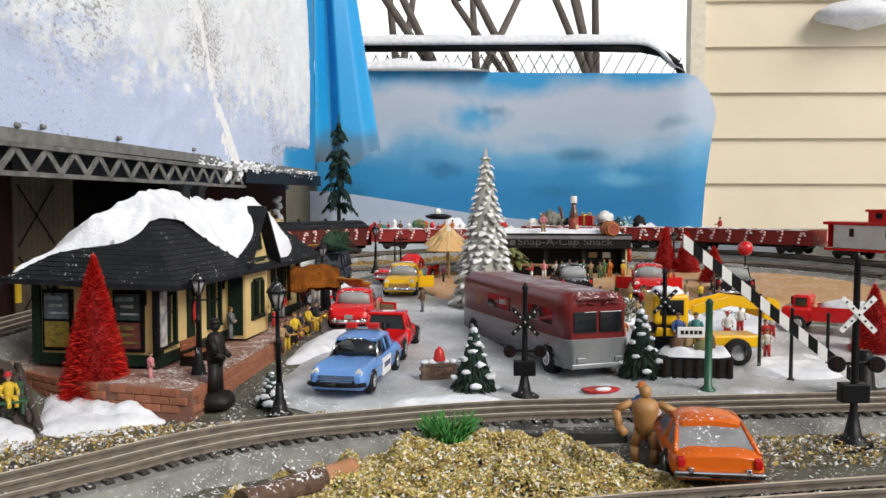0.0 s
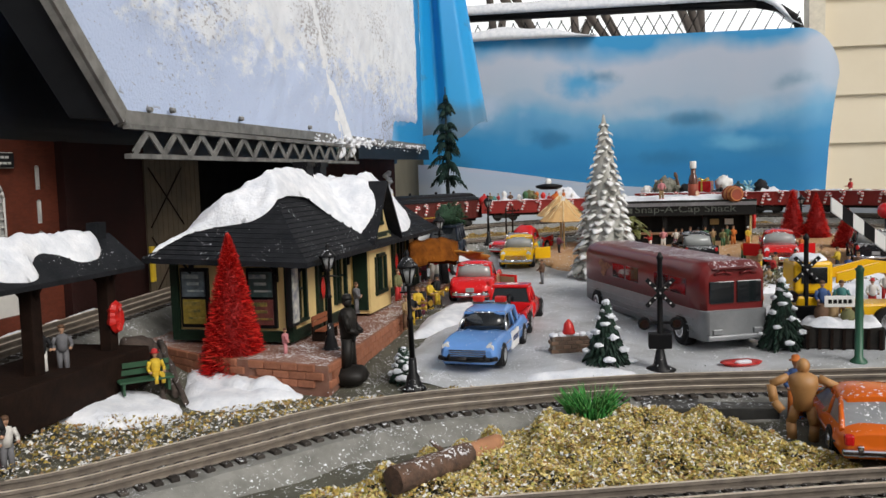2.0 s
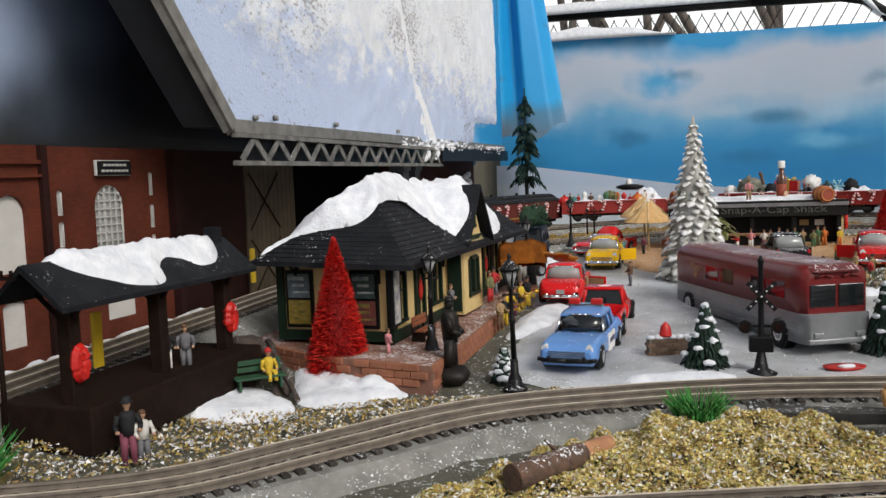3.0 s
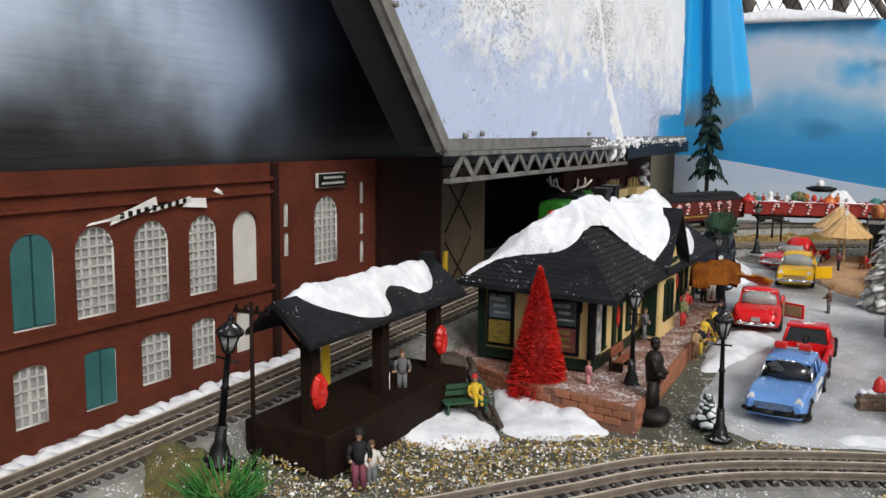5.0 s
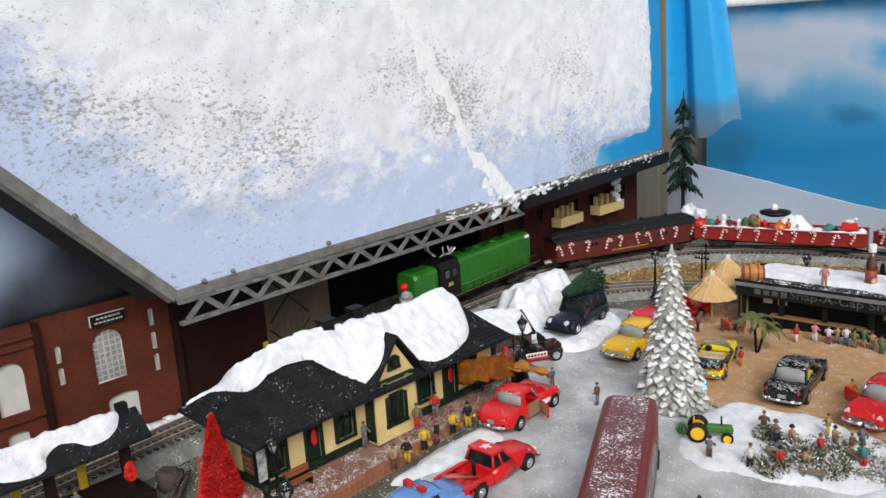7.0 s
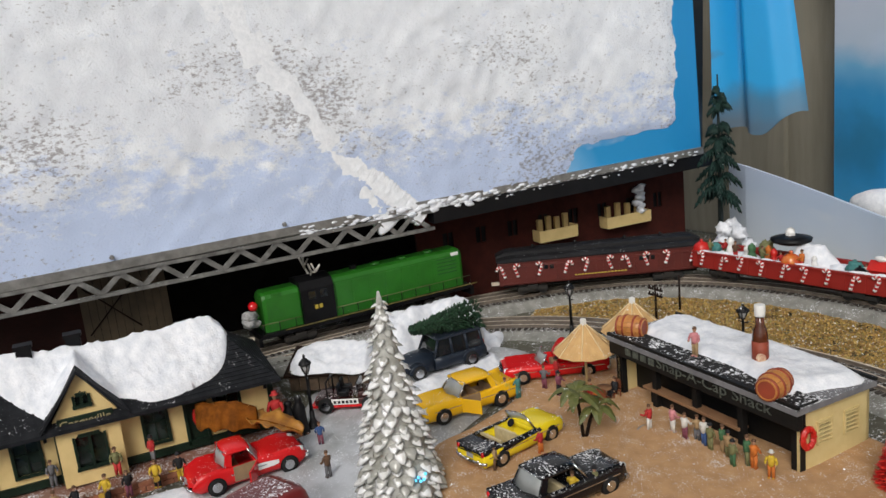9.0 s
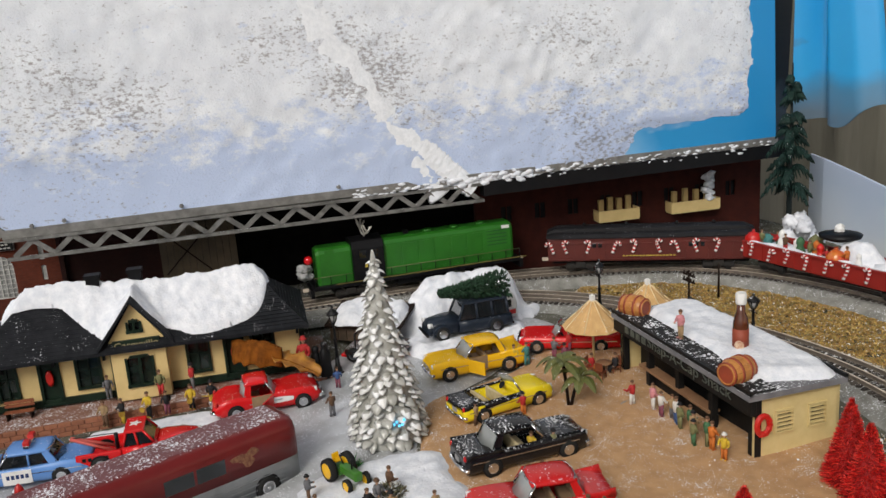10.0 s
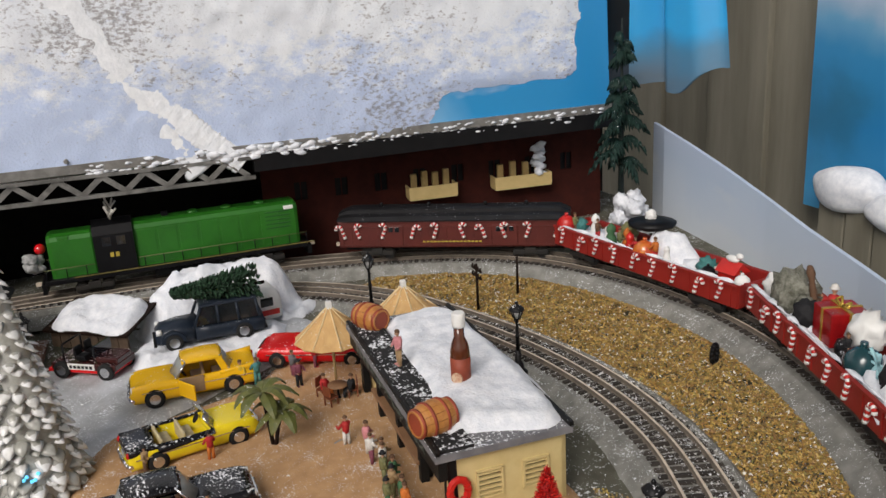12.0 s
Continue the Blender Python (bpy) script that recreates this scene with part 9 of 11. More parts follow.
scatter("snow_grains", "loose grains of artificial snow over ground, street and tracks", [[(-0.40, 0.25), (0.45, 0.30), (0.60, 1.30), (0.35, 1.60), (-0.30, 1.50), (-0.38, 0.9)]], 9000, 0.0009, ((0.85, 0.87, 0.9), (0.75, 0.77, 0.8)), 4, 0.0015, category="snow")

# cotton snow lying on the ground
for k, (poly, hi, ed) in enumerate((
        ([(-0.294, 0.430), (-0.266, 0.414), (-0.234, 0.430), (-0.218, 0.456), (-0.232, 0.482), (-0.262, 0.492), (-0.286, 0.472)], 0.0040, 0.012),
        ([(-0.268, 0.575), (-0.244, 0.515), (-0.226, 0.472), (-0.19, 0.474), (-0.164, 0.488), (-0.150, 0.502), (-0.166, 0.516), (-0.20, 0.530), (-0.225, 0.560)], 0.0045, 0.012),
        ([(-0.240, 0.548), (-0.234, 0.520), (-0.206, 0.503), (-0.176, 0.494), (-0.156, 0.498), (-0.160, 0.513), (-0.200, 0.531)], 0.0085, 0.009),
        ([(-0.118, 0.665), (-0.094, 0.672), (-0.072, 0.725), (-0.056, 0.775), (-0.060, 0.805), (-0.10, 0.825), (-0.112, 0.76), (-0.116, 0.71)], 0.0045, 0.014),
        ([(-0.02, 0.545), (0.03, 0.545), (0.075, 0.555), (0.06, 0.575), (0.0, 0.566)], 0.004, 0.010),
        ([(-0.285, 1.10), (-0.262, 1.045), (-0.222, 1.034), (-0.192, 1.052), (-0.176, 1.10), (-0.173, 1.17), (-0.180, 1.215), (-0.205, 1.243), (-0.245, 1.232), (-0.278, 1.17)], 0.066, 0.050),
        ([(-0.190, 1.040), (-0.150, 1.025), (-0.105, 1.035), (-0.090, 1.075), (-0.097, 1.13), (-0.110, 1.185), (-0.15, 1.195), (-0.190, 1.19)], 0.012, 0.020),
        ([(0.095, 0.84), (0.20, 0.845), (0.30, 0.86), (0.36, 0.90), (0.345, 0.945), (0.29, 0.965), (0.235, 0.975), (0.205, 0.992), (0.165, 0.985), (0.125, 0.995), (0.10, 0.965)], 0.0055, 0.014),
        ([(0.26, 0.80), (0.36, 0.80), (0.38, 0.88), (0.28, 0.90)], 0.006, 0.014),
        ([(0.26, 0.62), (0.36, 0.62), (0.36, 0.70), (0.27, 0.70)], 0.006, 0.014))):
    bm = nb()
    sheet(bm, poly, 0.004, hi, 0.45 if hi < 0.02 else 0.15, ed, 0.001, 55)
    tagged(part("snow_drift", bm, SNOW), "drift of cotton snow lying on the ground", "snow", group="snow drifts")


# low lean-to under a slab of cotton snow behind the jeep
lean = thing("snowy_lean_to", "dark brown plank lean-to under a slab of cotton snow", "shed", at(-0.220, 1.008, 0.008), 52)
for k in range(8):
    bm = nb()
    rbox(bm, (-0.042 + k * 0.012, -0.021, 0.011), (0.0112, 0.003, 0.024), 0.0005)
    part("plank", bm, mat("lean_to_plank", (0.10, 0.065, 0.04), (0.06, 0.04, 0.026), rough=0.85, scale=120, snow=0.1), lean)
bm = nb()
loft(bm, [[(x, -0.028, 0.0205), (x, 0.030, 0.036), (x, 0.030, 0.033), (x, -0.028, 0.0175)] for x in (-0.052, 0.052)], smoothed=False)
part("roof", bm, DKBROWN, lean)
for x in (-0.046, 0.046):
    bm = nb()
    box(bm, (x, 0.026, 0.016), (0.004, 0.004, 0.034))
    part("post", bm, DKBROWN, lean)
bm = nb()
sheet(bm, [(-0.050, -0.027), (-0.020, -0.030), (0.010, -0.026), (0.038, -0.031), (0.052, -0.025), (0.050, 0.030), (0.0, 0.032), (-0.050, 0.029)], 0.003, 0.0075, 0.5, 0.008, 0.0, 50, lambda a, b: 0.0205 + 0.0155 * (b + 0.028) / 0.058)
part("cotton_snow", bm, SNOW, lean, "slab of cotton snow")


# ---- the train ----
RAIL = 0.017
CARRED = mat("car_red_brown", (0.105, 0.016, 0.011), (0.08, 0.012, 0.009), rough=0.5, scale=50)
TRUCKBLACK = mat("bogie_black", (0.02, 0.02, 0.02), (0.03, 0.026, 0.022), rough=0.7)
LOCO = mat("loco_green", (0.022, 0.155, 0.014), (0.017, 0.122, 0.011), rough=0.35, scale=40, bump=0.05)
CANE = None


def candy_cane(parent, x, z, y, tilt, flip):
    """A striped cane hung on a car's near side, built once and shared."""
    global CANE
    if CANE is None:
        bm = nb()
        pts = [Vector((0, 0, -0.009 + 0.0022 * i)) for i in range(6)] + [Vector((0.0028 - 0.0028 * math.cos(t), 0, 0.002 + 0.0028 * math.sin(t))) for t in [math.pi * k / 6 for k in range(1, 7)]]
        for i, (a, b) in enumerate(zip(pts, pts[1:])):
            cyl(bm, a * 1.25, (b + (b - a) * 0.15) * 1.25, 0.0022, n=6, mi=i % 2)
        CANE = bpy.data.meshes.new("candy_cane")
        bm.to_mesh(CANE)
        bm.free()
        CANE.materials.append(WHITE)
        CANE.materials.append(RED)
    o = new("candy_cane", CANE)
    o.matrix_basis = Matrix.Translation((x, y, z)) @ Matrix.Rotation(math.pi if flip else 0.0, 4, "Z") @ Matrix.Rotation(tilt, 4, "Y")
    o.parent = parent


def bogie(parent, x):
    bm = nb()
    for s in (-1, 1):
        rbox(bm, (x, s * 0.0195, 0.0085), (0.042, 0.004, 0.006), 0.001)
        rbox(bm, (x, s * 0.0205, 0.011), (0.014, 0.004, 0.008), 0.001)
    box(bm, (x, 0, 0.0095), (0.008, 0.036, 0.004))
    b = part("bogie", bm, TRUCKBLACK, parent)
    for dx in (-0.0145, 0.0145):
        bm = nb()
        for s in (-1, 1):
            cyl(bm, (x + dx, s * 0.0145, 0.0075), (x + dx, s * 0.0175, 0.0075), 0.0075, n=14)
        cyl(bm, (x + dx, -0.016, 0.0075), (x + dx, 0.016, 0.0075), 0.0015, n=6)
        part("wheelset", bm, TRUCKBLACK, b)


def rail_thing(name, label, xa, ya, xb, yb, category="train car", group=""):
    cx, cy = (xa + xb) / 2, (ya + yb) / 2
    return thing(name, label, category, (cx, cy, T(cx, cy) + RAIL), nose(xa, ya, xb, yb), group), math.hypot(xb - xa, yb - ya)


def locomotive():
    root, L = rail_thing("diesel_locomotive", "bright green toy diesel locomotive with black cab and reindeer antlers", -0.333, 0.955, -0.327, 1.257, "locomotive")
    bm = nb()
    rbox(bm, (0, 0, 0.0205), (L, 0.048, 0.006), 0.001)
    part("frame", bm, BLACK, root)
    bm = nb()
    rbox(bm, (0.005, 0, 0.0125), (0.075, 0.034, 0.011), 0.003)
    part("fuel_tank", bm, BLACK, root)
    for x in (-0.10, 0.10):
        bogie(root, x)

    def hood(x0, x1, w, z1):
        bm = nb()
        sec = [(-w, 0.0235), (-w, z1 - 0.007), (-w * 0.88, z1 - 0.0025), (-w * 0.55, z1), (w * 0.55, z1), (w * 0.88, z1 - 0.0025), (w, z1 - 0.007), (w, 0.0235)]
        loft(bm, [[(x, a * k, 0.0235 + (b - 0.0235) * q) for a, b in sec] for x, k, q in ((x0, 0.88, 0.95), (x0 + 0.004, 1, 1), (x1 - 0.004, 1, 1), (x1, 0.88, 0.95))], smoothed=False)
        return bm
    lh = part("long_hood", hood(-0.052, 0.143, 0.0185, 0.076), LOCO, root)
    sh = part("short_hood", hood(-0.143, -0.092, 0.0185, 0.074), LOCO, root)
    bm = nb()
    loft(bm, [[(x, a, b) for a, b in ((-0.0235, 0.022), (-0.0235, 0.068), (-0.019, 0.078), (0, 0.082), (0.019, 0.078), (0.0235, 0.068), (0.0235, 0.022))] for x in (-0.094, -0.050)], smoothed=False)
    cab = part("cab", bm, BLACK, root, "black cab")
    for s in (-1, 1):
        for x in (-0.080, -0.064):
            bm = nb()
            rbox(bm, (x, s * 0.0237, 0.060), (0.010, 0.001, 0.011), 0.0004)
            part("cab_window", bm, GLASS, cab)
        bm = nb()
        for k in range(2):
            box(bm, (-0.072 - 0.004 + k * 0.006, s * 0.0239, 0.044), (0.004, 0.0006, 0.005))
        part("number_bars", bm, mat("dull_yellow", (0.5, 0.38, 0.05)), cab)
        bm = nb()
        tube(bm, [(-0.15, s * 0.0235, 0.036), (-0.096, s * 0.0235, 0.036)], 0.0006, 5)
        tube(bm, [(-0.048, s * 0.0235, 0.036), (0.15, s * 0.0235, 0.036)], 0.0006, 5)
        part("handrail", bm, mat("handrail_dull", (0.13, 0.13, 0.05), (0.08, 0.09, 0.03)), root)
        for k in range(15):
            x = -0.148 + k * 0.0213
            if -0.096 < x < -0.048:
                continue
            bm = nb()
            cyl(bm, (x, s * 0.0235, 0.023), (x, s * 0.0235, 0.0365), 0.0006, n=4)
            part("stanchion", bm, BLACK, root)
        for k in range(7):
            bm = nb()
            rbox(bm, (-0.036 + k * 0.024, s * 0.0186, 0.047), (0.021, 0.001, 0.040), 0.0004)
            part("hood_door", bm, LOCO, lh)
        for k in range(5):
            bm = nb()
            box(bm, (0.118, s * 0.0187, 0.046 + k * 0.005), (0.030, 0.0012, 0.0014))
            part("louvre_slat", bm, mat("dark_loco_green", (0.015, 0.09, 0.02)), lh)
        bm = nb()
        box(bm, (-0.0 + 0.02, s * 0.0240, 0.0235), (0.28, 0.0008, 0.0012))
        part("sill_stripe", bm, mat("worn_gold", (0.20, 0.16, 0.04), (0.10, 0.08, 0.02), scale=200), root)
    for x, w in ((-0.125, 0.012), (0.132, 0.012)):
        for s in (-1, 1):
            bm = nb()
            rbox(bm, (x, s * 0.0165, 0.0695), (w, 0.005, 0.0045), 0.0006)
            part("number_box", bm, WHITE if x > 0 else LOCO, root)
    for x in (0.02, 0.06, 0.1):
        bm = nb()
        lathe(bm, [(0.007, 0.0755), (0.007, 0.0775), (0.005, 0.0785)], (x, 0, 0), 12)
        part("roof_fan", bm, LOCO, lh)
    bm = nb()
    rbox(bm, (-0.012, 0, 0.078), (0.008, 0.006, 0.006), 0.0006)
    part("exhaust_stack", bm, BLACK, lh)
    for x in (-0.153, 0.153):
        bm = nb()
        box(bm, (x, 0, 0.0135), (0.005, 0.044, 0.012))
        part("pilot", bm, BLACK, root)
        bm = nb()
        box(bm, (x * 1.035, 0, 0.015), (0.010, 0.005, 0.004))
        part("coupler", bm, STEEL, root)
    bm = nb()
    blob(bm, (-0.152, -0.004, 0.0575), (0.0062, 0.0062, 0.0062), 0.0, 1, 3)
    part("red_nose", bm, mat("glossy_red", (0.65, 0.01, 0.015), rough=0.12, bump=0, coat=0.6), root, "shiny red ball nose")
    bm = nb()
    for s in (-1, 1):
        tube(bm, [(-0.072, s * 0.004, 0.081), (-0.073, s * 0.013, 0.087), (-0.071, s * 0.023, 0.089), (-0.068, s * 0.031, 0.098)], 0.0014, 6)
        tube(bm, [(-0.073, s * 0.013, 0.087), (-0.077, s * 0.015, 0.099)], 0.0012, 5)
        tube(bm, [(-0.071, s * 0.023, 0.089), (-0.076, s * 0.024, 0.101)], 0.0012, 5)
        tube(bm, [(-0.071, s * 0.020, 0.089), (-0.064, s * 0.022, 0.097)], 0.0011, 5)
    part("antler", bm, mat("antler_grey", (0.66, 0.63, 0.58), (0.42, 0.40, 0.36), rough=0.6), root, "grey toy antlers")
    # cotton steam beside the nose
    bm = nb()
    for k in range(7):
        blob(bm, (-0.160 + 0.004 * math.sin(k * 2), -0.014 + 0.005 * math.cos(k * 1.7), 0.036 + 0.0025 * k), (0.008, 0.007, 0.006), 0.6, 2.4, 2, seed=k + 3)
    part("nose_wreath", bm, mat("dusty_garland", (0.22, 0.23, 0.22), (0.4, 0.4, 0.4), rough=0.9, scale=300), root, "dusty grey garland")


locomotive()


def baggage_car():
    root, L = rail_thing("baggage_car", "red-brown clerestory baggage car hung with candy canes", -0.307, 1.305, -0.163, 1.548)
    bm = nb()
    rbox(bm, (0, 0, 0.0335), (L, 0.050, 0.033), 0.0008)
    body = part("body", bm, CARRED, root)
    bm = nb()
    box(bm, (0, 0, 0.0145), (L * 0.96, 0.030, 0.006))
    part("underframe", bm, BLACK, root)
    bm = nb()
    sec = [(-0.0265, 0.050), (-0.0265, 0.0515), (-0.022, 0.0555), (-0.013, 0.0575), (-0.0125, 0.0615), (-0.008, 0.0635), (0.008, 0.0635), (0.0125, 0.0615), (0.013, 0.0575), (0.022, 0.0555), (0.0265, 0.0515), (0.0265, 0.050)]
    loft(bm, [[(x, a * k, 0.050 + (b - 0.050) * q) for a, b in sec] for x, k, q in ((-L / 2 - 0.002, 0.9, 0.55), (-L / 2 + 0.010, 1, 0.95), (-L / 2 + 0.02, 1, 1), (L / 2 - 0.02, 1, 1), (L / 2 - 0.010, 1, 0.95), (L / 2 + 0.002, 0.9, 0.55))], smoothed=False)
    part("roof", bm, mat("sooty_roof", (0.014, 0.014, 0.016), (0.008, 0.008, 0.009), spec=0.3, rough=0.5, snow=0.03), root)
    for x in (-0.09, -0.03, 0.04, 0.09):
        bm = nb()
        lathe(bm, [(0.0025, 0.0625), (0.0025, 0.067), (0.001, 0.068)], (x, 0, 0), 8)
        part("roof_vent", bm, BLACK, root)
    for s in (-1, 1):
        for k in range(26):
            bm = nb()
            box(bm, (-L / 2 + 0.006 + k * (L - 0.012) / 25, s * 0.0252, 0.030), (0.0006, 0.0007, 0.024))
            part("side_batten", bm, CARRED, body)
        for z in (0.0195, 0.0425, 0.0485):
            bm = nb()
            box(bm, (0, s * 0.0254, z), (L, 0.001, 0.0012))
            part("belt_rail", bm, CARRED, body)
        for x in (-0.075, 0.065):
            bm = nb()
            rbox(bm, (x, s * 0.0255, 0.032), (0.030, 0.0016, 0.026), 0.0004)
            d = part("door", bm, CARRED, body)
            for q in (-0.008, 0, 0.008):
                bm = nb()
                rbox(bm, (x + q, s * 0.0264, 0.040), (0.0055, 0.0008, 0.006), 0.0003)
                part("door_light", bm, GLASS, d)
        bm = nb()
        for k in range(16):
            box(bm, (-0.034 + k * 0.0046, s * 0.0256, 0.0245), (0.0033, 0.0005, 0.0016))
        part("lettering", bm, mat("dull_yellow", (0.5, 0.38, 0.05)), body)
    for i, x in enumerate((-0.136, -0.118, -0.082, -0.046, -0.018, 0.012, 0.038, 0.062, 0.094, 0.128)):
        candy_cane(root, x, 0.040, -0.0272, -0.35 if i % 3 else 0.3, i % 2 == 0)
    for x in (-0.095, 0.095):
        bogie(root, x)
    for s in (-1, 1):
        bm = nb()
        box(bm, (s * (L / 2 + 0.005), 0, 0.0145), (0.012, 0.005, 0.004))
        part("coupler", bm, STEEL, root)


baggage_car()
GONDRED = mat("gondola_red", (0.271, 0.015, 0.010), (0.25, 0.014, 0.010), rough=0.5, scale=60)


def gondola(xa, ya, xb, yb, canes):
    root, L = rail_thing("gondola_car", "red gondola car hung with candy canes", xa, ya, xb, yb, group="gondola cars")
    bm = nb()
    box(bm, (0, 0, 0.0165), (L, 0.050, 0.004))
    part("floor", bm, GONDRED, root)
    for s in (-1, 1):
        bm = nb()
        rbox(bm, (0, s * 0.0245, 0.026), (L, 0.0022, 0.022), 0.0004)
        sd = part("side", bm, GONDRED, root)
        for k in range(11):
            bm = nb()
            box(bm, (-L / 2 + 0.008 + k * (L - 0.016) / 10, s * 0.0260, 0.0255), (0.0024, 0.0012, 0.020))
            part("rib", bm, GONDRED, sd)
        bm = nb()
        box(bm, (0, s * 0.0258, 0.0365), (L, 0.0035, 0.0022))
        part("top_chord", bm, GONDRED, sd)
        bm = nb()
        rbox(bm, (s * L / 2, 0, 0.026), (0.0022, 0.049, 0.022), 0.0004)
        part("end", bm, GONDRED, root)
    for i in range(canes):
        candy_cane(root, -L / 2 + 0.018 + i * (L - 0.036) / (canes - 1), 0.0305 - 0.002 * (i % 2), -0.0275, (-0.30, 0.25, -0.4)[i % 3], i % 3 != 1)
    bm = nb()
    box(bm, (0, 0, 0.0125), (L * 0.9, 0.028, 0.005))
    part("underframe", bm, BLACK, root)
    for x in (-L * 0.34, L * 0.34):
        bogie(root, x)
    for s in (-1, 1):
        bm = nb()
        box(bm, (s * (L / 2 + 0.005), 0, 0.0145), (0.012, 0.005, 0.004))
        part("coupler", bm, STEEL, root)
    return root


G1 = (-0.143, 1.540, 0.124, 1.580)
G2 = (0.146, 1.580, 0.398, 1.487)
G3 = (0.416, 1.476, 0.585, 1.302)
GOND = {}
for g, n in ((G1, 9), (G2, 9), (G3, 8)):
    GOND[g] = gondola(*g, n)


def on_car(g, u, off, h):
    x, y = g[0] + (g[2] - g[0]) * u, g[1] + (g[3] - g[1]) * u
    d = math.hypot(g[2] - g[0], g[3] - g[1])
    cx, cy = (g[0] + g[2]) / 2, (g[1] + g[3]) / 2
    return (x - (g[3] - g[1]) / d * off, y + (g[2] - g[0]) / d * off, T(cx, cy) + RAIL + h)


def caboose():
    root, L = rail_thing("caboose", "red and white toy caboose with a cupola", 0.600, 1.282, 0.672, 1.14)
    WH = mat("caboose_white", (0.72, 0.71, 0.68), rough=0.45)
    bm = nb()
    rbox(bm, (0, 0, 0.034), (L * 0.78, 0.048, 0.034), 0.0008)
    body = part("body", bm, WH, root)
    bm = nb()
    rbox(bm, (0, 0, 0.0535), (L, 0.054, 0.005), 0.0015)
    rbox(bm, (0.01, 0, 0.0725), (0.042, 0.042, 0.004), 0.0012)
    part("roof", bm, REDPAINT, root)
    bm = nb()
    rbox(bm, (0.01, 0, 0.064), (0.036, 0.036, 0.017), 0.0008)
    cup = part("cupola", bm, REDPAINT, root)
    for s in (-1, 1):
        bm = nb()
        box(bm, (s * L * 0.45, 0, 0.034), (0.002, 0.046, 0.034))
        part("end_rail", bm, REDPAINT, root)
        for x in (-0.03, 0.03):
            bm = nb()
            rbox(bm, (x, s * 0.0242, 0.040), (0.008, 0.001, 0.012), 0.0003)
            part("window", bm, GLASS, body)
        bm = nb()
        rbox(bm, (0.01, s * 0.0182, 0.065), (0.010, 0.001, 0.008), 0.0003)
        part("cupola_window", bm, GLASS, cup)
    bm = nb()
    box(bm, (0, 0, 0.0145), (L, 0.046, 0.004))
    part("platform", bm, REDPAINT, root)
    for x in (-0.045, 0.045):
        bogie(root, x)


caboose()


# ---- small figures ----
SKIN = mat("figure_skin", (0.42, 0.24, 0.15), (0.36, 0.2, 0.12), rough=0.6)
CLOTH = {}
for nm, c in dict(red=(0.45, 0.02, 0.02), blue=(0.04, 0.09, 0.24), grey=(0.14, 0.14, 0.15), tan=(0.36, 0.24, 0.12), white=(0.66, 0.64, 0.6), green=(0.05, 0.14, 0.06), yellow=(0.62, 0.42, 0.03), black=(0.02, 0.02, 0.022), orange=(0.55, 0.15, 0.02), pink=(0.6, 0.24, 0.26), brown=(0.12, 0.06, 0.03), olive=(0.17, 0.17, 0.07), teal=(0.05, 0.20, 0.19), plum=(0.2, 0.05, 0.08)).items():
    CLOTH[nm] = mat("cloth_" + nm, c, tuple(v * 0.75 for v in c), rough=0.75, scale=300)


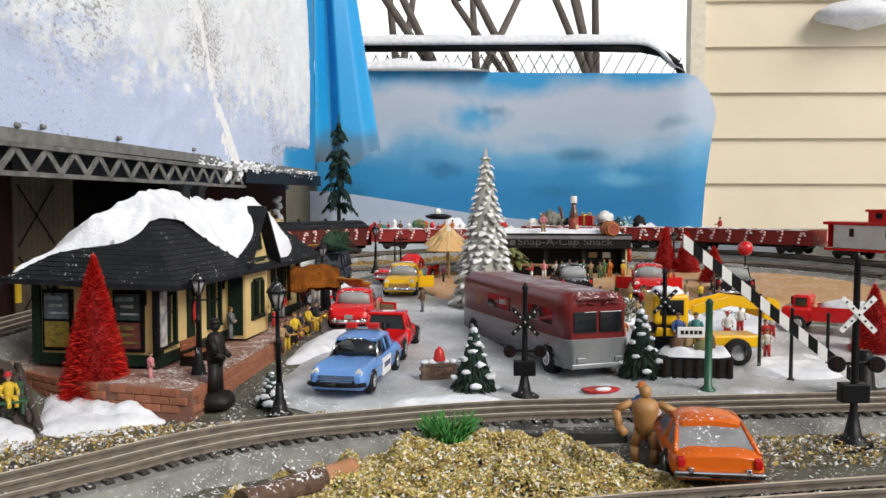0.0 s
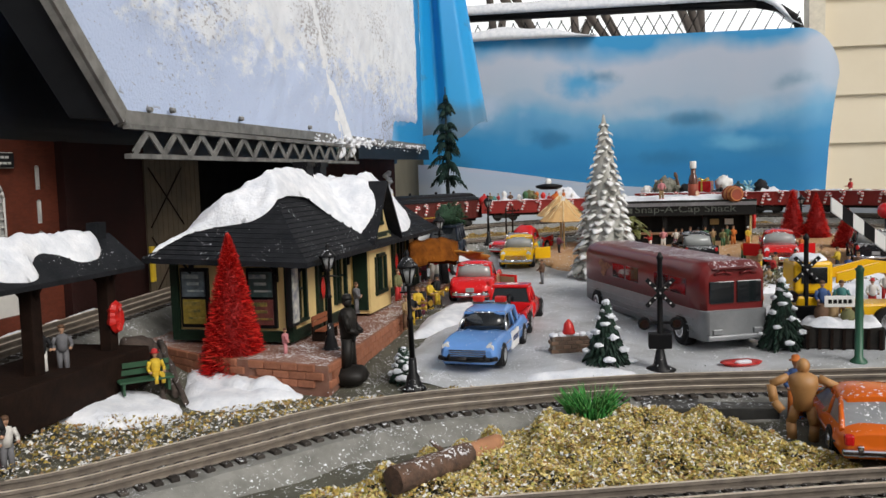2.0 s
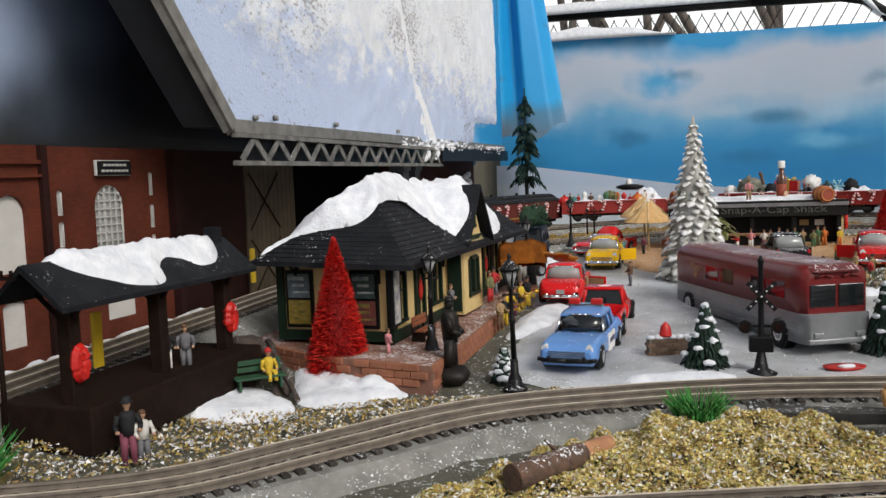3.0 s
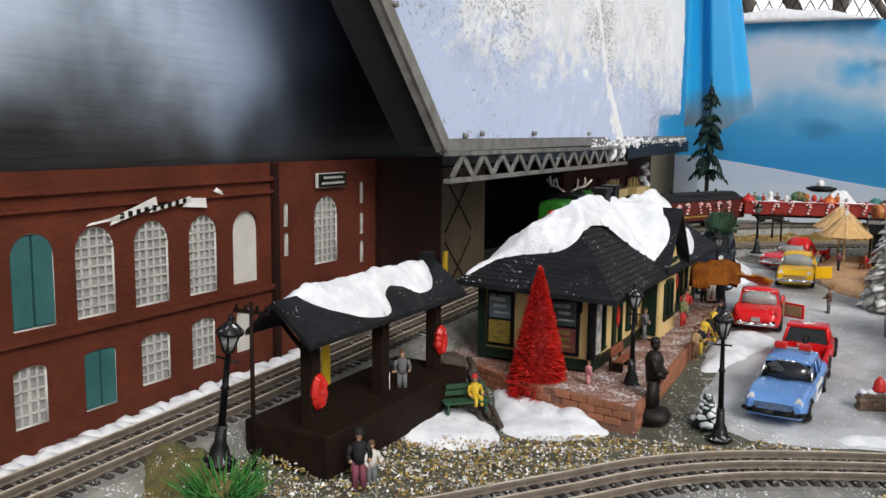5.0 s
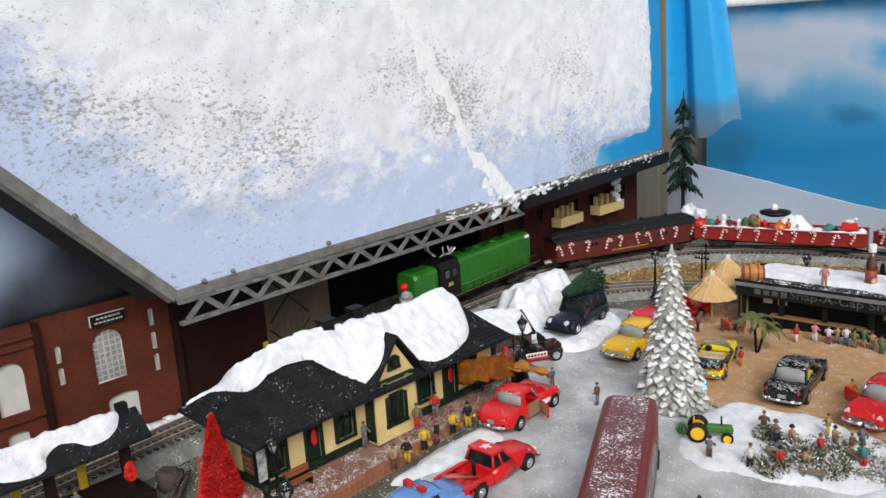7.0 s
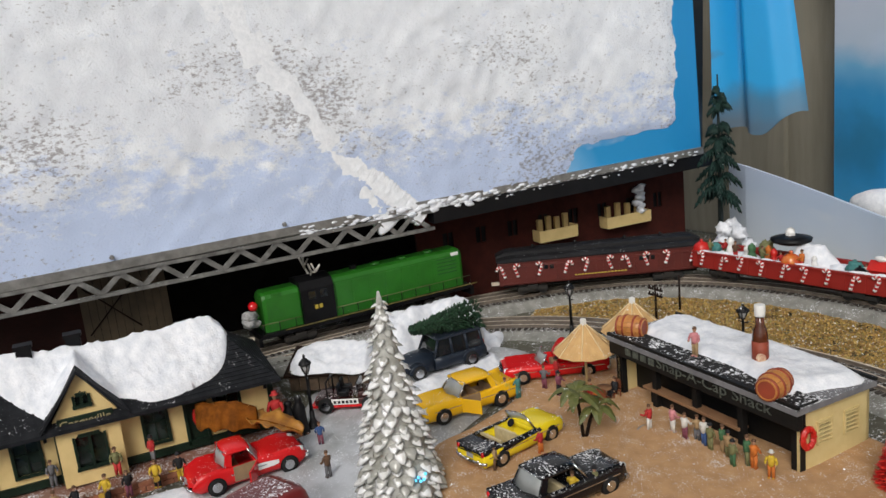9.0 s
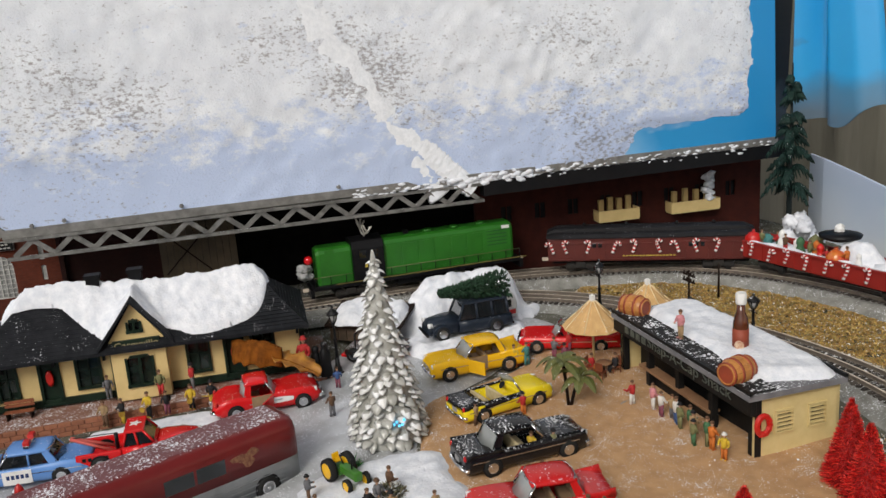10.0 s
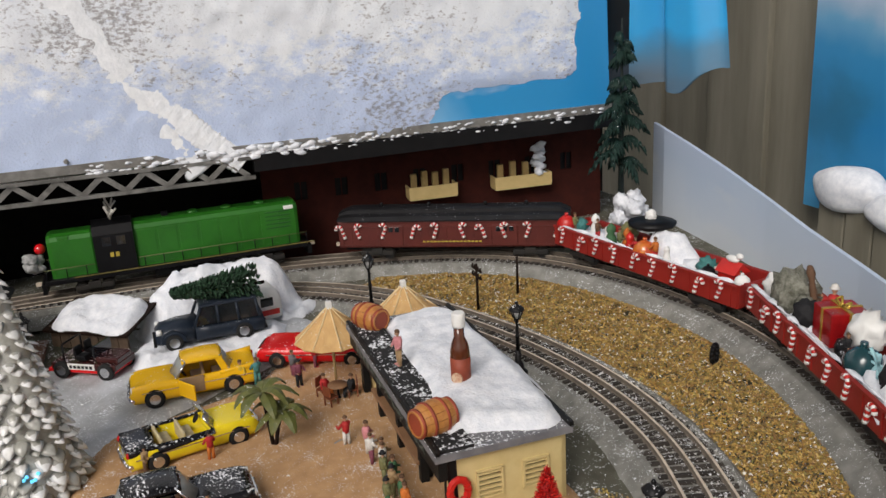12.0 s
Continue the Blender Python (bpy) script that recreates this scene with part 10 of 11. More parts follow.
def figurine(x, y, h, heading, top, low, label, up=0.002, hat=None, sit=False, arms=0.5, z=None, group="", name="toy_figure"):
    """One small toy figure as a single plain mesh."""
    bm = nb()
    k = h / 0.03
    lift = 0.0
    if sit:
        for s in (-1, 1):
            cyl(bm, (0, s * 0.002 * k, 0.0055 * k), (0.0065 * k, s * 0.0022 * k, 0.0060 * k), 0.0019 * k, 0.0016 * k, 7, 1)
            cyl(bm, (0.0065 * k, s * 0.0022 * k, 0.0060 * k), (0.0072 * k, s * 0.0024 * k, 0.0), 0.0015 * k, 0.0014 * k, 7, 1)
        lift = -0.0085 * k
    else:
        for s in (-1, 1):
            cyl(bm, (0.0006 * s * k, s * 0.0021 * k, 0.0), (0, s * 0.0017 * k, 0.0145 * k), 0.0015 * k, 0.0021 * k, 7, 1)
            rbox(bm, (0.001 * k, s * 0.0021 * k, 0.0008 * k), (0.0042 * k, 0.0024 * k, 0.0016 * k), 0.0005 * k, mi=1, seg=1)
    b0 = len(bm.verts)
    lathe(bm, [(0.0030 * k, 0.0135 * k + lift), (0.0034 * k, 0.017 * k + lift), (0.0039 * k, 0.0215 * k + lift), (0.0034 * k, 0.0238 * k + lift), (0.0014 * k, 0.0248 * k + lift)], n=8, mi=0)
    for s in (-1, 1):
        sh = Vector((0, s * 0.0040 * k, 0.0228 * k + lift))
        el = sh + Vector((0.0025 * arms * k, s * 0.0016 * k, -0.0048 * k))
        ha = el + Vector((0.0045 * arms * k, -s * 0.0008 * k, (-0.0042 + 0.004 * arms) * k))
        cyl(bm, sh, el, 0.0014 * k, 0.0012 * k, 6, 0)
        cyl(bm, el, ha, 0.0012 * k, 0.0010 * k, 6, 0)
        blob(bm, ha, (0.0012 * k,) * 3, 0, 1, 1, mi=2)
    cyl(bm, (0, 0, 0.0245 * k + lift), (0, 0, 0.0262 * k + lift), 0.0011 * k, n=6, mi=2)
    blob(bm, (0.0002 * k, 0, 0.0278 * k + lift), (0.0020 * k, 0.0018 * k, 0.0023 * k), 0.05, 1, 2, mi=2)
    lathe(bm, [(0.0022 * k, 0.0284 * k + lift), (0.0021 * k, 0.0296 * k + lift), (0.0012 * k, 0.0306 * k + lift)] if not hat else [(0.0034 * k, 0.0286 * k + lift), (0.0022 * k, 0.0291 * k + lift), (0.0020 * k, 0.0308 * k + lift), (0.0010 * k, 0.0314 * k + lift)], n=8, mi=3)
    ob = part(name, bm, [CLOTH[top], CLOTH[low], SKIN, CLOTH[hat or "brown"]])
    ob.matrix_basis = pose(x, y, T(x, y) + up if z is None else z, 0, 0, heading)
    return tagged(ob, label, "figurine", group)


def people(rows, label, group, up=0.003, tall=0.0255):
    rnd = random.Random(len(rows) * 7)
    for x, y, hd, top, low in rows:
        figurine(x, y, tall * rnd.uniform(0.92, 1.06), hd, top, low, label % (top, low), up, hat=rnd.choice((None, None, None, "black")), arms=rnd.uniform(0, 1.2), group=group)


people([(0.149, 1.192, 80, "pink", "white"), (0.166, 1.190, 95, "white", "plum"), (0.175, 1.196, 120, "tan", "grey"), (0.196, 1.190, 90, "olive", "olive"), (0.206, 1.194, 70, "green", "tan"), (0.216, 1.190, 100, "tan", "olive"), (0.228, 1.182, 90, "olive", "green"), (0.235, 1.191, 60, "green", "olive"), (0.243, 1.190, 100, "orange", "orange"), (0.186, 1.193, 90, "white", "blue")], "toy customer in %s and %s at the shack counter", "queue at the shack")
people([(-0.121, 0.688, -30, "tan", "brown"), (-0.120, 0.706, -60, "black", "yellow"), (-0.119, 0.733, -40, "yellow", "black"), (-0.117, 0.752, 200, "black", "plum"), (-0.115, 0.778, -20, "yellow", "black"), (-0.111, 0.800, 160, "black", "yellow")], "toy bandsman in %s and %s by the platform edge", "figures on the station platform", 0.004, 0.029)
people([(-0.166, 0.692, 10, "grey", "grey"), (-0.140, 0.748, -20, "olive", "red"), (-0.142, 0.782, -70, "red", "grey"), (-0.134, 0.858, -70, "plum", "black")], "toy passenger in %s and %s on the station platform", "figures on the station platform", 0.0185, 0.029)
for x, y, hd in ((-0.112, 0.704, 20), (-0.111, 0.730, -30), (-0.107, 0.775, 10), (-0.105, 0.796, 60)):
    horn = thing("toy_horn", "tiny brass horn held out by a bandsman", "horn", at(x, y, 0.018), hd, group="band instruments")
    bm = nb()
    cyl(bm, (-0.008, 0, 0), (0.002, 0, 0.001), 0.0007, 0.0009, 6)
    part("tube", bm, mat("toy_brass", (0.62, 0.40, 0.06), (0.45, 0.27, 0.04), rough=0.3, metal=0.6), horn)
    bm = nb()
    lathe(bm, [(0.0009, 0), (0.0014, 0.0022), (0.0032, 0.0042), (0.0030, 0.0044), (0.0006, 0.0024)], n=10)
    part("bell", bm, MATS["toy_brass"], horn, loc=(0.002, 0, 0.001), rot=(0, math.pi / 2, 0))
bench = thing("platform_bench", "red-brown plank bench under the station window", "bench", (-0.171, 0.600, 0.0105), -5.7)
for z, x in ((0.0085, 0.003), (0.0085, 0.007), (0.0135, -0.0005), (0.0175, -0.001)):
    bm = nb()
    box(bm, (x, 0, z), (0.0035 if z < 0.01 else 0.0012, 0.030, 0.0012 if z < 0.01 else 0.0034))
    part("plank", bm, mat("bench_redwood", (0.27, 0.085, 0.035), (0.20, 0.06, 0.025), rough=0.6, scale=200), bench)
for q in (-1, 1):
    bm = nb()
    box(bm, (0.004, q * 0.012, 0.004), (0.009, 0.0014, 0.008))
    box(bm, (-0.0018, q * 0.012, 0.009), (0.0014, 0.0014, 0.018))
    part("leg", bm, DKBROWN, bench)
people([(-0.011, 0.914, 200, "brown", "grey"), (-0.083, 0.935, 160, "blue", "plum"), (-0.027, 1.125, -40, "yellow", "orange"), (-0.024, 1.139, 200, "teal", "teal"), (0.090, 1.034, 60, "tan", "brown"), (0.094, 1.082, 200, "red", "orange"), (0.186, 1.070, 160, "olive", "tan"), (0.180, 1.052, 120, "yellow", "tan"), (0.228, 1.040, -60, "orange", "green"), (0.296, 1.045, 160, "orange", "orange"), (0.302, 1.055, 200, "red", "orange"), (-0.022, 1.172, 120, "grey", "plum"), (-0.030, 1.195, 80, "red", "plum"), (0.004, 1.172, 20, "plum", "black"), (0.130, 1.181, 200, "red", "white")], "toy visitor in %s and %s among the show cars", "visitors on the lot")
people([(0.172, 0.926, 100, "brown", "tan"), (0.192, 0.902, 40, "black", "grey"), (0.228, 0.948, 200, "tan", "yellow"), (0.262, 0.936, 80, "grey", "green"), (0.306, 0.938, 150, "yellow", "black"), (0.140, 0.862, 90, "grey", "brown"), (0.205, 0.872, -50, "red", "brown"), (0.232, 0.905, 10, "red", "green"), (0.270, 0.905, 90, "teal", "red"), (0.180, 0.862, 120, "white", "black")], "toy musician in %s and %s beside the snowy lot", "figures beside the lot", 0.004)
DECK = T(-0.29, 0.36) + 0.025
figurine(-0.292, 0.428, 0.030, -40, "black", "white", "toy traveller in black coat on the shelter deck", z=DECK, group="travellers at the shelter")
figurine(-0.284, 0.438, 0.029, -60, "grey", "grey", "toy traveller in grey coat on the shelter deck", z=DECK, group="travellers at the shelter")
figurine(-0.265, 0.343, 0.035, -50, "black", "plum", "toy carol singer in red and black by the shelter", hat="black", group="travellers at the shelter")
figurine(-0.260, 0.349, 0.028, -30, "white", "grey", "toy child in white beside the carol singer", group="travellers at the shelter")
figurine(-0.181, 0.545, 0.020, 20, "pink", "pink", "small pink toy girl at the platform corner", 0.0175)
figurine(0.150, 1.222, 0.028, -80, "pink", "tan", "pink toy acrobat standing on the shack roof", z=SROOF + 0.005)
figurine(-0.131, 0.908, 0.044, -40, "red", "white", "toy figure in red and white coat by the station end", 0.010, hat="red")
figurine(0.262, 1.188, 0.024, -60, "yellow", "orange", "stout yellow toy clown beside the shack", 0.003, hat="white")

bm = nb()
lathe(bm, [(0.0001, 0.0), (0.0125, 0.0), (0.0128, 0.0012), (0.0120, 0.0022), (0.0001, 0.0024)], n=20)
tagged(part("round_base", bm, mat("grey_base", (0.30, 0.31, 0.30), (0.2, 0.2, 0.2), rough=0.6, snow=0.2), loc=at(0.131, 1.181, 0.001)), "flat grey round stand under a toy dancer", "stand")
# cafe table and chairs under the umbrella
cafe = thing("cafe_table", "small round brown cafe table under the umbrella", "table", at(0.046, 1.197, 0.002), group="")
bm = nb()
lathe(bm, [(0.0001, 0.0128), (0.0085, 0.0128), (0.0088, 0.0134), (0.0085, 0.0142), (0.0001, 0.0142)], n=16)
part("tabletop", bm, MATS["counter_wood"], cafe)
bm = nb()
lathe(bm, [(0.005, 0), (0.0048, 0.001), (0.001, 0.002), (0.001, 0.013)], n=10)
part("pedestal", bm, BLACK, cafe)
for x, y, hd in ((0.036, 1.186, 40), (0.056, 1.188, 120), (0.050, 1.209, -100)):
    ch = thing("cafe_chair", "small reddish-brown wooden cafe chair", "chair", at(x, y, 0.002), hd, group="cafe chairs")
    CH = mat("chair_redwood", (0.20, 0.055, 0.02), (0.14, 0.035, 0.014), rough=0.5, scale=150)
    bm = nb()
    rbox(bm, (0, 0, 0.0085), (0.009, 0.009, 0.0012), 0.0003)
    part("seat", bm, CH, ch)
    bm = nb()
    rbox(bm, (-0.0042, 0, 0.0150), (0.0010, 0.009, 0.009), 0.0003)
    part("backrest", bm, CH, ch)
    for sx in (-1, 1):
        for sy in (-1, 1):
            bm = nb()
            box(bm, (sx * 0.0038, sy * 0.0038, 0.0042), (0.0010, 0.0010, 0.0084))
            part("leg", bm, CH, ch)
figurine(0.037, 1.187, 0.028, 40, "red", "orange", "toy guest in red seated at the cafe table", 0.005, sit=True, group="cafe guests")
figurine(0.051, 1.208, 0.028, -100, "black", "black", "toy guest in black seated at the cafe table", 0.005, sit=True, group="cafe guests")

# bench with a yellow-clad doll
bench = thing("park_bench", "dark green slatted park bench in the snow", "bench", at(-0.252, 0.476, 0.007), -50)
GREENP = mat("bench_green", (0.02, 0.075, 0.035), (0.015, 0.055, 0.025), rough=0.5)
for k in range(3):
    bm = nb()
    box(bm, (-0.004 + k * 0.004, 0, 0.0085), (0.0034, 0.034, 0.0014))
    part("seat_slat", bm, GREENP, bench)
for k in range(2):
    bm = nb()
    box(bm, (-0.0075 - k * 0.0008, 0, 0.0125 + k * 0.0045), (0.0014, 0.034, 0.0034))
    part("back_slat", bm, GREENP, bench)
for s in (-1, 1):
    bm = nb()
    box(bm, (-0.001, s * 0.014, 0.004), (0.010, 0.0016, 0.008))
    box(bm, (-0.008, s * 0.014, 0.009), (0.0016, 0.0016, 0.018))
    part("leg", bm, GREENP, bench)
figurine(-0.248, 0.482, 0.029, -40, "yellow", "yellow", "toy figure in bright yellow raincoat sitting on the bench", 0.0125, hat="red", sit=True)

# statue on its plinth
bm = nb()
blob(bm, (0, 0, 0.006), (0.016, 0.013, 0.008), 0.25, 1.6, 2)
for s in (-1, 1):
    cyl(bm, (0.001 * s, s * 0.0035, 0.010), (0, s * 0.003, 0.034), 0.0035, 0.0042, 8)
lathe(bm, [(0.0055, 0.032), (0.0062, 0.042), (0.0068, 0.050), (0.005, 0.055), (0.0025, 0.057)], n=10)
for s in (-1, 1):
    tube(bm, [(0, s * 0.0068, 0.052), (0.003, s * 0.009, 0.042), (0.008, s * 0.005, 0.038)], 0.0022, 7)
blob(bm, (0, 0, 0.0615), (0.0036, 0.0034, 0.0044), 0.1, 1, 2)
lathe(bm, [(0.0038, 0.0635), (0.0036, 0.0645), (0.0026, 0.0672)], n=9)
st = part("bronze_statue", bm, mat("dark_bronze", (0.010, 0.009, 0.008), (0.016, 0.014, 0.012), spec=0.25, rough=0.5, scale=120), loc=at(-0.131, 0.532, 0.001))
st.scale = (1, 1, 0.92)
tagged(st, "dark bronze statue on a low rocky base by the platform", "statue")

# tan muscular doll and companion between the tracks
bm = nb()
for s in (-1, 1):
    tube(bm, [(0, s * 0.006, 0.0), (0.002 * s, s * 0.0065, 0.010), (0, s * 0.004, 0.020)], 0.0031, 8)
lathe(bm, [(0.0055, 0.019), (0.0060, 0.026), (0.0088, 0.034), (0.0085, 0.039), (0.003, 0.042)], n=10)
for s in (-1, 1):
    tube(bm, [(0, s * 0.0085, 0.0385), (0.002, s * 0.0185, 0.034), (0.005, s * 0.0165, 0.024), (0.007, s * 0.0120, 0.019)], 0.0027, 8)
blob(bm, (-0.001, 0, 0.0455), (0.0042, 0.004, 0.0048), 0.08, 1, 2)
bmesh.ops.scale(bm, verts=bm.verts, vec=(0.84, 0.84, 0.84))
tagged(part("muscular_doll", bm, mat("doll_tan", (0.42, 0.22, 0.08), (0.34, 0.17, 0.06), rough=0.5), loc=at(0.1380, 0.417, 0.001), rot=(0, 0, -1.75)), "tan muscular toy doll standing in the moss", "doll")
figurine(0.143, 0.452, 0.034, -80, "blue", "orange", "toy figure in blue and orange beside the coupe", hat="orange")

# timber pieces and stump by the bench
for k, (x0, y0, x1, y1, r) in enumerate(((-0.286, 0.548, -0.238, 0.490, 0.0032), (-0.280, 0.552, -0.226, 0.478, 0.0028), (-0.270, 0.530, -0.240, 0.476, 0.0024))):
    bm = nb()
    p0, p1 = Vector(at(x0, y0, 0.016)), Vector(at(x1, y1, 0.003))
    sd = Vector((-(p1 - p0).y, (p1 - p0).x, 0)).normalized()
    rings = []
    for q in range(10):
        c = p0 + (p1 - p0) * (q / 9) + sd * 0.002 * noise.noise(Vector((q * 0.7, k, 0)))
        w = r * (1 + 0.45 * noise.noise(Vector((q * 1.1, k, 4)))) * (1 - 0.3 * q / 9)
        rings.append([tuple(c + sd * w * math.cos(t) + Vector((0, 0, w * math.sin(t)))) for t in [math.pi * i / 4 for i in range(8)]])
    loft(bm, rings)
    tagged(part("driftwood", bm, mat("dark_driftwood", (0.07, 0.05, 0.04), (0.04, 0.03, 0.025), rough=0.9, scale=220, bump=0.6, snow=0.2)), "dark gnarled stick lying in the snow", "wood", "sticks by the bench")
bm = nb()
lathe(bm, [(0.013, 0), (0.0115, 0.006), (0.011, 0.014), (0.009, 0.0165)], n=12)
for v in bm.verts:
    v.co += v.co * 0.25 * noise.noise(v.co * 160)
tagged(part("tree_stump", bm, MATS["dark_driftwood"], loc=at(-0.290, 0.536, 0.004)), "dark weathered stump beside the station", "stump")

# dry brown leaf lying behind the sports car, one lobe on its bonnet
lf = thing("dry_leaf", "curled dry brown leaf lying against the sports car", "leaf", at(-0.104, 0.876, 0.0))
DEAD = mat("dead_leaf", (0.22, 0.070, 0.008), (0.10, 0.030, 0.004), spec=0.1, rough=0.8, scale=90, bump=0.3, bscale=300)
GOLD = mat("dead_leaf_pale", (0.42, 0.19, 0.025), (0.27, 0.10, 0.012), rough=0.5, scale=90, bump=0.4, bscale=300)
for nm, p0, p1, wid, ma, sd in (("brown_lobe", (-0.040, -0.046, 0.060), (0.004, 0.004, 0.058), 0.020, DEAD, 0), ("golden_lobe", (-0.002, -0.006, 0.045), (0.030, 0.038, 0.027), 0.021, GOLD, 5)):
    p0, p1 = Vector(p0), Vector(p1)
    ax = (p1 - p0).normalized()
    sv = Vector((-ax.y, ax.x, 0)).normalized()
    up = ax.cross(sv)
    up = up if up.z > 0 else -up
    rows = []
    for i in range(23):
        u = i / 22
        w = wid * (math.sin(math.pi * (0.05 + 0.93 * u)) ** (0.6 if sd else 0.8)) * (0.62 + 0.75 * abs((u * 3.5 + 0.3) % 1.0 - 0.25))
        row = []
        for k in range(9):
            v = k / 4 - 1
            row.append(p0 + (p1 - p0) * u + sv * w * v + up * (0.004 * math.sin(3.1 * u) + (0.005 if sd else -0.026 if v > 0 else -0.022) * v * v + 0.003 * noise.noise(Vector((u * 5, v * 2, sd)))))
        rows.append(row)
    bm = nb()
    loft(bm, [[tuple(q) for q in row] + [tuple(q - up * 0.0008) for q in row[::-1]] for row in rows])
    lobe = part(nm, bm, ma, lf)
    bm = nb()
    tube(bm, [tuple(row[4] + up * 0.0004) for row in rows[::3]], 0.0006, 5)
    part("midrib", bm, DEAD, lobe)
for k, (x, y, hh) in enumerate(((-0.124, 0.930, 0.046), (-0.132, 0.921, 0.040))):
    bm = nb()
    lathe(bm, [(0.0085, 0), (0.0080, 0.004), (0.0058, hh * 0.45), (0.0062, hh * 0.70), (0.0040, hh * 0.80), (0.0036, hh * 0.84), (0.0042, hh * 0.92), (0.0030, hh * 0.985), (0.0005, hh)], n=12)
    for v in bm.verts:
        v.co += Vector((v.co.x, v.co.y, 0)) * 0.25 * noise.noise(v.co * 180 + Vector((k, 0, 0)))
    tagged(part("dark_statuette", bm, BLACKSNOW, loc=at(x, y)), "black cloaked statuette at the end of the station", "statue", "black statuettes")

# loads on the gondolas
def on_snow(g, u0, u1, h):
    bm = nb()
    n = 9
    for i in range(n):
        u = u0 + (u1 - u0) * i / (n - 1)
        p = on_car(g, u, 0.004 * math.sin(i * 2.2), 0.025)
        blob(bm, p, (0.020, 0.019, h * (0.7 + 0.3 * math.sin(i * 1.4))), 0.5, 2.0, 2, seed=i + u0 * 9)
    tagged(part("cotton_load", bm, SNOW), "heap of cotton snow loaded in the gondola", "snow", "gondola loads")


on_snow(G1, 0.06, 0.94, 0.012)
on_snow(G2, 0.08, 0.40, 0.016)
on_snow(G2, 0.66, 0.94, 0.020)
on_snow(G3, 0.08, 0.92, 0.014)
bm = nb()
rings = []
for i in range(16):
    u = 0.50 + 0.22 * i / 15
    k = (1.0 if i < 9 else 1 - 0.85 * ((i - 8) / 7) ** 0.8) * smooth(-1, 2, i)
    c = Vector(on_car(G1, u, 0.004, 0.022))
    rings.append([(c.x + 0.003 * math.cos(t), c.y + 0.016 * math.cos(t) * (1 + 0.2 * noise.noise(Vector((i * 0.8, t * 2, 0)))), c.z + 0.036 * k * math.sin(t) ** 0.6 * (1 + 0.12 * noise.noise(Vector((i * 0.9, t * 3, 4))))) for t in [math.pi * q / 11 for q in range(12)]])
loft(bm, rings)
tagged(part("cotton_waterfall", bm, SNOW), "white cotton waterfall ornament on the gondola", "ornament", "gondola loads")


def trinket(g, u, off, h, kind, m, s, label):
    """A small rounded ornament riding in a gondola, one plain mesh."""
    s *= 1.22
    bm = nb()
    if kind == "ball":
        blob(bm, (0, 0, s), (s, s, s), 0.06, 2, 3)
        cyl(bm, (0, 0, s * 1.9), (0, 0, s * 2.25), s * 0.2, n=8)
    elif kind == "fluff":
        blob(bm, (0, 0, s), (s, s * 0.9, s * 1.1), 0.55, 3.2, 3, seed=u * 9)
    elif kind == "disc":
        lathe(bm, [(s * 0.6, 0), (s, s * 0.15), (s * 1.05, s * 0.3), (s * 0.5, s * 0.42), (0.0004, s * 0.45)], n=16)
    else:
        lathe(bm, [(s * 0.55, 0), (s * 0.62, s * 0.3), (s * 0.42, s * 1.1), (s * 0.3, s * 1.3), (s * 0.45, s * 1.6), (s * 0.4, s * 1.95), (s * 0.05, s * 2.3)], n=12)
    ob = part("ornament", bm, m, loc=on_car(g, u, off, h))
    tagged(ob, label, "ornament", "gondola loads")


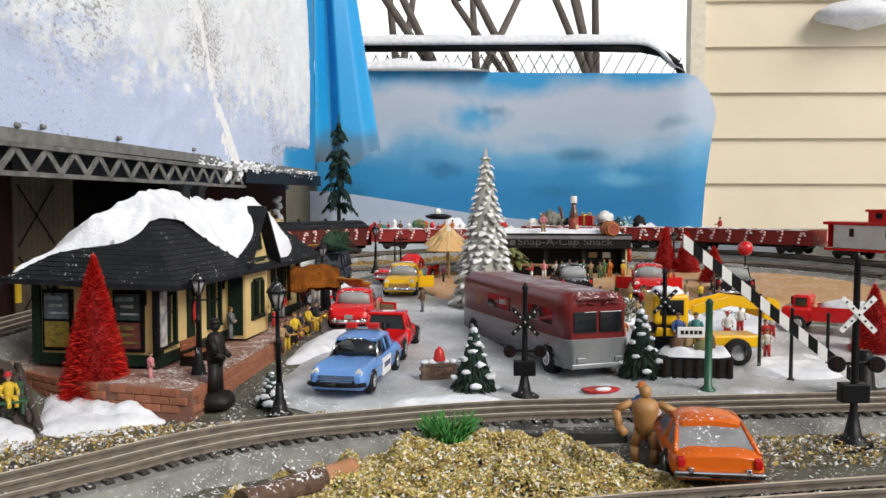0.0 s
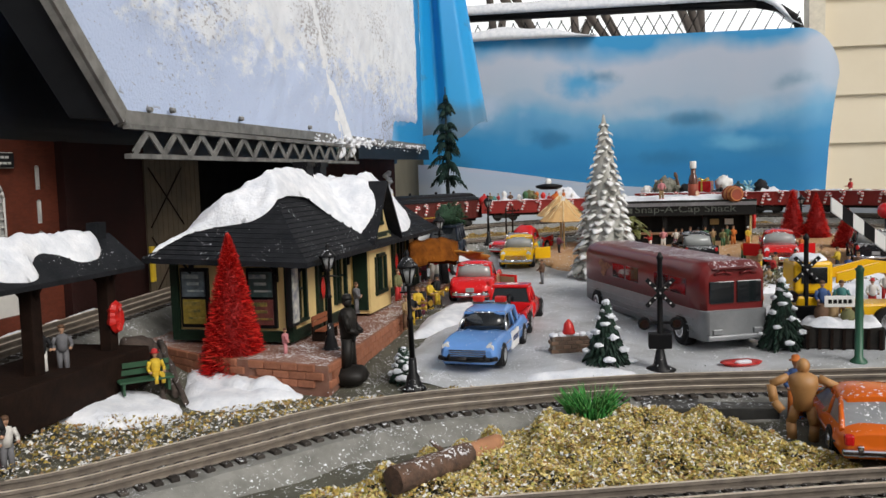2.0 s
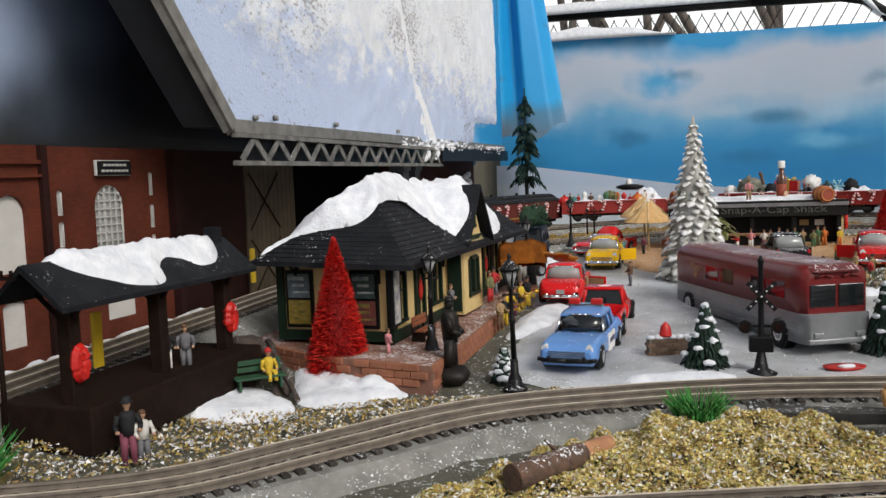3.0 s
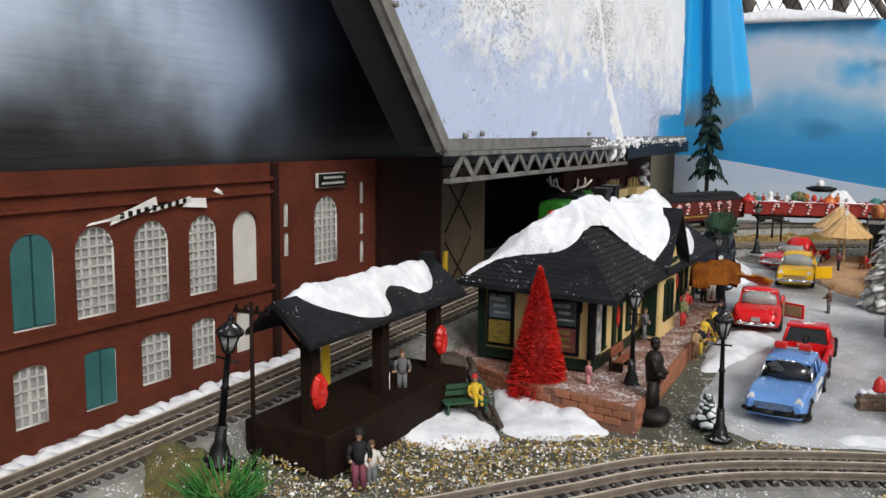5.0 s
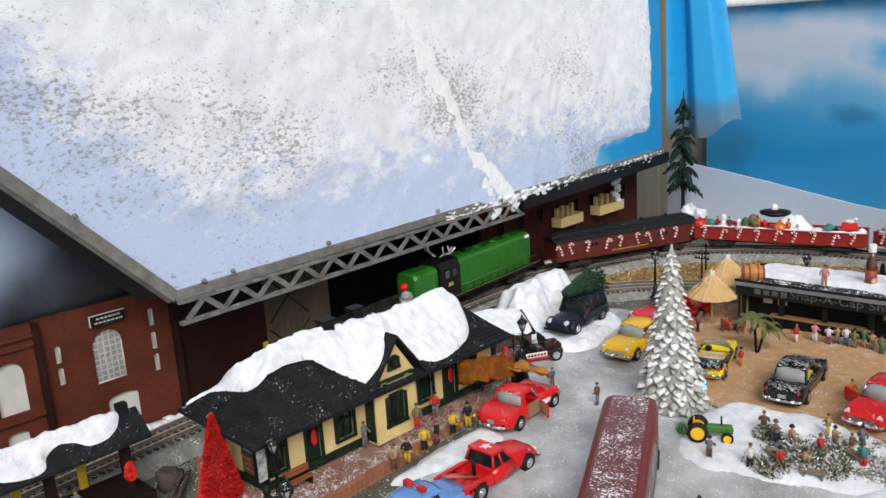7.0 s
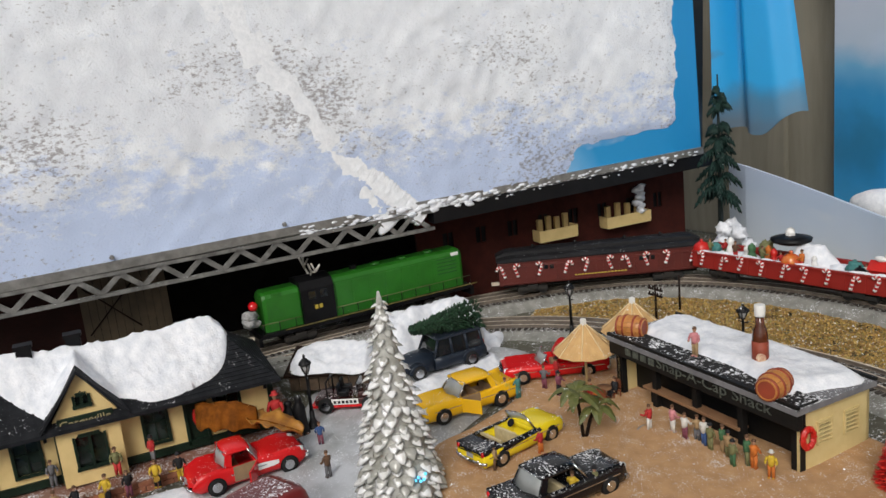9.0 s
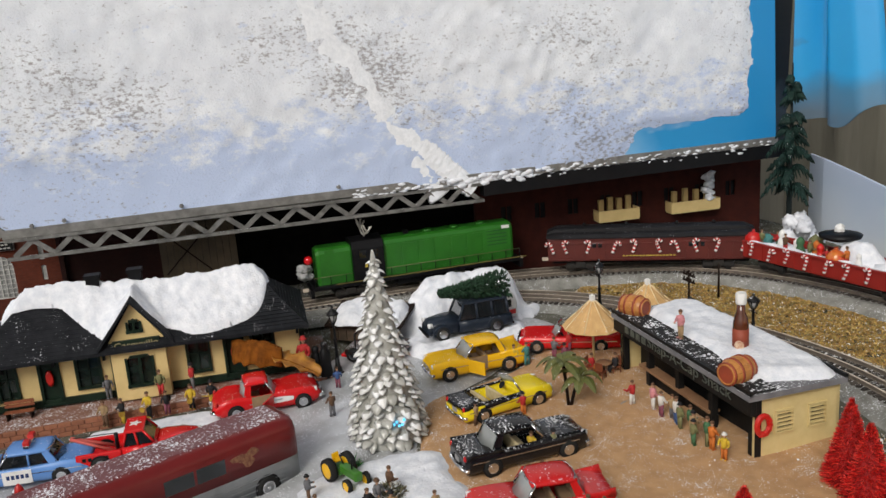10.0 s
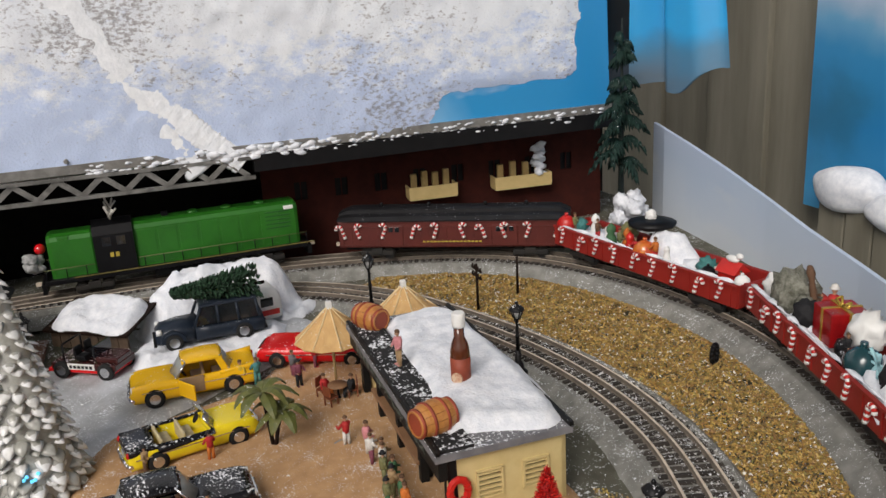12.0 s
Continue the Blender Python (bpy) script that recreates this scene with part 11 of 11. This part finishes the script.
GOLD = mat("gold_glass", (0.55, 0.18, 0.03), (0.5, 0.05, 0.02), rough=0.2, scale=90, bump=0, coat=0.4)
FUR = mat("grey_fur", (0.24, 0.24, 0.20), (0.07, 0.07, 0.05), rough=0.95, scale=160, bump=1.0, bscale=500)
for g, u, off, h, kd, m, s, lb in (
        (G1, 0.30, -0.010, 0.026, "doll", CLOTH["green"], 0.010, "green and white toy ornament in the gondola"),
        (G1, 0.26, -0.004, 0.026, "doll", WHITE, 0.008, "white toy ornament in the gondola"),
        (G1, 0.42, -0.012, 0.026, "doll", RED, 0.009, "red curled toy ornament in the gondola"),
        (G1, 0.51, -0.014, 0.024, "ball", GOLD, 0.010, "orange glass ball ornament in the gondola"),
        (G1, 0.47, 0.006, 0.055, "disc", BLACK, 0.020, "black hat-like disc ornament on the waterfall"),
        (G1, 0.465, 0.006, 0.062, "fluff", WHITE, 0.005, "small white ornament on the black disc"),
        (G1, 0.02, -0.012, 0.026, "ball", RED, 0.009, "shiny red ball at the gondola's end"),
        (G1, 0.16, 0.0, 0.030, "doll", WHITE, 0.009, "white toy snowman in the gondola"),
        (G1, 0.79, -0.004, 0.026, "fluff", CLOTH["teal"], 0.008, "dark green toy ornament in the gondola"),
        (G1, 0.83, -0.014, 0.028, "ball", BLACK, 0.006, "black ball at the gondola's edge"),
        (G1, 0.97, -0.010, 0.028, "ball", WHITE, 0.006, "white ball at the gondola's edge"),
        (G1, 0.08, -0.002, 0.030, "fluff", CLOTH["teal"], 0.006, "dark teal toy ornament in the gondola"),
        (G1, 0.34, 0.006, 0.034, "fluff", CLOTH["olive"], 0.008, "olive leafy ornament in the gondola"),
        (G1, 0.38, -0.006, 0.030, "doll", CLOTH["orange"], 0.008, "orange toy ornament in the gondola"),
        (G1, 0.62, -0.012, 0.032, "doll", WHITE, 0.006, "white toy ornament in the gondola"),
        (G2, 0.06, -0.006, 0.030, "fluff", WHITE, 0.008, "tuft of white cotton in the gondola"),
        (G2, 0.33, -0.010, 0.030, "fluff", CLOTH["black"], 0.009, "black crumpled ornament in the gondola"),
        (G2, 0.56, 0.006, 0.038, "fluff", WHITE, 0.011, "tuft of white cotton over the black load"),
        (G2, 0.80, -0.006, 0.034, "fluff", CLOTH["black"], 0.009, "black crumpled ornament in the gondola"),
        (G2, 0.18, -0.004, 0.024, "fluff", FUR, 0.016, "grey furry ornament in the gondola"),
        (G2, 0.27, -0.002, 0.024, "fluff", FUR, 0.010, "brown furry ornament in the gondola"),
        (G2, 0.66, -0.010, 0.026, "ball", mat("dark_teal_glass", (0.01, 0.05, 0.06), rough=0.2, bump=0, coat=0.5), 0.011, "dark teal glass ball in the gondola")):
    trinket(g, u, off, h, kd, m, s, lb)
bm = nb()
rings = []
for i in range(9):
    c = Vector(on_car(G2, 0.285, 0.004, 0.030 + 0.0055 * i))
    r = 0.0036 - 0.0002 * i + (0.0016 if i == 7 else 0)
    c.x -= 0.0014 * i
    rings.append([(c.x + r * math.cos(t), c.y + r * math.sin(t), c.z) for t in [2 * math.pi * q / 8 for q in range(8)]])
loft(bm, rings)
tagged(part("toy_reindeer_neck", bm, CLOTH["brown"]), "brown toy reindeer stretching up from the gondola", "ornament", "gondola loads")
for g in (G1, G2, G3):
    bm = nb()
    rings = []
    for i in range(50):
        u = 0.03 + 0.94 * i / 49
        c = Vector(on_car(g, u, -0.021, 0.0375))
        r = 0.0006 + 0.0042 * max(0.0, noise.noise(Vector((i * 0.35, g[0] * 40, 0))) + 0.12)
        rings.append([(c.x + r * math.cos(t), c.y + 1.2 * r * math.cos(t), c.z + r * 0.9 * math.sin(t)) for t in [2 * math.pi * q / 7 for q in range(7)]])
    loft(bm, rings)
    rim = part("snow_rim", bm, SNOW, GOND[g], "cotton snow along the rim")
    rim.matrix_parent_inverse = GOND[g].matrix_basis.inverted()
for g, u, off, top, low, hh in ((G1, 0.06, -0.008, "olive", "brown", 0.026), (G1, 0.12, 0.004, "red", "green", 0.024), (G1, 0.20, -0.006, "brown", "red", 0.026), (G1, 0.36, -0.012, "olive", "green", 0.026), (G1, 0.46, -0.014, "red", "red", 0.022), (G1, 0.56, -0.012, "orange", "red", 0.028), (G1, 0.84, -0.004, "white", "black", 0.018), (G1, 0.95, -0.006, "red", "grey", 0.018), (G2, 0.12, -0.004, "olive", "tan", 0.034), (G2, 0.24, 0.004, "brown", "red", 0.034), (G2, 0.35, 0.008, "red", "white", 0.040), (G2, 0.55, -0.006, "black", "black", 0.024), (G3, 0.3, 0, "red", "white", 0.03)):
    p = on_car(g, u, off, 0.026)
    figurine(p[0], p[1], hh, random.uniform(0, 360), top, low, "toy figure in %s and %s riding in the gondola" % (top, low), z=p[2], arms=1.0, hat="white" if hh > 0.03 else None, group="gondola riders")
gift = thing("gift_box", "red foil gift box tied with gold ribbon", "gift", on_car(G2, 0.43, 0.004, 0.030), nose(*G2))
bm = nb()
rbox(bm, (0, 0, 0.0135), (0.030, 0.030, 0.027), 0.001)
part("box", bm, mat("red_foil", (0.42, 0.012, 0.014), (0.30, 0.008, 0.01), rough=0.22, scale=120, metal=0.3), gift)
bm = nb()
for rz in (0, math.pi / 2):
    box(bm, (0, 0, 0.0137), (0.0308, 0.0028, 0.0278), rz)
for s in (-1, 1):
    tube(bm, [(0, 0, 0.028), (0.007 * s, 0.003, 0.033), (0.010 * s, 0.0, 0.030), (0, 0, 0.028)], 0.0010, 5)
part("ribbon", bm, mat("gold_ribbon", (0.65, 0.45, 0.08), rough=0.25, metal=0.6), gift)
hut = thing("toy_hut", "small red toy hut with a white top ornament", "ornament", on_car(G1, 0.90, -0.002, 0.030), nose(*G1))
bm = nb()
prism(bm, [(-0.010, -0.008), (0.010, -0.008), (0.010, 0.008), (-0.010, 0.008)], 0, 0.011)
part("wall", bm, RED, hut)
bm = nb()
loft(bm, [[(x, -0.011, 0.010), (x, 0, 0.020), (x, 0.011, 0.010)] for x in (-0.012, 0.012)], smoothed=False)
rf = part("roof", bm, RED, hut)
bm = nb()
blob(bm, (0, 0, 0.022), (0.008, 0.004, 0.0035), 0.15, 1.3, 2)
blob(bm, (0.008, 0, 0.026), (0.004, 0.003, 0.003), 0.1, 1.3, 2)
part("ornament", bm, WHITE, rf, "white rounded ornament")
star = thing("snowflake_ornament", "pale blue plastic snowflake on the gondola", "ornament", on_car(G2, 0.72, -0.008, 0.034), nose(*G2))
bm = nb()
for i in range(6):
    t = math.pi * i / 3
    cyl(bm, (0, 0, 0.012), (0.012 * math.cos(t), -0.003, 0.012 + 0.012 * math.sin(t)), 0.0013, n=5)
    cyl(bm, (0.007 * math.cos(t), -0.002, 0.012 + 0.007 * math.sin(t)), (0.010 * math.cos(t + 0.4), -0.003, 0.012 + 0.010 * math.sin(t + 0.4)), 0.001, n=5)
part("flake", bm, mat("pale_teal", (0.35, 0.62, 0.66), (0.28, 0.5, 0.55), rough=0.3), star)
tub = thing("coal_heap", "black lumpy load under snow in the gondola", "load", on_car(G2, 0.60, 0.0, 0.024), nose(*G2))
bm = nb()
for i in range(9):
    blob(bm, (-0.02 + 0.005 * i, 0.004 * math.sin(i * 2), 0.008 + 0.003 * math.cos(i)), (0.010, 0.012, 0.009), 0.4, 2, 2, seed=i)
part("lump", bm, BLACKSNOW, tub)["kind"] = "stuff"

# coil and small posts in the moss
coil = thing("wire_coil", "small black coil standing in the moss", "coil", at(0.164, 1.502, 0.002), 30)
bm = nb()
tube(bm, [(0, 0.006 * math.cos(t), 0.009 + 0.009 * math.sin(t)) for t in [2 * math.pi * i / 14 for i in range(15)]], 0.0022, 7)
part("loop", bm, BLACK, coil)


# ---- town clutter on the far side of the bus ----
def flat_truck(name, label, x, y, hd, cab, bed, load):
    root = thing(name, label, "truck", at(x, y, 0.0025), hd, group="work trucks")
    bm = nb()
    rbox(bm, (0.034, 0, 0.017), (0.026, 0.038, 0.016), 0.003)
    rbox(bm, (0.029, 0, 0.030), (0.017, 0.034, 0.013), 0.003)
    c = part("cab", bm, cab, root)
    bm = nb()
    rbox(bm, (0.0385, 0, 0.0305), (0.001, 0.028, 0.008), 0.0003)
    part("windscreen", bm, GLASS, c)
    for s in (-1, 1):
        bm = nb()
        rbox(bm, (0.029, s * 0.0172, 0.030), (0.011, 0.001, 0.008), 0.0003)
        part("side_window", bm, GLASS, c)
        bm = nb()
        cyl(bm, (0.046, s * 0.013, 0.016), (0.0478, s * 0.013, 0.016), 0.003, n=10)
        part("headlight", bm, LAMP, c)
        for px in (-0.030, 0.032):
            wheel(root, px, s * 0.0175, 0.0085, 0.005, False)
    bm = nb()
    box(bm, (-0.014, 0, 0.0135), (0.066, 0.040, 0.003))
    for s in (-1, 1):
        box(bm, (-0.014, s * 0.0195, 0.020), (0.066, 0.0014, 0.012))
    part("bed", bm, bed, root)
    bm = nb()
    blob(bm, (-0.014, 0, 0.020), (0.031, 0.0175, 0.012), 0.35, 2.6, 3, seed=x * 40)
    part("load", bm, load, root)
    bm = nb()
    rbox(bm, (0.049, 0, 0.009), (0.003, 0.038, 0.003), 0.0008)
    part("bumper", bm, CHROME, root)


def loader(x, y, hd):
    root = thing("yellow_loader", "yellow toy digger with a long boom and snow on its cab", "digger", at(x, y, 0.002), hd)
    bm = nb()
    rbox(bm, (-0.026, 0, 0.024), (0.036, 0.034, 0.018), 0.002)
    rbox(bm, (0.022, 0, 0.020), (0.050, 0.030, 0.010), 0.0015)
    part("chassis", bm, YELPAINT, root)
    bm = nb()
    rbox(bm, (-0.030, 0, 0.047), (0.030, 0.032, 0.026), 0.003)
    cab = part("cab", bm, YELPAINT, root)
    for q in (-1, 1):
        bm = nb()
        rbox(bm, (-0.030, q * 0.0163, 0.049), (0.020, 0.001, 0.013), 0.0004)
        part("cab_window", bm, GLASS, cab)
    bm = nb()
    sheet(bm, [(-0.044, -0.015), (-0.016, -0.015), (-0.016, 0.015), (-0.044, 0.015)], 0.003, 0.004, 0.4, 0.004, 0.0, 90, lambda a, b: 0.0602)
    part("snow_cap", bm, SNOW, cab)
    for q in (-1, 1):
        bm = nb()
        loft(bm, [[(a, q * 0.013 - 0.0015, b - 0.004), (a, q * 0.013 + 0.0015, b - 0.004), (a, q * 0.013 + 0.0015, b + 0.004), (a, q * 0.013 - 0.0015, b + 0.004)] for a, b in ((-0.012, 0.046), (0.020, 0.054), (0.050, 0.050))], smoothed=False)
        part("boom", bm, YELPAINT, root)
        for a in (-0.026, 0.026):
            wheel(root, a, q * 0.017, 0.0115, 0.007, False)
    bm = nb()
    loft(bm, [[(a, b, 0.040), (a + 0.010, b, 0.038), (a + 0.014, b, 0.052), (a + 0.011, b, 0.056), (a + 0.003, b, 0.058)] for a, b in ((0.046, -0.020), (0.046, 0.020))], smoothed=False)
    part("bucket", bm, YELPAINT, root)


loader(0.240, 0.690, 4)
stage = thing("dark_stage", "low black stage with snow on its top beside the crossing", "stage", at(0.224, 0.648, 0.001), -8)
bm = nb()
rbox(bm, (0, 0, 0.0095), (0.056, 0.034, 0.017), 0.0012)
part("deck", bm, mat("black_deck", (0.014, 0.013, 0.012), (0.028, 0.024, 0.02), spec=0.25, rough=0.75, scale=120, bump=0.4, snow=0.12), stage)
for k in range(7):
    bm = nb()
    box(bm, (-0.025 + k * 0.0083, -0.0176, 0.0085), (0.0022, 0.0016, 0.016))
    part("skirt_post", bm, DKBROWN, stage)
bm = nb()
sheet(bm, [(-0.030, -0.017), (-0.006, -0.020), (0.016, -0.016), (0.029, -0.018), (0.028, 0.017), (-0.028, 0.017)], 0.003, 0.0045, 0.6, 0.006, 0.0, 90, lambda a, b: 0.0178)
part("snow_cover", bm, SNOW, stage)
for k, (x, y, w, hh, m) in enumerate(((-0.014, 0.000, 0.010, 0.013, "brown"), (-0.004, 0.006, 0.008, 0.018, "tan"), (0.005, -0.002, 0.009, 0.010, "olive"), (0.014, 0.005, 0.008, 0.015, "brown"))):
    bm = nb()
    lathe(bm, [(w * 0.45, 0), (w * 0.56, hh * 0.35), (w * 0.50, hh * 0.75), (w * 0.22, hh * 0.92), (w * 0.28, hh)], n=12)
    for v in bm.verts:
        v.co += Vector((v.co.x, v.co.y, 0)) * 0.3 * noise.noise(v.co * 150 + Vector((k * 3, 0, 0)))
    tagged(part("stuffed_sack", bm, CLOTH[m], loc=(0.224 + x, 0.648 + y, T(0.224, 0.648) + 0.0205)), "lumpy brown sack standing on the dark stage", "sack", "sacks on the stage")
for x, y, hd, tp in ((0.213, 0.657, -80, "blue"), (0.228, 0.660, -100, "teal")):
    figurine(x, y, 0.030, hd, tp, "brown", "toy player in %s standing on the dark stage" % tp, z=T(0.224, 0.648) + 0.0200, group="players on the stage")
for x, y in ((0.307, 0.797), (0.285, 0.765), (0.330, 0.775)):
    figurine(x, y, 0.027, -95, "white", "red", "toy gift-bringer in red and white on the snow", 0.004, hat="red", group="gift-bringers on the snow")
saucer = thing("red_saucer", "red and white toy sled dropped by the track", "sled", at(0.141, 0.594, 0.001), 15)
bm = nb()
lathe(bm, [(0.0001, 0.0012), (0.009, 0.0010), (0.0125, 0.0030), (0.0128, 0.0040), (0.0088, 0.0022), (0.0001, 0.0024)], n=20)
bmesh.ops.scale(bm, verts=bm.verts, vec=(1.2, 0.7, 1))
part("dish", bm, RED, saucer)
bm = nb()
blob(bm, (0.002, 0, 0.0034), (0.0065, 0.0035, 0.0018), 0.3, 2, 2)
part("snow_patch", bm, SNOW, saucer)
flat_truck("red_pickup", "red toy pickup with a snowy load", 0.400, 0.800, 150, REDPAINT, REDPAINT, SNOW)
rnd = random.Random(77)
CROWD = [(0.165, 0.862), (0.330, 0.885), (0.335, 0.948), (0.285, 0.957), (0.215, 0.945), (0.172, 0.905)]
made = 0
while made < 9:
    x, y = rnd.uniform(0.15, 0.34), rnd.uniform(0.85, 0.96)
    if inside(CROWD, x, y) and edge_dist(CROWD, x, y) > 0.003:
        made += 1
        top, low = rnd.choice(("brown", "tan", "black", "blue", "olive", "green", "plum", "grey")), rnd.choice(("black", "brown", "tan", "grey", "white", "olive"))
        figurine(x, y, rnd.uniform(0.022, 0.029), rnd.uniform(0, 360), top, low, "toy winter visitor in %s and %s beside the lot" % (top, low), 0.005, hat=rnd.choice((None, "black", "brown")), sit=made % 3 == 0, arms=rnd.uniform(0, 1.3), group="figures beside the lot")
for k, (x, y, hd) in enumerate(((0.196, 0.893, 20), (0.262, 0.912, -35), (0.300, 0.925, 60), (0.236, 0.868, 5))):
    b2 = thing("rustic_bench", "small weathered plank bench among the figures", "bench", at(x, y, 0.005), hd, group="plank benches")
    bm = nb()
    rbox(bm, (0, 0, 0.0075), (0.022, 0.008, 0.002), 0.0004)
    part("seat", bm, mat("grey_plank", (0.20, 0.16, 0.11), (0.12, 0.10, 0.07), rough=0.85, scale=200, snow=0.25), b2)
    for s in (-1, 1):
        bm = nb()
        box(bm, (s * 0.008, 0, 0.003), (0.002, 0.007, 0.008))
        part("leg", bm, MATS["grey_plank"], b2)
scatter("frosted_litter", "grey-green leaf litter and snow crumbs beside the lot", [CROWD], 9000, 0.0017, ((0.20, 0.19, 0.13), (0.13, 0.14, 0.08), (0.30, 0.26, 0.17), (0.62, 0.64, 0.66), (0.75, 0.77, 0.8), (0.8, 0.82, 0.85), (0.8, 0.82, 0.85), (0.24, 0.17, 0.10), (0.16, 0.18, 0.09)), 12, 0.005, category="litter")
tr = thing("green_tractor", "small green and yellow toy tractor in the snow", "tractor", at(0.124, 0.897, 0.005), 20)
tr.scale = (1.0, 1.0, 1.0)
TG = mat("tractor_green", (0.05, 0.20, 0.02), (0.04, 0.15, 0.015), rough=0.4)
bm = nb()
rbox(bm, (0.012, 0, 0.0125), (0.026, 0.008, 0.008), 0.0016)
part("bonnet", bm, TG, tr)
bm = nb()
rbox(bm, (-0.008, 0, 0.0095), (0.016, 0.010, 0.007), 0.001)
part("chassis", bm, TG, tr)
bm = nb()
rbox(bm, (-0.010, 0, 0.0165), (0.006, 0.007, 0.002), 0.0006)
rbox(bm, (-0.013, 0, 0.0195), (0.0015, 0.007, 0.006), 0.0005)
part("seat", bm, YELPAINT, tr)
bm = nb()
cyl(bm, (0.014, 0, 0.016), (0.014, 0, 0.026), 0.0009, n=6)
part("exhaust", bm, BLACK, tr)
bm = nb()
tube(bm, [(0.0, 0, 0.016), (-0.004, 0, 0.021)], 0.0006, 5)
part("steering_column", bm, BLACK, tr)
for px, r, w in ((-0.009, 0.0105, 0.006), (0.020, 0.0062, 0.004)):
    for s in (-1, 1):
        bm = nb()
        lathe(bm, [(r * 0.6, -w / 2), (r * 0.96, -w / 2), (r, 0), (r * 0.96, w / 2), (r * 0.6, w / 2)], n=16)
        bmesh.ops.rotate(bm, verts=bm.verts, cent=(0, 0, 0), matrix=Matrix.Rotation(math.pi / 2, 3, "X"))
        o = part("wheel", bm, TYRE, tr, loc=(px, s * 0.0095, r))
        bm = nb()
        cyl(bm, (0, -w * 0.56, 0), (0, w * 0.56, 0), r * 0.66, n=14)
        part("rim", bm, YELPAINT, o, "yellow wheel rim")
for k, (x, y, r, h) in enumerate(((0.218, 0.900, 0.028, 0.026), (0.200, 0.872, 0.020, 0.018), (0.252, 0.892, 0.020, 0.016), (0.176, 0.925, 0.012, 0.022), (0.245, 0.925, 0.016, 0.014))):
    root = thing("frosted_shrub", "low grey-green shrub frosted with snow grains", "shrub", at(x, y, 0.002), group="frosted shrubs")
    rnd = random.Random(50 + k)
    bm = nb()
    for i in range(420):
        a, q, e = rnd.uniform(0, 6.28), math.sqrt(rnd.random()), rnd.random()
        p = Vector((r * q * math.cos(a), r * q * math.sin(a), 0.7 * h * (1 - 0.8 * q * q) * e))
        d = Vector((math.cos(a) * 0.7 + rnd.gauss(0, 0.5), math.sin(a) * 0.7 + rnd.gauss(0, 0.5), 0.8)).normalized() * rnd.uniform(0.003, 0.006)
        cyl(bm, p, p + d, 0.0014, 0.0004, 3)
    part("foliage", bm, island("shrub_mix", ((0.13, 0.13, 0.08), (0.20, 0.18, 0.11), (0.09, 0.09, 0.05), (0.25, 0.22, 0.13), (0.62, 0.63, 0.64), (0.70, 0.72, 0.74), (0.40, 0.40, 0.36))), root)["kind"] = "stuff"
people([(0.176, 0.735, -90, "white", "black"), (0.192, 0.708, -60, "red", "grey"), (0.30, 0.70, -120, "white", "red"), (0.31, 0.735, -90, "red", "white"), (0.186, 0.760, -80, "orange", "red")], "toy townsman in %s and %s on the snowy street", "figures on the street", 0.003)
for k, (x, y, r) in enumerate(((0.372, 0.99, 0.009),)):
    root = thing("red_ball_ornament", "shiny red ball ornament on a short wire", "ornament", at(x, y, 0.002), group="red ball ornaments")
    bm = nb()
    blob(bm, (0, 0, 0.058), (r, r, r), 0, 1, 3)
    part("ball", bm, mat("glossy_red", (0.65, 0.01, 0.015)), root)
    bm = nb()
    cyl(bm, (0, 0, 0), (0, 0, 0.05), 0.001, n=5)
    part("wire", bm, BLACK, root)
slab = thing("dark_crossing_slab", "dark wet slab beside the track", "slab", at(0.098, 0.470, 0.001), 3)
bm = nb()
rbox(bm, (0, 0, 0.003), (0.075, 0.030, 0.008), 0.001)
part("slab", bm, mat("wet_slab", (0.06, 0.06, 0.058), (0.04, 0.04, 0.038), rough=0.35, snow=0.35), slab)

# low board fence before the backdrop, its top under a smooth cap of snow
stub = thing("low_board_fence", "low weathered boards capped with a thick roll of snow", "fence", (-0.20, 2.05, -0.9))
for k in range(3):
    bm = nb()
    rbox(bm, (-0.035 + 0.052 * k, 0, 0.455), (0.049, 0.018, 0.91), 0.002)
    part("board", bm, FENCEWOOD, stub)
bm = nb()
blob(bm, (-0.012, 0, 0.937), (0.062, 0.034, 0.036), 0.14, 1.2, 4, seed=2)
part("snow_cap", bm, SNOW, stub)
bm = nb()
blob(bm, (0.072, 0, 0.918), (0.048, 0.030, 0.028), 0.14, 1.2, 4, seed=6)
part("snow_cap", bm, SNOW, stub)
